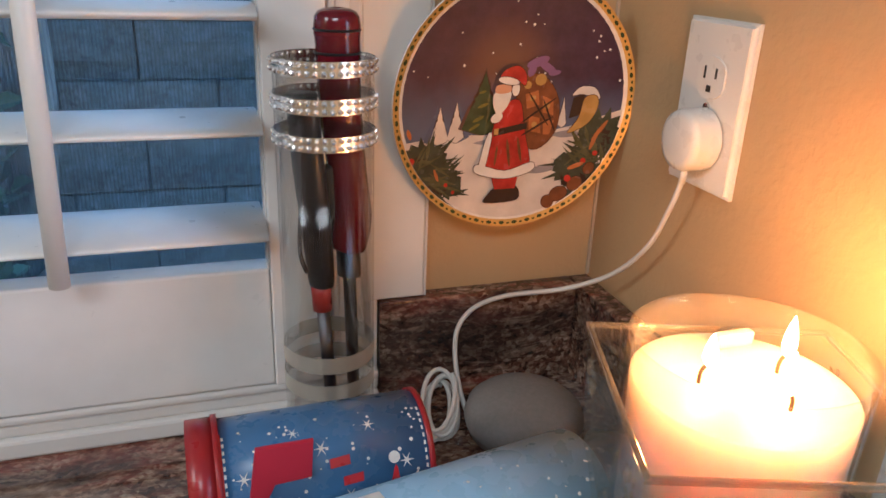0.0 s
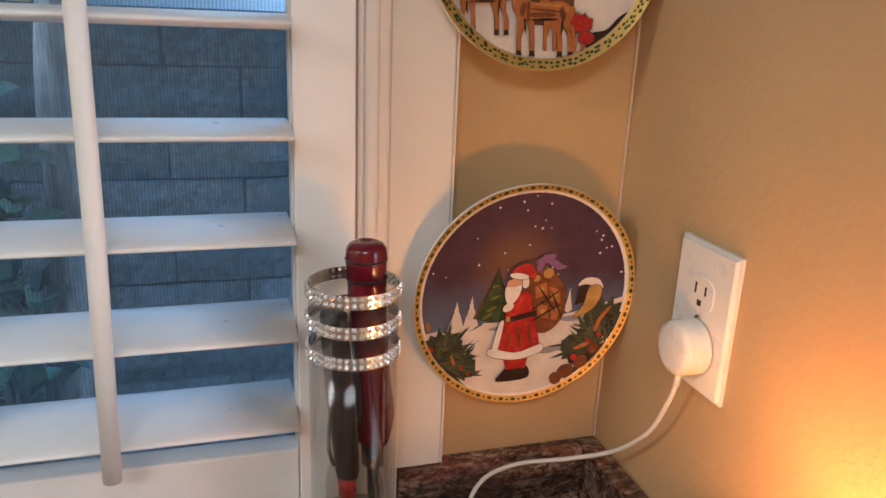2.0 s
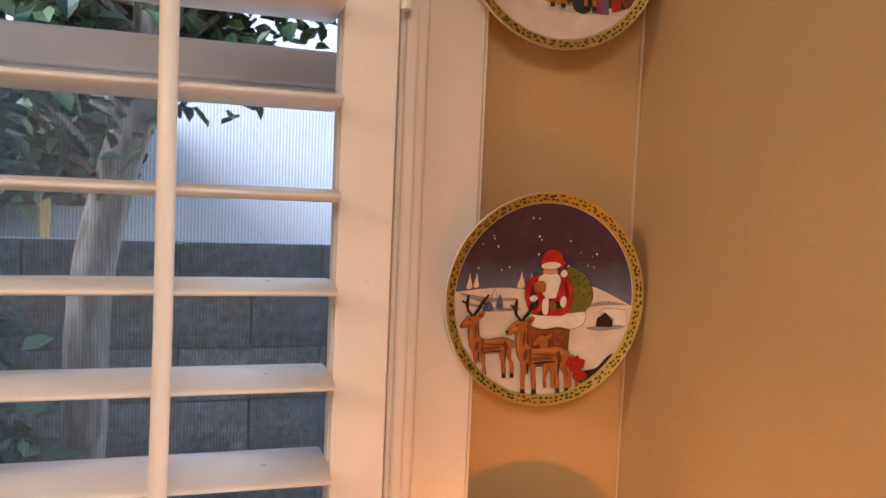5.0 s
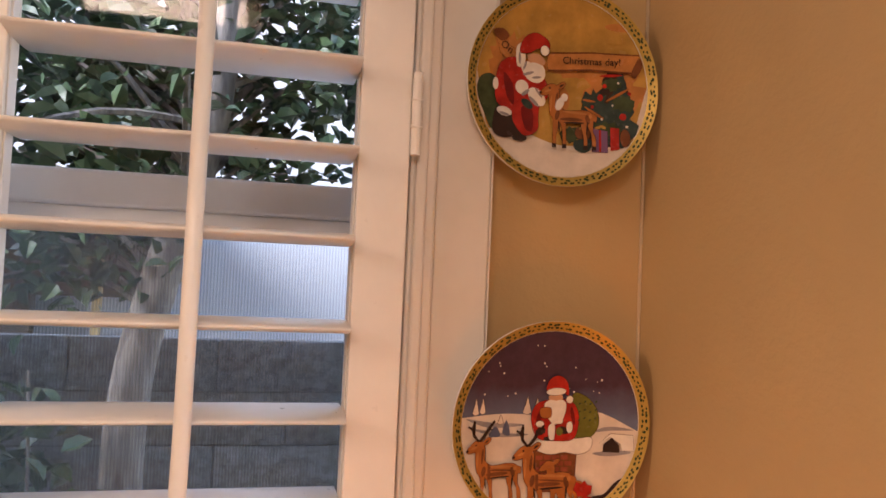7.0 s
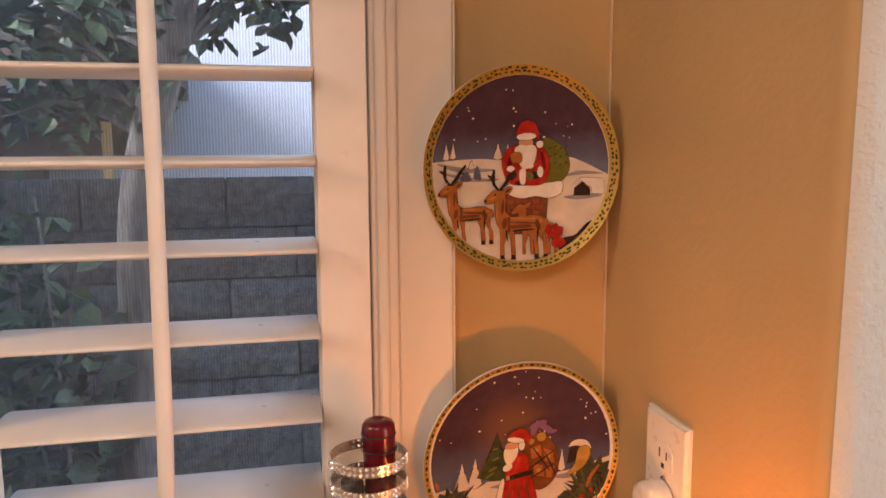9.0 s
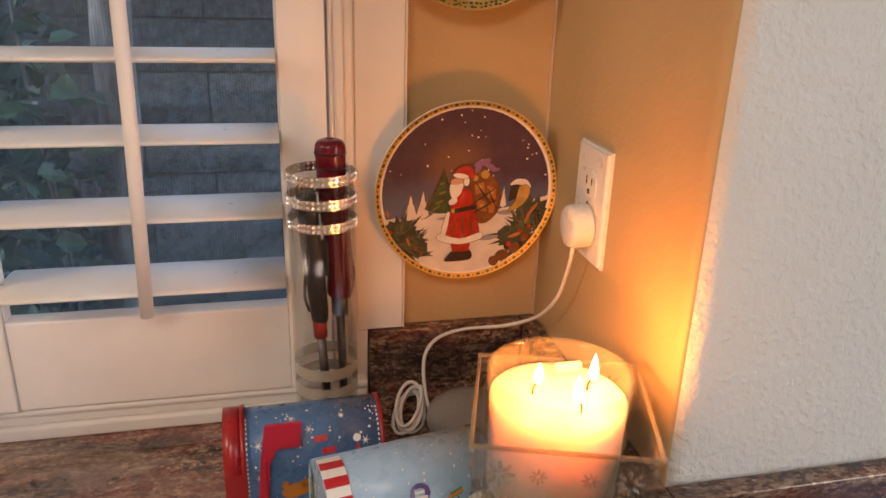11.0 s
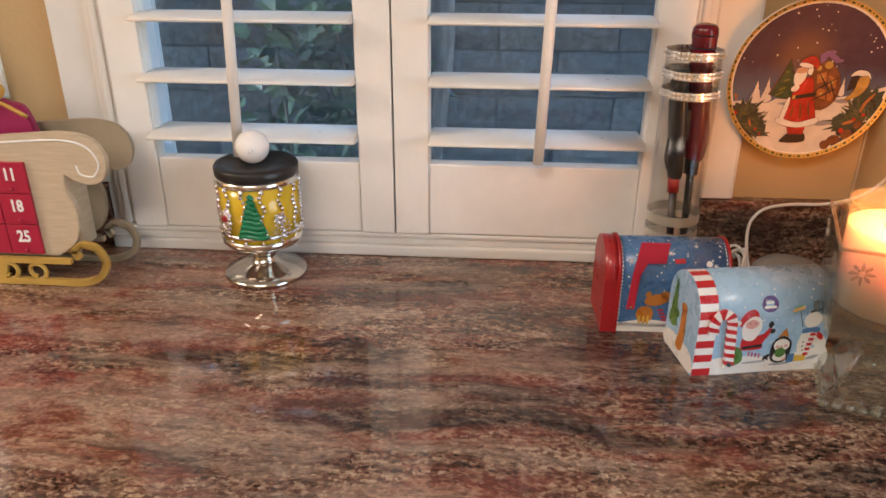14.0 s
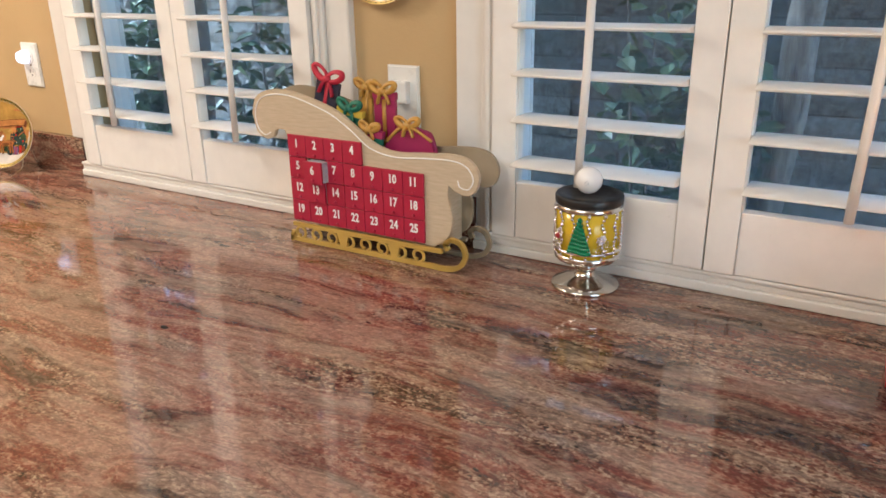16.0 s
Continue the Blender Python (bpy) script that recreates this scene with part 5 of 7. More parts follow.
# ---- candle in its pressed-glass stand ----
CX, CY, TURN_BOWL = 0.235, 0.2735, -18.0
stand = empty("candle_stand", pose(CX + 0.001, CY - 0.006, Z, 0, 0, TURN_BOWL), "square pressed-glass pedestal bowl holding a candle", "candle stand")


def frustum(bm, levels, close_bottom=True, close_top=True):
    rings = [[bm.verts.new((sx * w, sy * w, z)) for sx, sy in ((-1, -1), (1, -1), (1, 1), (-1, 1))] for w, z in levels]
    for a, b in zip(rings, rings[1:]):
        for k in range(4):
            bm.faces.new((a[k], a[(k + 1) % 4], b[(k + 1) % 4], b[k]))
    if close_bottom:
        bm.faces.new(rings[0][::-1])
    if close_top:
        bm.faces.new(rings[-1])
    return bm


bm = frustum(bmesh.new(), [(0.050, 0.0), (0.049, 0.017), (0.037, 0.024), (0.020, 0.062), (0.017, 0.072)])
bmesh.ops.bevel(bm, geom=list(bm.edges), offset=0.0022, segments=2, affect="EDGES")
part("foot", bm, "thick_glass", stand, "stepped square glass foot")
for side in range(4):
    for place, r in [(((k - 1) * 0.011, -0.0262, 0.046), 0.0042) for k in range(3)] + [(((k - 2) * 0.0165, -0.0485, 0.011), 0.005) for k in range(5)]:
        bm = bmesh.new()
        bmesh.ops.create_icosphere(bm, subdivisions=1, radius=1.0, matrix=Matrix.Translation(place) @ Matrix.Diagonal((r * 1.1, r * 0.25, r * 1.5, 1)))
        bmesh.ops.rotate(bm, cent=(0, 0, 0), matrix=Matrix.Rotation(radians(90 * side), 3, "Z"), verts=bm.verts)
        part("moulded_bead", bm, "thick_glass", stand, "", True)
for k in range(4):
    bm = tube([(0.0360, -0.0360, 0.024), (0.0200, -0.0200, 0.062)], 0.0024, 8)
    for j in range(9):
        bmesh.ops.create_icosphere(bm, subdivisions=1, radius=0.0052, matrix=pose(0.0480, -0.046 + 0.0115 * j, 0.0060))
    bmesh.ops.rotate(bm, cent=(0, 0, 0), matrix=Matrix.Rotation(radians(90 * k), 3, "Z"), verts=bm.verts)
    part("scalloped_edge", bm, "thick_glass", stand, "", True)
part("knop", lathe([(0.0, 0.068), (0.018, 0.069), (0.021, 0.076), (0.030, 0.083), (0.0, 0.0845)], 32), "thick_glass", stand, "", True)
bm = frustum(bmesh.new(), [(0.061, 0.0855), (0.0675, 0.180), (0.0645, 0.1805), (0.0585, 0.0915)], True, True)
bmesh.ops.bevel(bm, geom=list(bm.edges), offset=0.002, segments=2, affect="EDGES")
part("bowl", bm, "bowl_glass", stand, "square clear glass bowl")
part("bowl_floor", boxes(((-0.0575, -0.0575, 0.0862), (0.0575, 0.0575, 0.0910)), bevel=0.001), "floor_glass", stand, "thick olive-tinted glass floor")
part("bowl_rim", boxes(((-0.0677, -0.0677, 0.1775), (0.0677, -0.0647, 0.1808)), ((-0.0677, 0.0647, 0.1775), (0.0677, 0.0677, 0.1808)), ((-0.0677, -0.0646, 0.1775), (-0.0647, 0.0646, 0.1808)), ((0.0647, -0.0646, 0.1775), (0.0677, 0.0646, 0.1808)), bevel=0.0008), "thick_glass", stand)
for side in range(4):
    for cx in (-0.045, 0.045, -0.018, 0.018) if side % 2 == 0 else (-0.045, 0.045):
        bm = bmesh.new()
        s = 1.0 if abs(cx) > 0.03 else 0.6
        for j in range(8):
            a = j * math.pi / 4
            c = Vector((cx + 0.0068 * s * math.cos(a), -0.0664, 0.158 + 0.0068 * s * math.sin(a)))
            m = Matrix.Translation(c) @ Matrix.Rotation(-a, 4, "Y") @ Matrix.Diagonal((0.0048 * s, 0.0012, 0.0017 * s, 1))
            bmesh.ops.create_icosphere(bm, subdivisions=1, radius=1.0, matrix=m)
        bmesh.ops.rotate(bm, cent=(0, 0, 0), matrix=Matrix.Rotation(radians(90 * side), 3, "Z"), verts=bm.verts)
        part("flower_relief", bm, "thick_glass", stand, "pressed daisy relief", True)

candle = empty("jar_candle", pose(CX, CY, Z + 0.0925), "lit three-wick cream candle in a clear glass jar", "candle")
part("jar", lathe([(0.0, 0.0), (0.050, 0.0), (0.0545, 0.006), (0.0562, 0.105), (0.0564, 0.1105), (0.0552, 0.1115), (0.0542, 0.1100), (0.0540, 0.105), (0.0525, 0.008), (0.0, 0.005)], 64), "jar_glass", candle, "clear glass jar", True)
WAXTOP = 0.086
part("wax", lathe([(0.0, 0.0065), (0.0515, 0.0095), (0.0531, 0.088), (0.0520, 0.0885), (0.050, 0.0868), (0.03, WAXTOP), (0.0, WAXTOP - 0.0004)], 64), "wax", candle, "", True)
part("wax_chip", boxes(((0.012, 0.034, WAXTOP + 0.001), (0.034, 0.040, WAXTOP + 0.009)), bevel=0.001), "wax", candle)
wicks = ((-0.017, 0.010, 1), (0.028, 0.008, 1), (0.010, -0.022, -1))
for wx, wy, s in wicks:
    tip = (wx + 0.004 * s, wy, WAXTOP + 0.011)
    wick = part("wick", tube(spline([(wx, wy, WAXTOP - 0.003), (wx, wy, WAXTOP + 0.006), tip], False, 4), 0.0010, 8), "wick", candle)
    h = 0.024 if (wx > 0.02 or wy < 0) else 0.019
    bm = lathe([(0.0, 0.0), (0.0022, 0.002), (0.0036, h * 0.28), (0.0032, h * 0.5), (0.0018, h * 0.78), (0.0, h)], 16)
    bmesh.ops.translate(bm, vec=(tip[0], tip[1], tip[2] - 0.003), verts=bm.verts)
    flame = part("flame", bm, "flame", candle, "", True)
    flame.visible_shadow = False
    lamp("candle_flame_light", "POINT", FLAME, (1.0, 0.28, 0.025), (CX + tip[0], CY + tip[1], Z + 0.0925 + tip[2] + 0.009), 0.004)

# ---- glass vase with lighters ----
VX, VY = 0.072, 0.503
vase = empty("cylinder_vase", pose(VX, VY, Z), "tall clear glass cylinder vase with three rhinestone bands", "vase")
VR, VH = 0.0322, 0.3065
part("cylinder", lathe([(0.0, 0.0), (VR - 0.001, 0.0), (VR, 0.002), (VR, VH), (VR - 0.002, VH), (VR - 0.002, 0.012), (0.0, 0.011)], 64), "vase_glass", vase, "", True)
for z in (0.0725, 0.0945):
    part("frosted_ring", lathe([(VR + 0.0002, z), (VR + 0.0003, z + 0.0125)], 64), "frost", vase, "frosted ring", True)
for z in (VH - 0.0045, VH - 0.0270, VH - 0.0500):
    bm = bmesh.new()
    n = 40
    for row in (-0.0025, 0.0025):
        for k in range(n):
            a = 2 * math.pi * k / n
            bmesh.ops.create_icosphere(bm, subdivisions=1, radius=0.00195, matrix=pose((VR + 0.0009) * math.cos(a), (VR + 0.0012) * math.sin(a), z + row, k * 23, k * 41, 0))
    lathe([(VR + 0.0004, z - 0.0048), (VR + 0.0005, z + 0.0048)], 40, bm)
    part("rhinestone_band", bm, "rhinestone", vase, "two rows of silver rhinestones")

lighter = empty("gas_lighter", pose(VX + 0.0095, VY + 0.003, Z + 0.012), "maroon and black long-neck lighter standing in the vase", "lighter", "lighters in the vase")
part("neck", tube([(0.010, 0, 0.0), (0.006, 0, 0.150)], 0.0056, 14, None, False, 0.7), "black", lighter, "black metal neck", True)
part("collar", tube([(0.0062, 0, 0.142), (0.0055, 0, 0.165)], 0.0098, 16, None, False, 0.8), "black", lighter, "", True)
part("grip", tube(spline([(0.0055, 0, 0.162), (0.0070, 0, 0.172), (0.0085, 0, 0.190), (0.0050, 0, 0.222), (0.0015, 0, 0.262), (0.0003, 0, 0.300), (0.0, 0, 0.308)], False, 5),
                  lambda t: 0.0118 + 0.0030 * t + 0.0014 * math.sin(min(1, t * 2.4) * math.pi), 22), "maroon", lighter, "glossy maroon grip", True)
part("cap", lathe([(0.0149, 0.3075), (0.0149, 0.3130), (0.0143, 0.3180), (0.0122, 0.3212), (0.0085, 0.3228), (0.0040, 0.3234), (0.0032, 0.3222), (0.0, 0.3222)], 28), "maroon", lighter, "", True)
for z in (0.2955, 0.3095):
    part("groove_ring", lathe([(0.0149, z), (0.0156, z + 0.0008), (0.0149, z + 0.0016)], 28), "black", lighter)
part("trigger", boxes(((-0.0125, -0.0085, 0.186), (-0.0045, -0.0005, 0.224)), bevel=0.002), "black", lighter)
lighter = empty("gas_lighter", pose(VX - 0.0070, VY - 0.004, Z + 0.012), "black long-neck lighter with a red collar standing in the vase", "lighter", "lighters in the vase")
part("neck", tube([(0.010, 0, 0.0), (0.002, 0, 0.128)], 0.0046, 14), "dark_steel", lighter, "dark metal neck", True)
part("collar", tube([(0.0022, 0, 0.120), (0.0012, 0, 0.142)], 0.0070, 16), "red", lighter, "red collar", True)
part("grip", tube(spline([(0.0016, 0, 0.139), (0.0012, 0, 0.152), (-0.0018, 0, 0.190), (-0.0050, 0, 0.225), (-0.0072, 0, 0.258), (-0.0080, 0, 0.272)], False, 5), lambda t: 0.0100 + 0.0018 * math.sin(t * 3.0) + 0.0014 * t, 18, None, False, 0.75), "black", lighter, "glossy black grip", True)
part("trigger_guard", tube(spline([(-0.0085, -0.002, 0.150), (-0.0125, -0.002, 0.165), (-0.0115, -0.002, 0.190)], False, 5), 0.0016, 8), "black", lighter, "", True)

# ---- wall outlets ----
def outlet(m, label, sockets=2):
    """A wall plate, 70 x 115 mm, facing +x in its own frame."""
    thing = empty("wall_outlet", m, label, "outlet")
    bm = boxes(((0.0, -0.035, -0.0575), (0.006, 0.035, 0.0575)))
    bmesh.ops.bevel(bm, geom=[e for e in bm.edges if all(v.co.x > 0.003 for v in e.verts)], offset=0.003, segments=3, affect="EDGES")
    part("cover_plate", bm, "plastic_white", thing)
    for z in (0.0195, -0.0195)[:sockets]:
        bm = bmesh.new()
        pts = [p for p in ell(0, z, 0.0172, 0.0142, n=28)]
        fr = [bm.verts.new((0.0072, max(-0.0148, min(0.0148, p[0])), p[1])) for p in pts]
        bk = [bm.verts.new((0.005, max(-0.0148, min(0.0148, p[0])), p[1])) for p in pts]
        bm.faces.new(fr)
        for k in range(28):
            bm.faces.new((fr[k], fr[(k + 1) % 28], bk[(k + 1) % 28], bk[k]))
        bmesh.ops.recalc_face_normals(bm, faces=bm.faces)
        rec = part("receptacle", bm, "plastic_white", thing)
        part("slots", boxes(((0.0073, -0.0070, z - 0.001), (0.0075, -0.0050, z + 0.0075)), ((0.0073, 0.0050, z), (0.0075, 0.0070, z + 0.0070)), ((0.0073, -0.0024, z - 0.0095), (0.0075, 0.0024, z - 0.0050))), "slot", rec)
    bm = lathe([(0.0, 0.0078), (0.0026, 0.0074), (0.003, 0.006)], 14)
    bmesh.ops.rotate(bm, cent=(0, 0, 0), matrix=Matrix.Rotation(radians(90), 3, "Y"), verts=bm.verts)
    part("screw", bm, "steel", thing)
    return thing


outlet(pose(CORNER - 0.0005, 0.4545, 1.188, 0, 0, 180), "white duplex outlet plate on the tan side wall")
sw = outlet(pose(-0.8755, WALL - 0.0005, 1.178, 0, 0, -90), "white wall plate with a plug-in box behind the sleigh", 0)
part("plug_box", boxes(((0.006, -0.017, -0.012), (0.022, 0.017, 0.030)), bevel=0.003), "plastic_white", sw)
outlet(pose(-2.07, WALL - 0.0005, 1.183, 0, 0, -90), "white outlet plate beside the far window")
nl = empty("night_light", pose(-2.085, WALL - 0.0075, 1.203), "small white plug-in night light", "night light")
bm = lathe([(0.0, 0.022), (0.014, 0.020), (0.017, 0.012), (0.017, 0.0)], 24)
bmesh.ops.rotate(bm, cent=(0, 0, 0), matrix=Matrix.Rotation(radians(90), 3, "X"), verts=bm.verts)
part("lens", bm, "nightlight", nl, "softly glowing lens", True)

plug = empty("power_adapter", pose(CORNER - 0.008, 0.452, 1.166), "round white plug adapter in the lower socket", "power adapter")
bm = lathe([(0.0, 0.0205), (0.016, 0.0205), (0.0200, 0.0190), (0.0213, 0.0155), (0.0216, 0.0)], 40)
bmesh.ops.rotate(bm, cent=(0, 0, 0), matrix=Matrix.Rotation(radians(-90), 3, "Y"), verts=bm.verts)
part("shell", bm, "plastic_white", plug, "", True)
part("strain_relief", tube([(-0.013, -0.004, -0.019), (-0.0130, -0.003, -0.030)], 0.0026, 10), "cord", plug, "", True)
cord = [(CORNER - 0.021, 0.449, 1.137), (0.312, 0.457, 1.115), (0.3125, 0.478, 1.077), (0.306, 0.512, 1.040), (0.282, 0.546, 1.014), (0.237, 0.560, 1.0062), (0.207, 0.558, 1.000),
        (0.190, 0.553, 0.986), (0.185, 0.546, 0.966), (0.186, 0.533, 0.938), (0.192, 0.520, 0.9155), (0.203, 0.512, 0.9155)]
bm = tube(spline(cord, False, 8), 0.0021, 8)
bmesh.ops.translate(bm, vec=(0.008 - CORNER, -0.452, -1.166), verts=bm.verts)
part("cord", bm, "cord", plug, "thin white cord", True)
rnd = random.Random(2)
winding = []
for k in range(6 * 22):
    a, turn = 2 * math.pi * k / 22, k / 22
    wob = 0.0022 * math.sin(turn * 2.9)
    p = Matrix.Rotation(radians(28), 3, "X") @ (Matrix.Rotation(radians(68 + 7 * math.sin(turn * 1.7)), 3, "Z") @ Vector(((0.029 + wob) * math.cos(a), (0.0125 + wob) * math.sin(a), 0)))
    q = Vector((0.166 + 0.003 * math.sin(turn * 2.1), 0.529 - 0.0021 * turn, 0.9170 + 0.0040 * turn)) + p
    q.z = max(q.z, Z + 0.0024 + 0.0004 * turn)
    winding.append(q)
bm = tube(winding, 0.0020, 7)
tagged(part("cord_coil", bm, "cord", None, "", True), "coiled loops of white cord beside the speaker", "cord")

speaker = empty("smart_speaker", pose(0.228, 0.492, Z), "round grey fabric smart speaker lying on the counter", "speaker")
part("fabric_top", lathe([(0.0475, 0.014), (0.0490, 0.020), (0.0465, 0.030), (0.038, 0.0375), (0.024, 0.0415), (0.0, 0.0430)], 56), "fabric", speaker, "grey woven cover", True)
part("base", lathe([(0.0, 0.0), (0.036, 0.0), (0.0440, 0.006), (0.0476, 0.014)], 56), "fabric", speaker, "", True)

# ---- mailbox tins ----
TL, TD, TS = 0.147, 0.075, 0.0670     # length, depth, height of the straight side


def tin_point(u, s, lift=0.0):
    """A place on a tin: u along its length, s up the front and round the top."""
    r = TD / 2
    if s <= TS:
        return (u, -lift, s)
    a = (s - TS) / r
    return (u, r - (r + lift) * math.cos(a), TS + (r + lift) * math.sin(a))


def tin_shell(u0, u1, lift, material, name, thing, label="", smooth=True):
    bm = bmesh.new()
    prof = [(-lift, 0.0), (-lift, TS)] + [(TD / 2 - (TD / 2 + lift) * math.cos(math.pi * k / 20), TS + (TD / 2 + lift) * math.sin(math.pi * k / 20)) for k in range(1, 20)] + [(TD + lift, TS), (TD + lift, 0.0)]
    ends = [[bm.verts.new((u, p[0], p[1])) for p in prof] for u in (u0, u1)]
    n = len(prof)
    for k in range(n):
        bm.faces.new((ends[0][k], ends[0][(k + 1) % n], ends[1][(k + 1) % n], ends[1][k]))
    for e in ends:
        bm.faces.new(e)
    bmesh.ops.recalc_face_normals(bm, faces=bm.faces)
    for f in bm.faces:
        f.smooth = len(f.verts) == 4 and f.calc_center_median().z > TS
    return part(name, bm, material, thing, label)


def tin_print(thing, name, material, shapes, level, shift=0.0):
    """Printed shapes on a tin: each a part, or one part where they are many and small."""
    if 1 < len(shapes) <= 4:
        for s in shapes:
            tin_print(thing, name, material, [s], level, shift)
        return None
    bm = bmesh.new()
    for s in shapes:
        vs = [bm.verts.new(tin_point(p[0] + shift, p[1], 0.0003 + 0.00012 * level)) for p in s]
        if isinstance(s, Strip):
            for k in range(len(vs) // 2 - 1):
                bm.faces.new((vs[k], vs[k + 1], vs[-2 - k], vs[-1 - k]))
        else:
            bm.faces.new(vs)
    bmesh.ops.recalc_face_normals(bm, faces=bm.faces)
    bmesh.ops.triangulate(bm, faces=[f for f in bm.faces if len(f.verts) > 4])
    ob = part(name, bm, material, thing)
    return tagged(ob, kind="stuff") if len(shapes) > 12 else ob


def flakes(seed, n, u0, u1, s0, s1, size):
    rnd = random.Random(seed)
    return [ell(rnd.uniform(u0, u1), rnd.uniform(s0, s1), size * rnd.uniform(0.4, 1.2), n=7) for k in range(n)]


class Strip(list):
    """A rectangle's outline with points up both long sides, to wrap round the tin."""


def rect(u0, u1, s0, s1):
    n = max(1, int((s1 - s0) / 0.004))
    return Strip([(u0, s0 + (s1 - s0) * k / n) for k in range(n + 1)] + [(u1, s1 - (s1 - s0) * k / n) for k in range(n + 1)])


def six_star(cx, cy, r):
    out = []
    for k in range(12):
        a = k * math.pi / 6
        q = r if k % 2 == 0 else r * 0.22
        out.append((cx + q * math.cos(a), cy + q * math.sin(a)))
    return out


tin = empty("mailbox_tin", pose(-0.027, 0.373, Z, 0, 0, 1.5), "blue mailbox-shaped tin with red ends and a red flag", "tin", "mailbox tins")
tin_shell(0.012, 0.140, 0.0, "tin_navy", "body", tin, "blue snow-scene print")
tin_shell(0.0, 0.0155, 0.0018, "red", "lid", tin, "red lid")
tin_shell(0.0150, 0.0185, 0.0030, "red", "lid_bead", tin)
tin_shell(0.1395, 0.143, 0.0014, "red", "end_rim", tin, "red rolled rim")
tin_print(tin, "snow_print", "print_white", [rect(0.019, 0.139, 0.0005, 0.012), soft((0.02, 0.011), (0.05, 0.017), (0.09, 0.014), (0.138, 0.019), (0.138, 0.008), (0.02, 0.008))], 0)
tin_print(tin, "snowflake_print", "print_white", flakes(5, 90, 0.024, 0.136, 0.03, 0.12, 0.0011) + [six_star(0.03, 0.09, 0.005), six_star(0.075, 0.1, 0.005), six_star(0.105, 0.11, 0.0045), six_star(0.125, 0.085, 0.005), six_star(0.09, 0.07, 0.005), six_star(0.03, 0.06, 0.004), six_star(0.118, 0.06, 0.005), six_star(0.06, 0.112, 0.004)], 1)
tin_print(tin, "edge_stitching", "print_white", [rect(0.0195, 0.0208, 0.002 + 0.0045 * k, 0.0045 + 0.0045 * k) for k in range(26)] + [rect(0.1370, 0.1383, 0.002 + 0.0045 * k, 0.0045 + 0.0045 * k) for k in range(26)], 2)
tin_print(tin, "edge_band", "print_red", [rect(0.0185, 0.0193, 0.001, 0.12)], 2)
tin_print(tin, "deer_print", "print_orange", [ell(0.062, 0.043, 0.014, 0.0075, 12), ell(0.072, 0.049, 0.007, 0.005), ell(0.050, 0.024, 0.010, 0.011), ell(0.052, 0.05, 0.004, 0.003, 60)], 3)
tin_print(tin, "antler_print", "print_blue", [ell(0.053, 0.06, 0.012, 0.002, 30), ell(0.06, 0.065, 0.010, 0.002, -40), ell(0.07, 0.060, 0.009, 0.002, 20), ell(0.0785, 0.0515, 0.003)], 4)
tin_print(tin, "scarf_print", "print_red", [[(0.064 + 0.002 * k, 0.031 - 0.0042 * k), (0.071 + 0.002 * k, 0.031 - 0.0042 * k), (0.071 + 0.002 * k, 0.0287 - 0.0042 * k), (0.064 + 0.002 * k, 0.0287 - 0.0042 * k)] for k in range(4)], 4)
tin_print(tin, "legs_print", "print_yellow", [rect(0.043, 0.0455, 0.012, 0.022), rect(0.048, 0.0505, 0.011, 0.022), rect(0.053, 0.0555, 0.011, 0.022)], 4)
tin_print(tin, "word_bars", "print_red", [[(0.079 + 0.007 * k, 0.093 - 0.011 * k), (0.091 + 0.007 * k, 0.094 - 0.011 * k), (0.091 + 0.007 * k, 0.0885 - 0.011 * k), (0.079 + 0.007 * k, 0.0875 - 0.011 * k)] for k in range(3)], 3)
tin_print(tin, "gnome_hat_print", "print_red", [soft((0.103, 0.060), (0.112, 0.066), (0.118, 0.084), (0.121, 0.066), (0.122, 0.060), (0.112, 0.063))], 4)
tin_print(tin, "gnome_beard_print", "print_white", [soft((0.100, 0.052), (0.106, 0.062), (0.117, 0.062), (0.123, 0.052), (0.112, 0.036)), ell(0.1175, 0.088, 0.0036)], 3)
bm = bmesh.new()
flag_line = [(0.0275, 0.032), (0.0365, 0.032), (0.0395, 0.076), (0.046, 0.0905), (0.0665, 0.0915), (0.0680, 0.116), (0.0365, 0.116), (0.0310, 0.076)]
slab(flag_line, -0.0050, -0.0022, bm, 0.0006)
part("flag", bm, "red_felt", tin, "pinkish red movable flag")
part("flag_ridge", boxes(((0.0338, -0.0062, 0.037), (0.0362, -0.0048, 0.082)), bevel=0.0006), "red_felt", tin)
bm = lathe([(0.0, 0.0072), (0.0016, 0.0066), (0.0018, 0.0)], 12)
bmesh.ops.transform(bm, matrix=Matrix.Translation((0.0318, 0, 0.0360)) @ Matrix.Rotation(radians(90), 4, "X"), verts=bm.verts)
part("rivet", bm, "steel", tin)

tin = empty("mailbox_tin", pose(0.0585, 0.284, Z, 0, 0, 10.5), "light blue mailbox-shaped tin with a candy-cane edge and snowy print", "tin", "mailbox tins")
tin_shell(0.0, TL, 0.0, "tin_sky", "body", tin, "light blue winter print")
tin_print(tin, "snow_print", "print_white", [soft((0.016, 0.001), (0.015, 0.018), (0.05, 0.022), (0.09, 0.019), (0.12, 0.024), (0.1465, 0.028), (0.1465, 0.001), (0.08, 0.001))], 0)
tin_print(tin, "snowfall_print", "print_white", flakes(8, 75, 0.02, 0.145, 0.03, 0.125, 0.00095), 1)
tin_print(tin, "border_white", "print_white", [rect(0.0005, 0.0205, 0.0005, 0.136)], 1)
tin_print(tin, "border_stripes", "print_red", [rect(0.0006, 0.0205, 0.0005 + 0.0170 * k, 0.0092 + 0.0170 * k) for k in range(8)], 2)
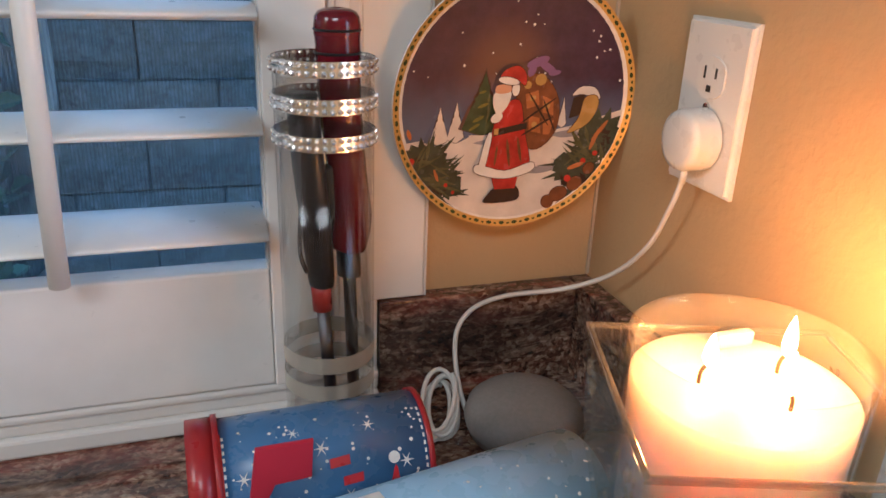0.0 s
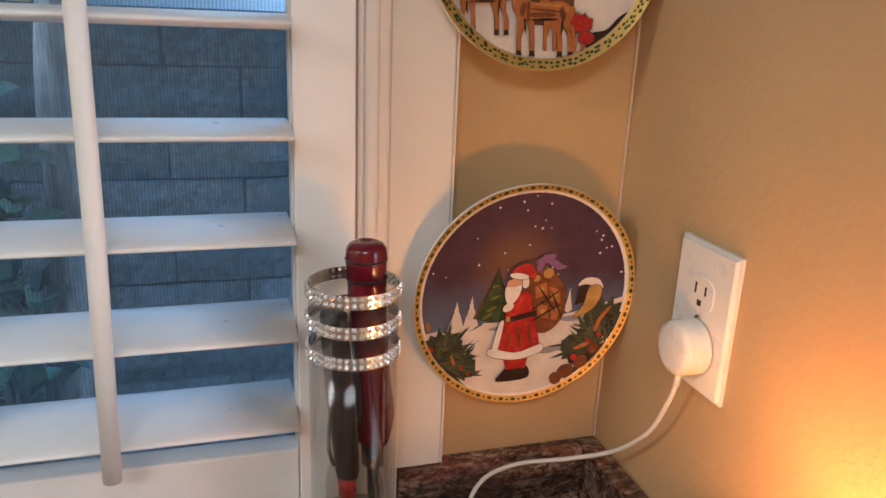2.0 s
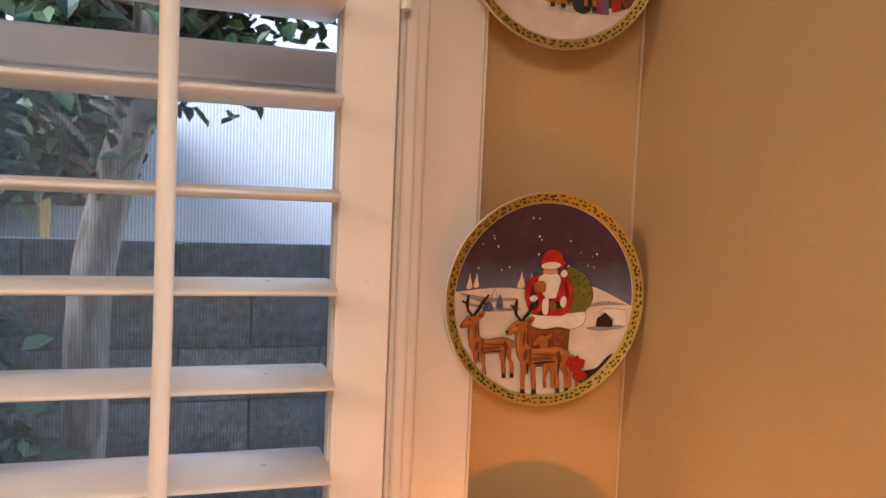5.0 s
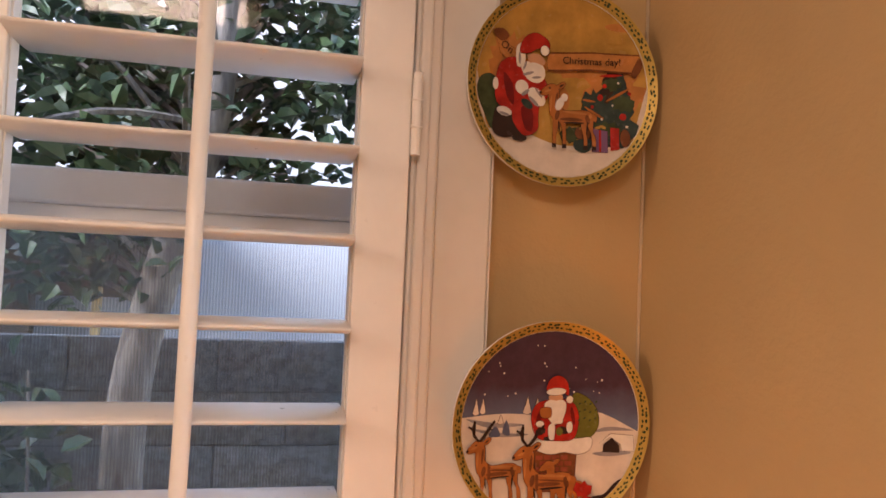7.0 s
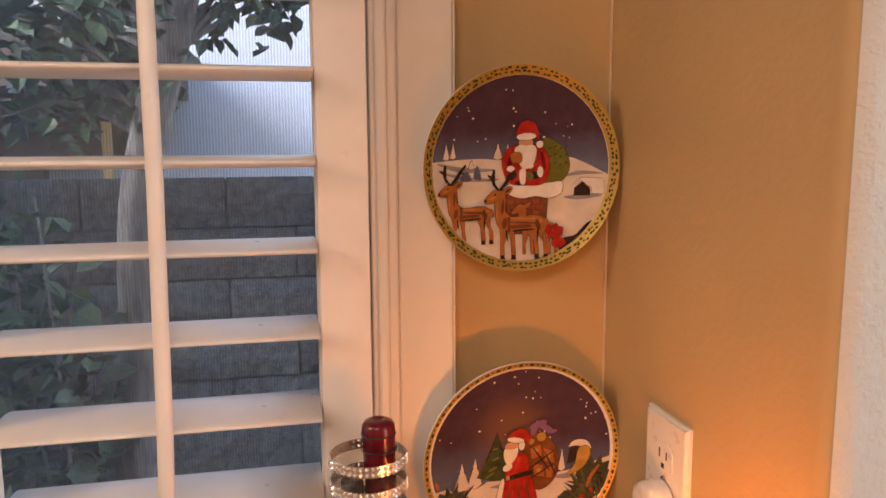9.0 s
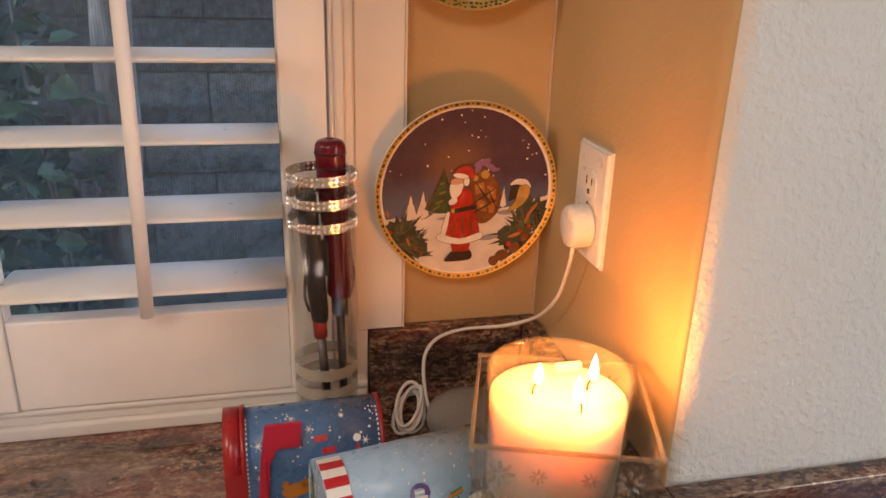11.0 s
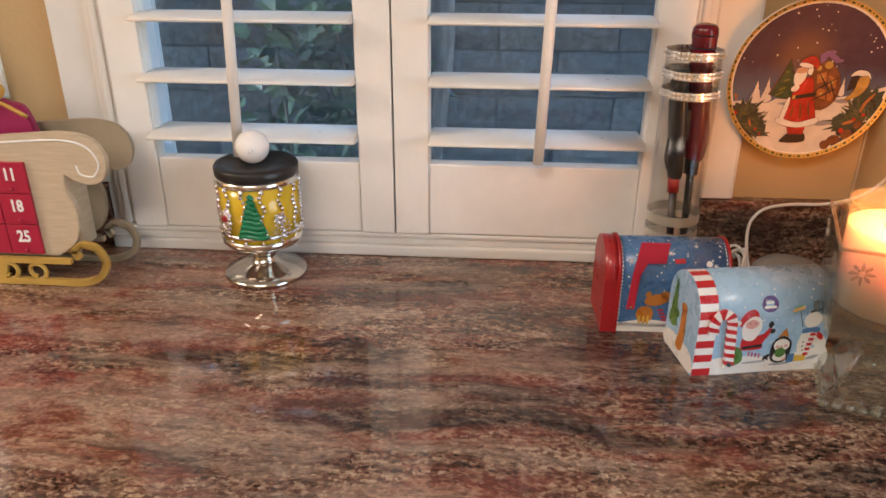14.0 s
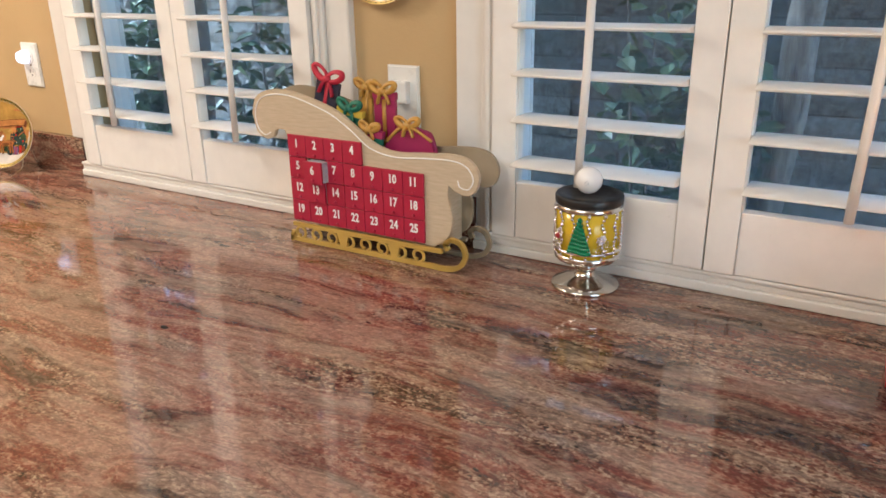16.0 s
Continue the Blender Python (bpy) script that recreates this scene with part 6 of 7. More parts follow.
tin_print(tin, "figure_robe_print", "print_red", [soft((0.037, 0.036), (0.040, 0.047), (0.058, 0.047), (0.066, 0.055), (0.069, 0.050), (0.061, 0.037), (0.060, 0.030), (0.040, 0.029)), soft((0.031, 0.063), (0.037, 0.074), (0.047, 0.077), (0.052, 0.069), (0.043, 0.066), (0.035, 0.058))], 3, 0.013)
tin_print(tin, "figure_beard_print", "print_white", [soft((0.036, 0.060), (0.044, 0.069), (0.054, 0.067), (0.057, 0.054), (0.050, 0.041), (0.040, 0.042), (0.036, 0.050)), ell(0.0305, 0.0625, 0.0032)], 4, 0.013)
tin_print(tin, "figure_face_print", "print_pink", [soft((0.039, 0.062), (0.046, 0.066), (0.053, 0.062), (0.051, 0.057), (0.046, 0.055), (0.040, 0.057))], 5, 0.013)
tin_print(tin, "figure_eyes_print", "print_black", [ell(0.0435, 0.0615, 0.0007), ell(0.0490, 0.0615, 0.0007)], 6, 0.013)
tin_print(tin, "figure_belt_print", "print_black", [[(0.039, 0.0335), (0.061, 0.036), (0.061, 0.0325), (0.039, 0.030)], ell(0.067, 0.059, 0.003, 0.004), ell(0.070, 0.051, 0.003), ell(0.068, 0.019, 0.005, 0.002, 40)], 4, 0.013)
tin_print(tin, "figure_legs_print", "print_red", [[(0.047 + 0.004 * k, 0.027 - 0.001 * k), (0.0485 + 0.004 * k, 0.027 - 0.001 * k), (0.0485 + 0.004 * k, 0.0215 - 0.001 * k), (0.047 + 0.004 * k, 0.0215 - 0.001 * k)] for k in range(4)], 4, 0.013)
tin_print(tin, "sack_print", "print_green", [soft((0.027, 0.013), (0.028, 0.026), (0.033, 0.034), (0.040, 0.027), (0.041, 0.016), (0.034, 0.011)), ell(0.083, 0.024, 0.006)], 5, 0.013)
tin_print(tin, "shadow_print", "print_grey", [ell(0.055, 0.0135, 0.014, 0.0016, 3), ell(0.084, 0.0095, 0.012, 0.0016, 3), ell(0.121, 0.0155, 0.008, 0.0022, 15)], 2, 0.013)
tin_print(tin, "penguin_coat_print", "print_black", [soft((0.073, 0.016), (0.073, 0.036), (0.083, 0.044), (0.094, 0.036), (0.093, 0.016), (0.083, 0.011)), ell(0.068, 0.018, 0.004, 0.0014, -40)], 3, 0.013)
tin_print(tin, "penguin_front_print", "print_white", [ell(0.0835, 0.033, 0.0088, 0.0075), ell(0.083, 0.019, 0.0075, 0.006)], 4, 0.013)
tin_print(tin, "penguin_cheeks_print", "print_pink", [ell(0.079, 0.031, 0.002), ell(0.088, 0.032, 0.002), ell(0.089, 0.015, 0.003, 0.0015, 40)], 5, 0.013)
tin_print(tin, "penguin_hat_print", "print_orange", [soft((0.078, 0.043), (0.083, 0.045), (0.089, 0.043), (0.086, 0.051), (0.085, 0.0535)), ell(0.0835, 0.031, 0.0015, 0.001)], 5, 0.013)
tin_print(tin, "snowman_print", "print_white", [ell(0.113, 0.062, 0.010, 0.0095, 10), ell(0.110, 0.036, 0.009, 0.018, -8), ell(0.124, 0.036, 0.007, 0.012, 40)], 3, 0.013)
tin_print(tin, "snowman_hat_print", "print_black", [[(0.108, 0.070), (0.121, 0.073), (0.121, 0.0755), (0.118, 0.0750), (0.117, 0.084), (0.1105, 0.083), (0.111, 0.0735), (0.108, 0.0725)], ell(0.107, 0.035, 0.001), ell(0.107, 0.030, 0.001), ell(0.108, 0.025, 0.001)], 4, 0.013)
tin_print(tin, "scarf_print", "print_blue", [soft((0.104, 0.051), (0.113, 0.053), (0.122, 0.052), (0.122, 0.047), (0.112, 0.047), (0.104, 0.046))], 5, 0.013)
tin_print(tin, "scarf_stripes", "print_red", [[(0.113 - 0.001 * k, 0.046 - 0.006 * k), (0.119 - 0.001 * k, 0.046 - 0.006 * k), (0.119 - 0.001 * k, 0.0425 - 0.006 * k), (0.113 - 0.001 * k, 0.0425 - 0.006 * k)] for k in range(5)] + [ell(0.124, 0.042, 0.006, 0.003, -50)], 6, 0.013)
tin_print(tin, "balloon_print", "print_violet", [ell(0.0635, 0.082, 0.0092, 0.0088)], 3, 0.013)
tin_print(tin, "balloon_bars", "print_white", [[(0.059, 0.0845), (0.067, 0.0845), (0.067, 0.0825), (0.059, 0.0825)], [(0.057, 0.080), (0.070, 0.080), (0.070, 0.0775), (0.057, 0.0775)]], 4, 0.013)
tin_print(tin, "sign_print", "print_green", [[(0.090, 0.071), (0.101, 0.074), (0.101, 0.080), (0.090, 0.077)]], 3, 0.013)
tin_print(tin, "sign_band", "print_orange", [[(0.088, 0.0745), (0.102, 0.078), (0.102, 0.0755), (0.088, 0.072)]], 4, 0.013)
tin_print(tin, "sign_stick", "print_black", [[(0.0965, 0.072), (0.0975, 0.072), (0.1035, 0.054), (0.1025, 0.054)]], 3, 0.013)
tin_print(tin, "gift_print", "print_blue", [[(0.092, 0.010), (0.100, 0.011), (0.100, 0.022), (0.092, 0.021)]], 3, 0.013)
tin_print(tin, "gift_band_print", "print_yellow", [[(0.1005, 0.011), (0.113, 0.012), (0.113, 0.020), (0.1005, 0.019)]], 3, 0.013)
# end face of the tin: a snowy scene with an orange animal
bm = bmesh.new()
end = [soft((0.004, 0.001), (0.004, 0.02), (0.03, 0.026), (0.071, 0.02), (0.071, 0.001))]
for s in end:
    bm.faces.new([bm.verts.new((-0.0004, p[0], max(0.0008, p[1]))) for p in s])
part("end_snow_print", bm, "print_white", tin)
bm = bmesh.new()
for s in (soft((0.030, 0.014), (0.026, 0.04), (0.030, 0.062), (0.038, 0.060), (0.040, 0.034), (0.044, 0.014)), ell(0.034, 0.064, 0.007, 0.006)):
    bm.faces.new([bm.verts.new((-0.0006, p[0], p[1])) for p in s])
part("end_animal_print", bm, "print_orange", tin)
bm = bmesh.new()
for s in (fir(0.058, 0.03, 0.05, 0.011), ell(0.05, 0.05, 0.006, 0.005)):
    bm.faces.new([bm.verts.new((-0.0006, p[0], p[1])) for p in s])
part("end_tree_print", bm, "print_green", tin)
cane = spline([(0.0165, 0.052), (0.0160, 0.064), (0.0205, 0.0730), (0.0280, 0.0750), (0.0345, 0.0680), (0.0360, 0.051), (0.0390, 0.010)], False, 8)
dense = [Vector(p[:2]) for p in cane]
cane = [dense[0]]
for p, q in zip(dense, dense[1:]):
    while (q - cane[-1]).length > 0.0016:
        cane.append(cane[-1] + (q - cane[-1]).normalized() * 0.0016)


def ribbon(bm, span, width, y0, y1, slant=0):
    """A flat bar along part of the cane; slant shifts one side along it."""
    rows = []
    for k in span:
        sides = []
        for sign in (-1, 1):
            j = min(len(cane) - 1, max(0, k + sign * slant))
            d = (cane[min(j + 1, len(cane) - 1)] - cane[max(j - 1, 0)]).normalized()
            q = cane[j] + Vector((-d.y, d.x)) * width * sign
            sides.append(q)
        rows.append([bm.verts.new((q.x, y, q.y)) for q, y in ((sides[0], y1), (sides[0], y0), (sides[1], y0), (sides[1], y1))])
    for r0, r1 in zip(rows, rows[1:]):
        for k in range(4):
            bm.faces.new((r0[k], r0[(k + 1) % 4], r1[(k + 1) % 4], r1[k]))
    bm.faces.new(rows[0])
    bm.faces.new(rows[-1])
    bmesh.ops.recalc_face_normals(bm, faces=bm.faces)
    return bm


cane_ob = part("candy_cane", ribbon(bmesh.new(), range(len(cane)), 0.0052, -0.0042, -0.0012), "print_white", tin, "raised white candy-cane lever")
for k in range(2, len(cane) - 4, 6):
    part("cane_stripe", ribbon(bmesh.new(), range(k, k + 4), 0.0054, -0.0045, -0.0010, 1), "print_red", cane_ob, "red stripe")
bm = lathe([(0.0, 0.0066), (0.0026, 0.006), (0.003, 0.0)], 12)
bmesh.ops.transform(bm, matrix=Matrix.Translation((0.0385, 0, 0.0150)) @ Matrix.Rotation(radians(90), 4, "X"), verts=bm.verts)
part("rivet", bm, "dark_steel", tin)

# ---- advent sleigh ----
SY = 0.443
sleigh = empty("advent_sleigh", pose(-0.86, SY, Z), "wooden sleigh advent calendar with red numbered drawers", "advent calendar")
INV = pose(0.86, -SY, -Z)


def spart(name, bm, material, parent=None, label="", smooth=False):
    bmesh.ops.transform(bm, matrix=INV, verts=bm.verts)
    return part(name, bm, material, parent or sleigh, label, smooth)


def sleigh_line(dx=0.0, grow=1.0):
    top = spline([(-1.125, 1.150), (-1.112, 1.182), (-1.074, 1.198), (-1.024, 1.197), (-0.976, 1.187), (-0.924, 1.171), (-0.881, 1.146), (-0.845, 1.121), (-0.80, 1.109), (-0.732, 1.113), (-0.681, 1.116), (-0.648, 1.108), (-0.633, 1.084), (-0.640, 1.058), (-0.658, 1.049), (-0.680, 1.055)], False, 5)
    side = spline([(-0.690, 1.062), (-0.692, 1.040), (-0.684, 1.018), (-0.685, 0.990), (-0.696, 0.966), (-0.72, 0.950)], False, 4)
    left = [(-1.033, 0.950), (-1.036, 1.105)]
    curl = spline([(-1.046, 1.125), (-1.066, 1.124), (-1.074, 1.110), (-1.094, 1.104), (-1.116, 1.116)], False, 4)
    return [(p[0] + dx, p[1]) for p in [*top, *side, *left, *curl]]


spart("front_panel", slab(sleigh_line(), SY, SY + 0.008, None, 0.001), "ply", None, "pale wooden sleigh-shaped front")
spart("back_panel", slab(sleigh_line(0.004), SY + 0.062, SY + 0.070), "ply_shaded", None, "sleigh-shaped back panel in the darker shaded plywood colour")
spart("box_floor", boxes(((-1.03, SY + 0.0085, 0.951), (-0.70, SY + 0.0615, 0.957)), ((-1.03, SY + 0.0085, 0.957), (-1.024, SY + 0.0615, 1.10)), ((-0.706, SY + 0.0085, 0.957), (-0.70, SY + 0.0615, 1.07)), ((-1.024, SY + 0.0085, 1.095), (-0.85, SY + 0.0615, 1.101)), ((-0.85, SY + 0.0085, 1.072), (-0.706, SY + 0.0615, 1.078))), "ply")
trace = spline([(-1.080, 1.118), (-1.096, 1.112), (-1.112, 1.126), (-1.115, 1.155), (-1.099, 1.180), (-1.066, 1.190), (-1.024, 1.189), (-0.980, 1.179), (-0.930, 1.162), (-0.888, 1.137), (-0.850, 1.111), (-0.80, 1.100), (-0.735, 1.104), (-0.684, 1.106), (-0.655, 1.098), (-0.643, 1.078), (-0.652, 1.061), (-0.668, 1.063), (-0.672, 1.074)], False, 6)
spart("white_piping", tube([(p[0], SY - 0.0002, p[1]) for p in trace], 0.0013, 6), "print_white", None, "white painted outline")
X0, CW, RH, ZT = -1.036, 0.0428, 0.0417, 1.120
number = 0
for row, cols in enumerate((4, 7, 7, 7)):
    for col in range(cols):
        number += 1
        xa, zb = X0 + col * CW, ZT - (row + 1) * RH
        out = 0.020 if number == 6 else (0.004 if number == 13 else 0.0)
        push = 0.008 if number == 6 else 0.0
        bm = boxes(((xa + 0.0006 + push, SY - 0.0052 - out, zb + 0.0006), (xa + CW - 0.0006 + push, SY - 0.0004 - out, zb + RH - 0.0006)), bevel=0.0008)
        d = spart("drawer", bm, "drawer")
        if out:
            spart("tray", boxes(((xa + 0.002 + push, SY - 0.0004 - out, zb + 0.002), (xa + CW - 0.001 + push, SY - 0.0003, zb + RH - 0.002))), "print_grey", d, "pale drawer side")
        me = text_mesh(str(number), 0.0220, 0.0003, 0.030, 0.80)
        me.materials.append(M["print_white"])
        t = new("number", me)
        t.parent = d
        t.matrix_basis = INV @ pose(xa + CW / 2 + push, SY - 0.0056 - out, zb + RH * 0.60)
        bm = bmesh.new()
        bmesh.ops.create_icosphere(bm, subdivisions=2, radius=0.0030, matrix=pose(xa + CW / 2 + push, SY - 0.0065 - out, zb + RH * 0.16))
        spart("knob", bm, "drawer", d, "", True)
spart("open_slot", boxes(((X0 + CW + 0.0006, SY - 0.0003, ZT - 2 * RH + 0.001), (X0 + 2 * CW + 0.004, SY - 0.0001, ZT - RH - 0.001))), "slot")
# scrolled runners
for y, mat, dx in ((SY - 0.010, "gold", 0.0), (SY + 0.066, "ply_shaded", 0.006)):
    line = spline([(-1.040, 0.932), (-1.043, 0.9165), (-1.030, 0.9115), (-0.90, 0.9115), (-0.74, 0.9115), (-0.690, 0.9115), (-0.662, 0.922), (-0.650, 0.945), (-0.660, 0.968), (-0.682, 0.974), (-0.697, 0.962), (-0.692, 0.949)], False, 6)
    bm = bmesh.new()
    for a, b in zip(line, line[1:]):
        d = (b - a).normalized()
        n = Vector((-d.y, d.x))
        q = [a + n * 0.0085, b + n * 0.0085 + d * 0.0006, b - n * 0.0 + d * 0.0006, a - n * 0.0]
        slab([(p.x + dx, p.y) for p in q], y, y + 0.007, bm)
    for k in range(8):
        cx = -1.02 + 0.0385 * k
        arc = [(cx + 0.0125 * math.cos(radians(a)) * (1 - 0.0016 * max(0, a)), y + 0.0035, 0.930 + 0.0125 * math.sin(radians(a)) * (1 - 0.0016 * max(0, a))) for a in range(-80, 271, 25)]
        tube([(p[0] + dx, p[1], p[2]) for p in arc], 0.0030, 6, bm)
    box(bm, (-1.035 + dx, y, 0.9425), (-0.70 + dx, y + 0.007, 0.9495))
    for cx in (-0.915, -0.80):
        slab([(cx - 0.006 + dx, 0.918), (cx + 0.006 + dx, 0.918), (cx + 0.014 + dx, 0.944), (cx - 0.014 + dx, 0.944)], y + 0.0005, y + 0.0065, bm)
    spart("runner", bm, mat, None, "gold painted scrolled runner" if mat == "gold" else "back runner in the darker shaded plywood colour")


def bow(bm, x, y, z, s, r=0.0056):
    for sx in (-1, 1):
        tube([(x + sx * s * 0.58 * (1 - math.cos(a)), y - 0.003, z + s * (0.16 + 0.34 * math.sin(a) + 0.22 * (1 - math.cos(a)))) for a in [2 * math.pi * k / 14 for k in range(14)]], r, 6, bm, True, 0.6)
        tube(spline([(x, y - 0.002, z), (x + sx * s * 0.35, y - 0.003, z - s * 0.35), (x + sx * s * 0.55, y - 0.002, z - s * 0.95)], False, 4), r, 6, bm, False, 0.5)
    bmesh.ops.create_icosphere(bm, subdivisions=1, radius=r * 1.5, matrix=pose(x, y - 0.004, z + s * 0.1))


def gift(label, x0, x1, z0, z1, y, body, ribbon, bow_size, band=None, lean=0.0):
    """A flat wooden cut-out of a wrapped present, standing in the sleigh."""
    thing = empty("toy_gift", pose((x0 + x1) / 2, y, z0, 0, lean, 0), label, "ornament", "presents in the sleigh")
    w, h = (x1 - x0) / 2, z1 - z0
    part("parcel", boxes(((-w, 0, -0.03), (w, 0.008, h)), bevel=0.002), body, thing)
    bm = boxes(((-0.004, -0.0012, -0.03), (0.004, -0.0002, h)))
    if band:
        part("top_band", boxes(((-w - 0.001, -0.0014, h - 0.012), (w + 0.001, 0.0094, h + 0.001)), bevel=0.001), band, thing)
    bow(bm, 0, 0, h + 0.001, bow_size)
    part("ribbon", bm, ribbon, thing, "ribbon with a bow", True)
    return thing


gift("dark plaid toy present with a red bow in the sleigh", -1.003, -0.950, 1.160, 1.218, SY + 0.035, "plaid", "red_felt", 0.028, None, 14)
gift("green toy present with a yellow band in the sleigh", -0.944, -0.888, 1.120, 1.170, SY + 0.026, "gift_green", "gift_green", 0.020, "gift_yellow", 8)
gift("pink plaid toy present with a magenta bow in the sleigh", -0.872, -0.826, 1.130, 1.200, SY + 0.048, "gift_pink", "gift_gold", 0.022, "gift_pink", 0)
gift("orange toy present with a gold bow in the sleigh", -0.905, -0.880, 1.160, 1.205, SY + 0.052, "gift_gold", "gift_gold", 0.018, None, 4)
gift("green and red toy present with a gold bow in the sleigh", -0.890, -0.838, 1.100, 1.138, SY + 0.018, "gift_green", "gift_gold", 0.016, "gift_pink", 6)
g = empty("toy_gift", pose(-0.787, SY + 0.03, 1.079), "red toy sack with a gold bow in the sleigh", "ornament", "presents in the sleigh")
part("sack", slab(soft((-0.045, 0.0), (-0.047, 0.045), (-0.02, 0.068), (0.0, 0.074), (0.02, 0.066), (0.045, 0.055), (0.047, 0.0)), 0, 0.010, None, 0.002), "gift_pink", g)
bm = bmesh.new()
tube(spline([(-0.046, -0.002, 0.040), (-0.015, -0.003, 0.066), (0.01, -0.003, 0.068), (0.048, -0.002, 0.048)], False, 5), 0.003, 6, bm)
bow(bm, 0.0, 0, 0.070, 0.019)
part("ribbon", bm, "gift_gold", g, "gold ribbon with a bow", True)

# ---- silver candle holder with a golf ball on its lid ----
JX, JY = -0.464, 0.499
holder = empty("candle_holder", pose(JX, JY, Z), "silver pedestal candle holder with yellow glass and a tree", "candle holder")
part("foot", lathe([(0.0, 0.0), (0.054, 0.0), (0.0555, 0.003), (0.054, 0.006), (0.038, 0.011), (0.022, 0.018), (0.015, 0.026), (0.016, 0.030), (0.0195, 0.034), (0.0165, 0.039), (0.017, 0.044), (0.024, 0.0475), (0.0, 0.048)], 56), "steel", holder, "bright metal foot", True)
part("cup_base", lathe([(0.0, 0.0485), (0.048, 0.049), (0.0525, 0.054), (0.0530, 0.0605), (0.050, 0.062), (0.0, 0.062)], 56), "silver", holder, "", True)
part("yellow_glass", lathe([(0.0, 0.0625), (0.0495, 0.0625), (0.0505, 0.140), (0.0, 0.141)], 56), "amber", holder, "yellow candle glass", True)
part("top_ring", lathe([(0.0512, 0.134), (0.0535, 0.1355), (0.0538, 0.1415), (0.0512, 0.143)], 56), "silver", holder, "", True)
part("lower_ring", lathe([(0.0512, 0.067), (0.0530, 0.068), (0.0530, 0.071), (0.0512, 0.072)], 56), "silver", holder, "", True)
for k in range(14):
    a = radians(360 / 14 * k + 8)
    c, s = math.cos(a), math.sin(a)
    bm = bmesh.new()
    for j in range(12):
        z = 0.064 + 0.0062 * j
        w = 0.0524
        bmesh.ops.create_icosphere(bm, subdivisions=1, radius=0.0027 + 0.0006 * ((j * 7 + k * 3) % 3), matrix=pose(w * math.cos(a + 0.05 * math.sin(j * 1.3 + k)), w * math.sin(a + 0.05 * math.sin(j * 1.3 + k)), z))
    tagged(part("openwork_bar", bm, "silver", holder, "", True), kind="stuff")


def on_cup(u, z, lift):
    a = radians(-90) + u / 0.052
    return ((0.0525 + lift) * math.cos(a), (0.0525 + lift) * math.sin(a), z)


tree_bm = bmesh.new()
for k in range(9):
    f = k / 8
    w = 0.017 * (1 - f) + 0.0012
    z = 0.074 + 0.053 * f
    tube([on_cup(-w + 2 * w * j / 8 + 0.006, z + 0.0016 * math.sin(j * 0.8), 0.0015) for j in range(9)], 0.0036, 7, tree_bm)
part("tree_ornament", tree_bm, "tree_green", holder, "green enamel fir tree", True)
bm = bmesh.new()
for u, z, r in ((-0.034, 0.083, 0.010), (-0.030, 0.100, 0.008), (0.044, 0.080, 0.013), (-0.050, 0.10, 0.010), (0.040, 0.095, 0.008)):
    for j in range(26):
        a = j * 2.4
        q = r * math.sqrt(j / 26)
        bmesh.ops.create_icosphere(bm, subdivisions=1, radius=0.0017, matrix=Matrix.Translation(on_cup(u + q * math.cos(a), z + q * math.sin(a), 0.001)))
tagged(part("filigree_ornament", bm, "silver", holder, "silver beaded figures", True), kind="stuff")
bm = bmesh.new()
bmesh.ops.create_icosphere(bm, subdivisions=2, radius=0.0062, matrix=Matrix.Translation(on_cup(-0.032, 0.094, 0.001)) @ Matrix.Diagonal((1.1, 0.5, 0.8, 1)))
part("red_enamel_patch", bm, "red", holder, "", True)
part("lid", lathe([(0.0, 0.1435), (0.0525, 0.1435), (0.0535, 0.1455), (0.0538, 0.155), (0.0515, 0.1578), (0.040, 0.1570), (0.0, 0.1570)], 56), "black", holder, "black metal lid", True)

bm = bmesh.new()
bmesh.ops.create_icosphere(bm, subdivisions=5, radius=0.02135)
golf = Nodes("golf_ball_cover", (0.82, 0.81, 0.80), 0.25)
cell = golf.node("ShaderNodeTexVoronoi", Scale=330.0)
golf.link(golf.coords(), cell.inputs["Vector"])
golf.bump(cell.outputs["Distance"], 0.35, 0.0008)
ball = empty("golf_ball", pose(JX - 0.001, JY - 0.004, Z + 0.157 + 0.0213), "white golf ball resting on the black lid", "golf ball")
part("cover", bm, golf.m, ball, "", True)
bm = bmesh.new()
for k, w in enumerate((0.0055, 0.007, 0.004)):
    x = 0.0035 + 0.0022 * k - 0.002
    z0 = -w / 2
    vs = []
    for px, pz in ((x, z0), (x + 0.0009, z0), (x + 0.0009, z0 + w), (x, z0 + w)):
        vs.append(bm.verts.new((px, -math.sqrt(0.0215 ** 2 - px * px - pz * pz), pz)))
    bm.faces.new(vs)
part("print_bars", bm, "print_grey", ball)

# ---- far end of the counter ----
far = plate("display_plate", (-2.10, 0.492, Z + 0.105), 0.092, "colourful round plate standing on a wire easel", upper, -14.0, 25.0, "plate", "far end of the counter")
easel = empty("plate_easel", pose(-2.10, 0.50, Z), "thin metal wire easel under the plate", "easel")
bm = bmesh.new()
for sx in (-1, 1):
    tube(spline([(0.045 * sx + 0.02, -0.045, 0.0022), (0.044 * sx + 0.018, -0.03, 0.004), (0.035 * sx + 0.008, 0.002, 0.012), (0.03 * sx, 0.02, 0.05), (0.012 * sx, 0.035, 0.115)], False, 5), 0.0018, 7, bm)
tube(spline([(0, 0.035, 0.115), (0, 0.06, 0.05), (0, 0.072, 0.0022)], False, 5), 0.0018, 7, bm)
part("wire", bm, "steel", easel, "", True)

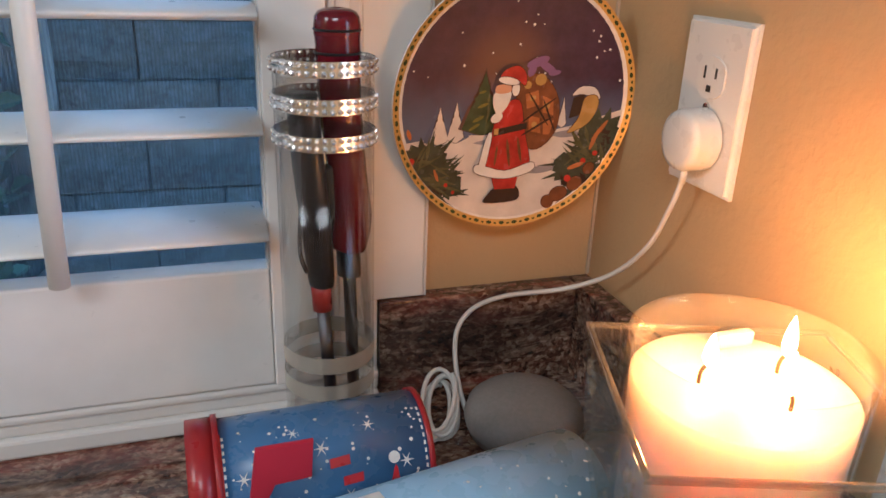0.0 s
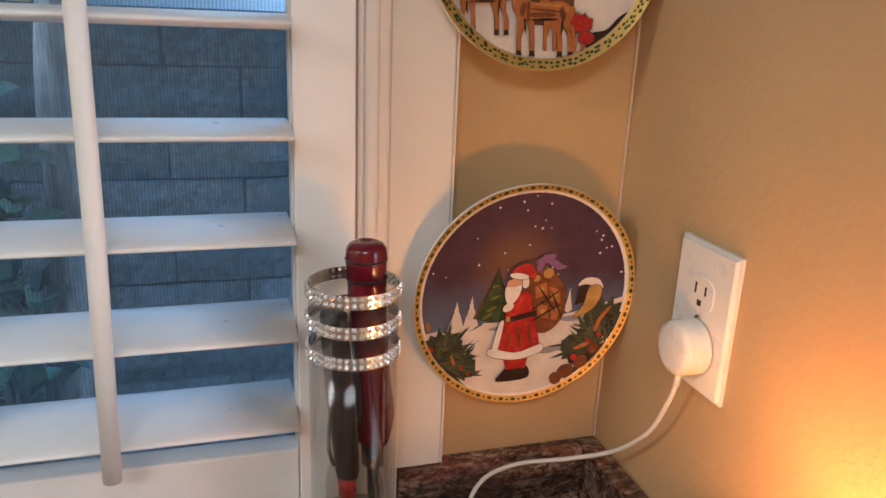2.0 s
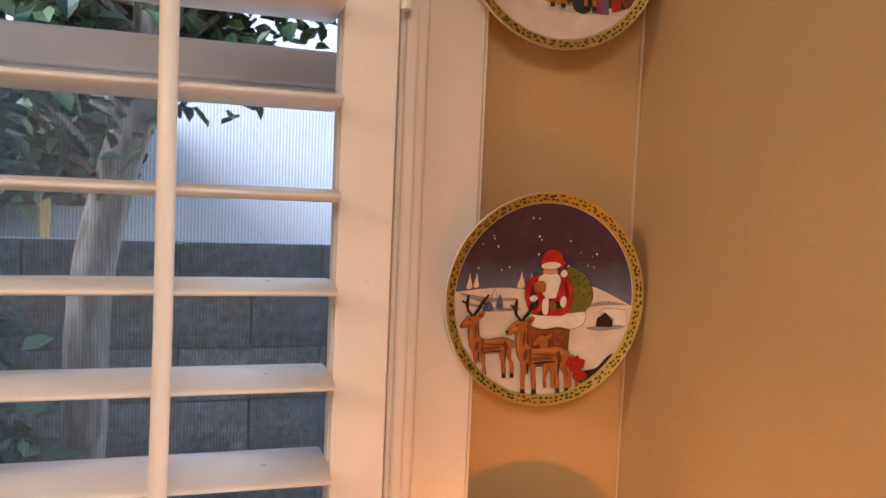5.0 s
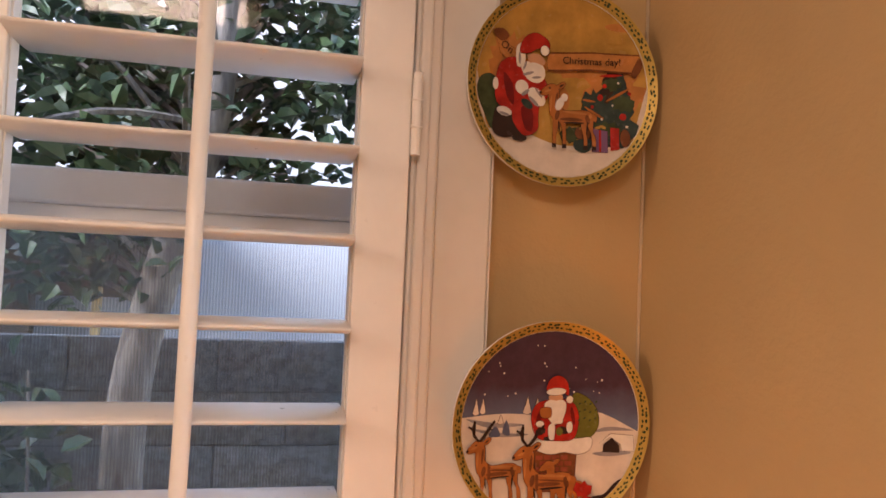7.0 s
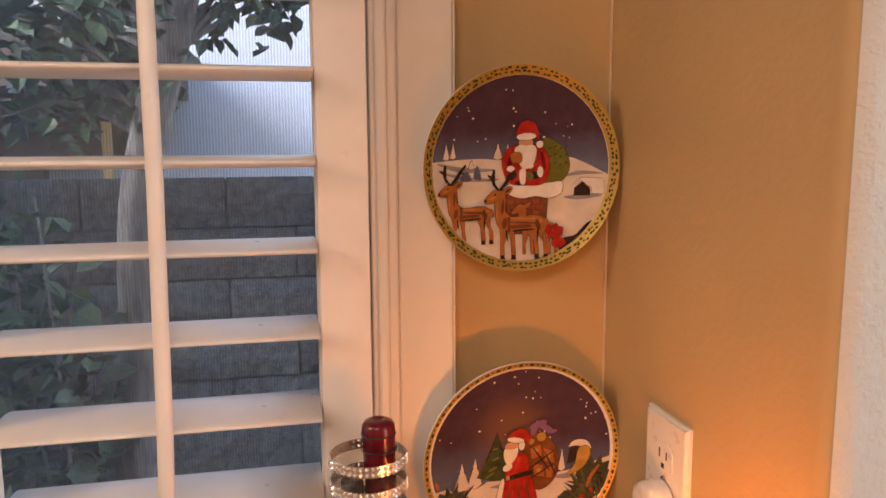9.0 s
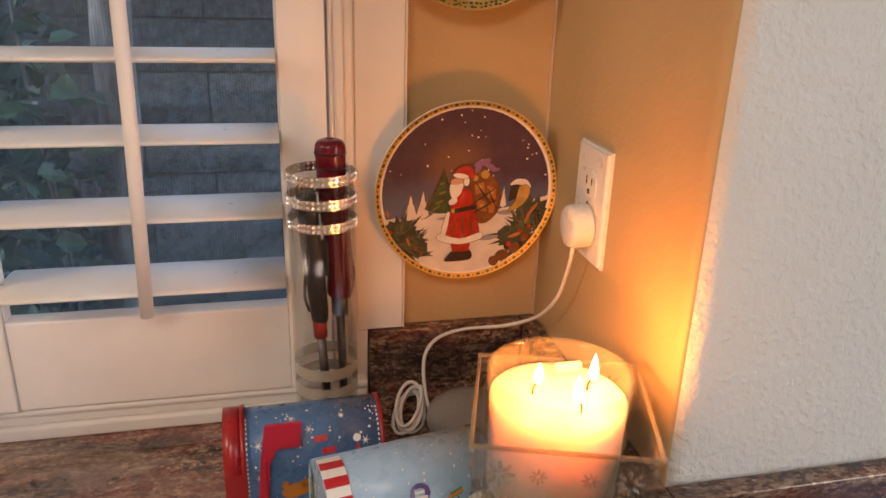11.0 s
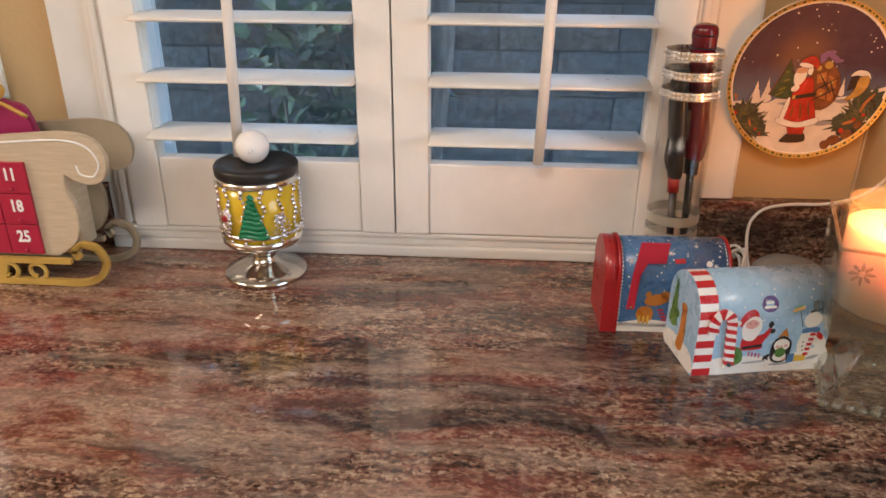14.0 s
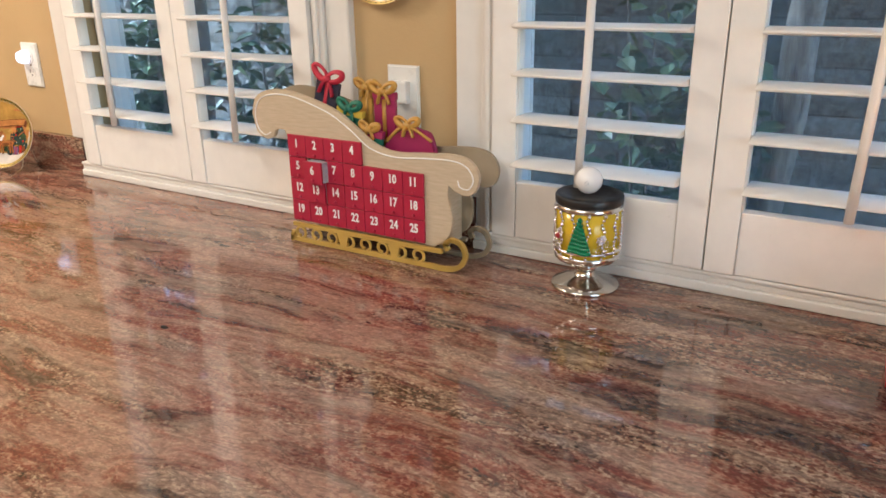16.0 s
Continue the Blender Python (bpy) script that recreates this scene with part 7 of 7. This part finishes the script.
# ---- the kitchen's ceiling lights, behind the camera ----
def ceiling_light(x, y, watts, colour):
    can = empty("ceiling_light", pose(x, y, 2.5995), "wide warm ceiling light panel", "ceiling light", "ceiling lights")
    part("frame", boxes(((-0.62, -0.32, -0.03), (-0.60, 0.32, 0)), ((0.60, -0.32, -0.03), (0.62, 0.32, 0)), ((-0.60, -0.32, -0.03), (0.60, -0.30, 0)), ((-0.60, 0.30, -0.03), (0.60, 0.32, 0)), bevel=0.002), "plastic_white", can)
    part("diffuser", boxes(((-0.6, -0.3, -0.012), (0.6, 0.3, -0.008))), "lamp_glow", can)
    area("ceiling_lamp", watts, colour, (x, y, 2.57), (x, y, 0), 1.1, 0.55)


ceiling_light(-0.7, -1.6, LAMP, (1.0, 0.88, 0.76))
ceiling_light(-2.65, -0.55, LAMP_WEST, (1.0, 0.84, 0.68))

# ---- garden wall of split-face blocks ----
wall = empty("garden_wall", pose(0, 2.2, 0), "low dark grey split-face block garden wall", "garden wall", "", "structure")
part("core", boxes(((-6, 0.02, 0), (4.5, 0.16, 1.385))), "mortar", wall)
BL, BH = 0.405, 0.1555
shapes = []
for k in range(6):
    rnd = random.Random(40 + k)
    bm = bmesh.new()
    nx, nz = 7, 4
    grid = [[bm.verts.new((-BL / 2 + 0.004 + (BL - 0.008) * i / (nx - 1), rnd.uniform(-0.002, 0.014) if i in (0, nx - 1) or j in (0, nz - 1) else -rnd.uniform(0.0, 0.020), -BH / 2 + 0.004 + (BH - 0.008) * j / (nz - 1))) for i in range(nx)] for j in range(nz)]
    for j in range(nz - 1):
        for i in range(nx - 1):
            bm.faces.new((grid[j][i], grid[j][i + 1], grid[j + 1][i + 1], grid[j + 1][i]))
    edge = [grid[0][i] for i in range(nx)] + [grid[j][-1] for j in range(1, nz)] + [grid[-1][i] for i in range(nx - 2, -1, -1)] + [grid[j][0] for j in range(nz - 2, 0, -1)]
    back = [bm.verts.new((v.co.x, 0.03, v.co.z)) for v in edge]
    for a in range(len(edge)):
        b = (a + 1) % len(edge)
        bm.faces.new((edge[b], edge[a], back[a], back[b]))
    me = bpy.data.meshes.new("block")
    bm.to_mesh(me)
    bm.free()
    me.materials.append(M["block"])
    shapes.append(me)
rnd = random.Random(77)
for row in range(9):
    z = 1.396 - BH * (row + 0.5)
    for col in range(-11, 8):
        x = -0.155 + BL * (col + (0.5 if row % 2 else 0.0)) + BL / 2
        ob = new("block", rnd.choice(shapes))
        ob.parent = wall
        ob.location = (x, rnd.uniform(-0.006, 0.004), z)
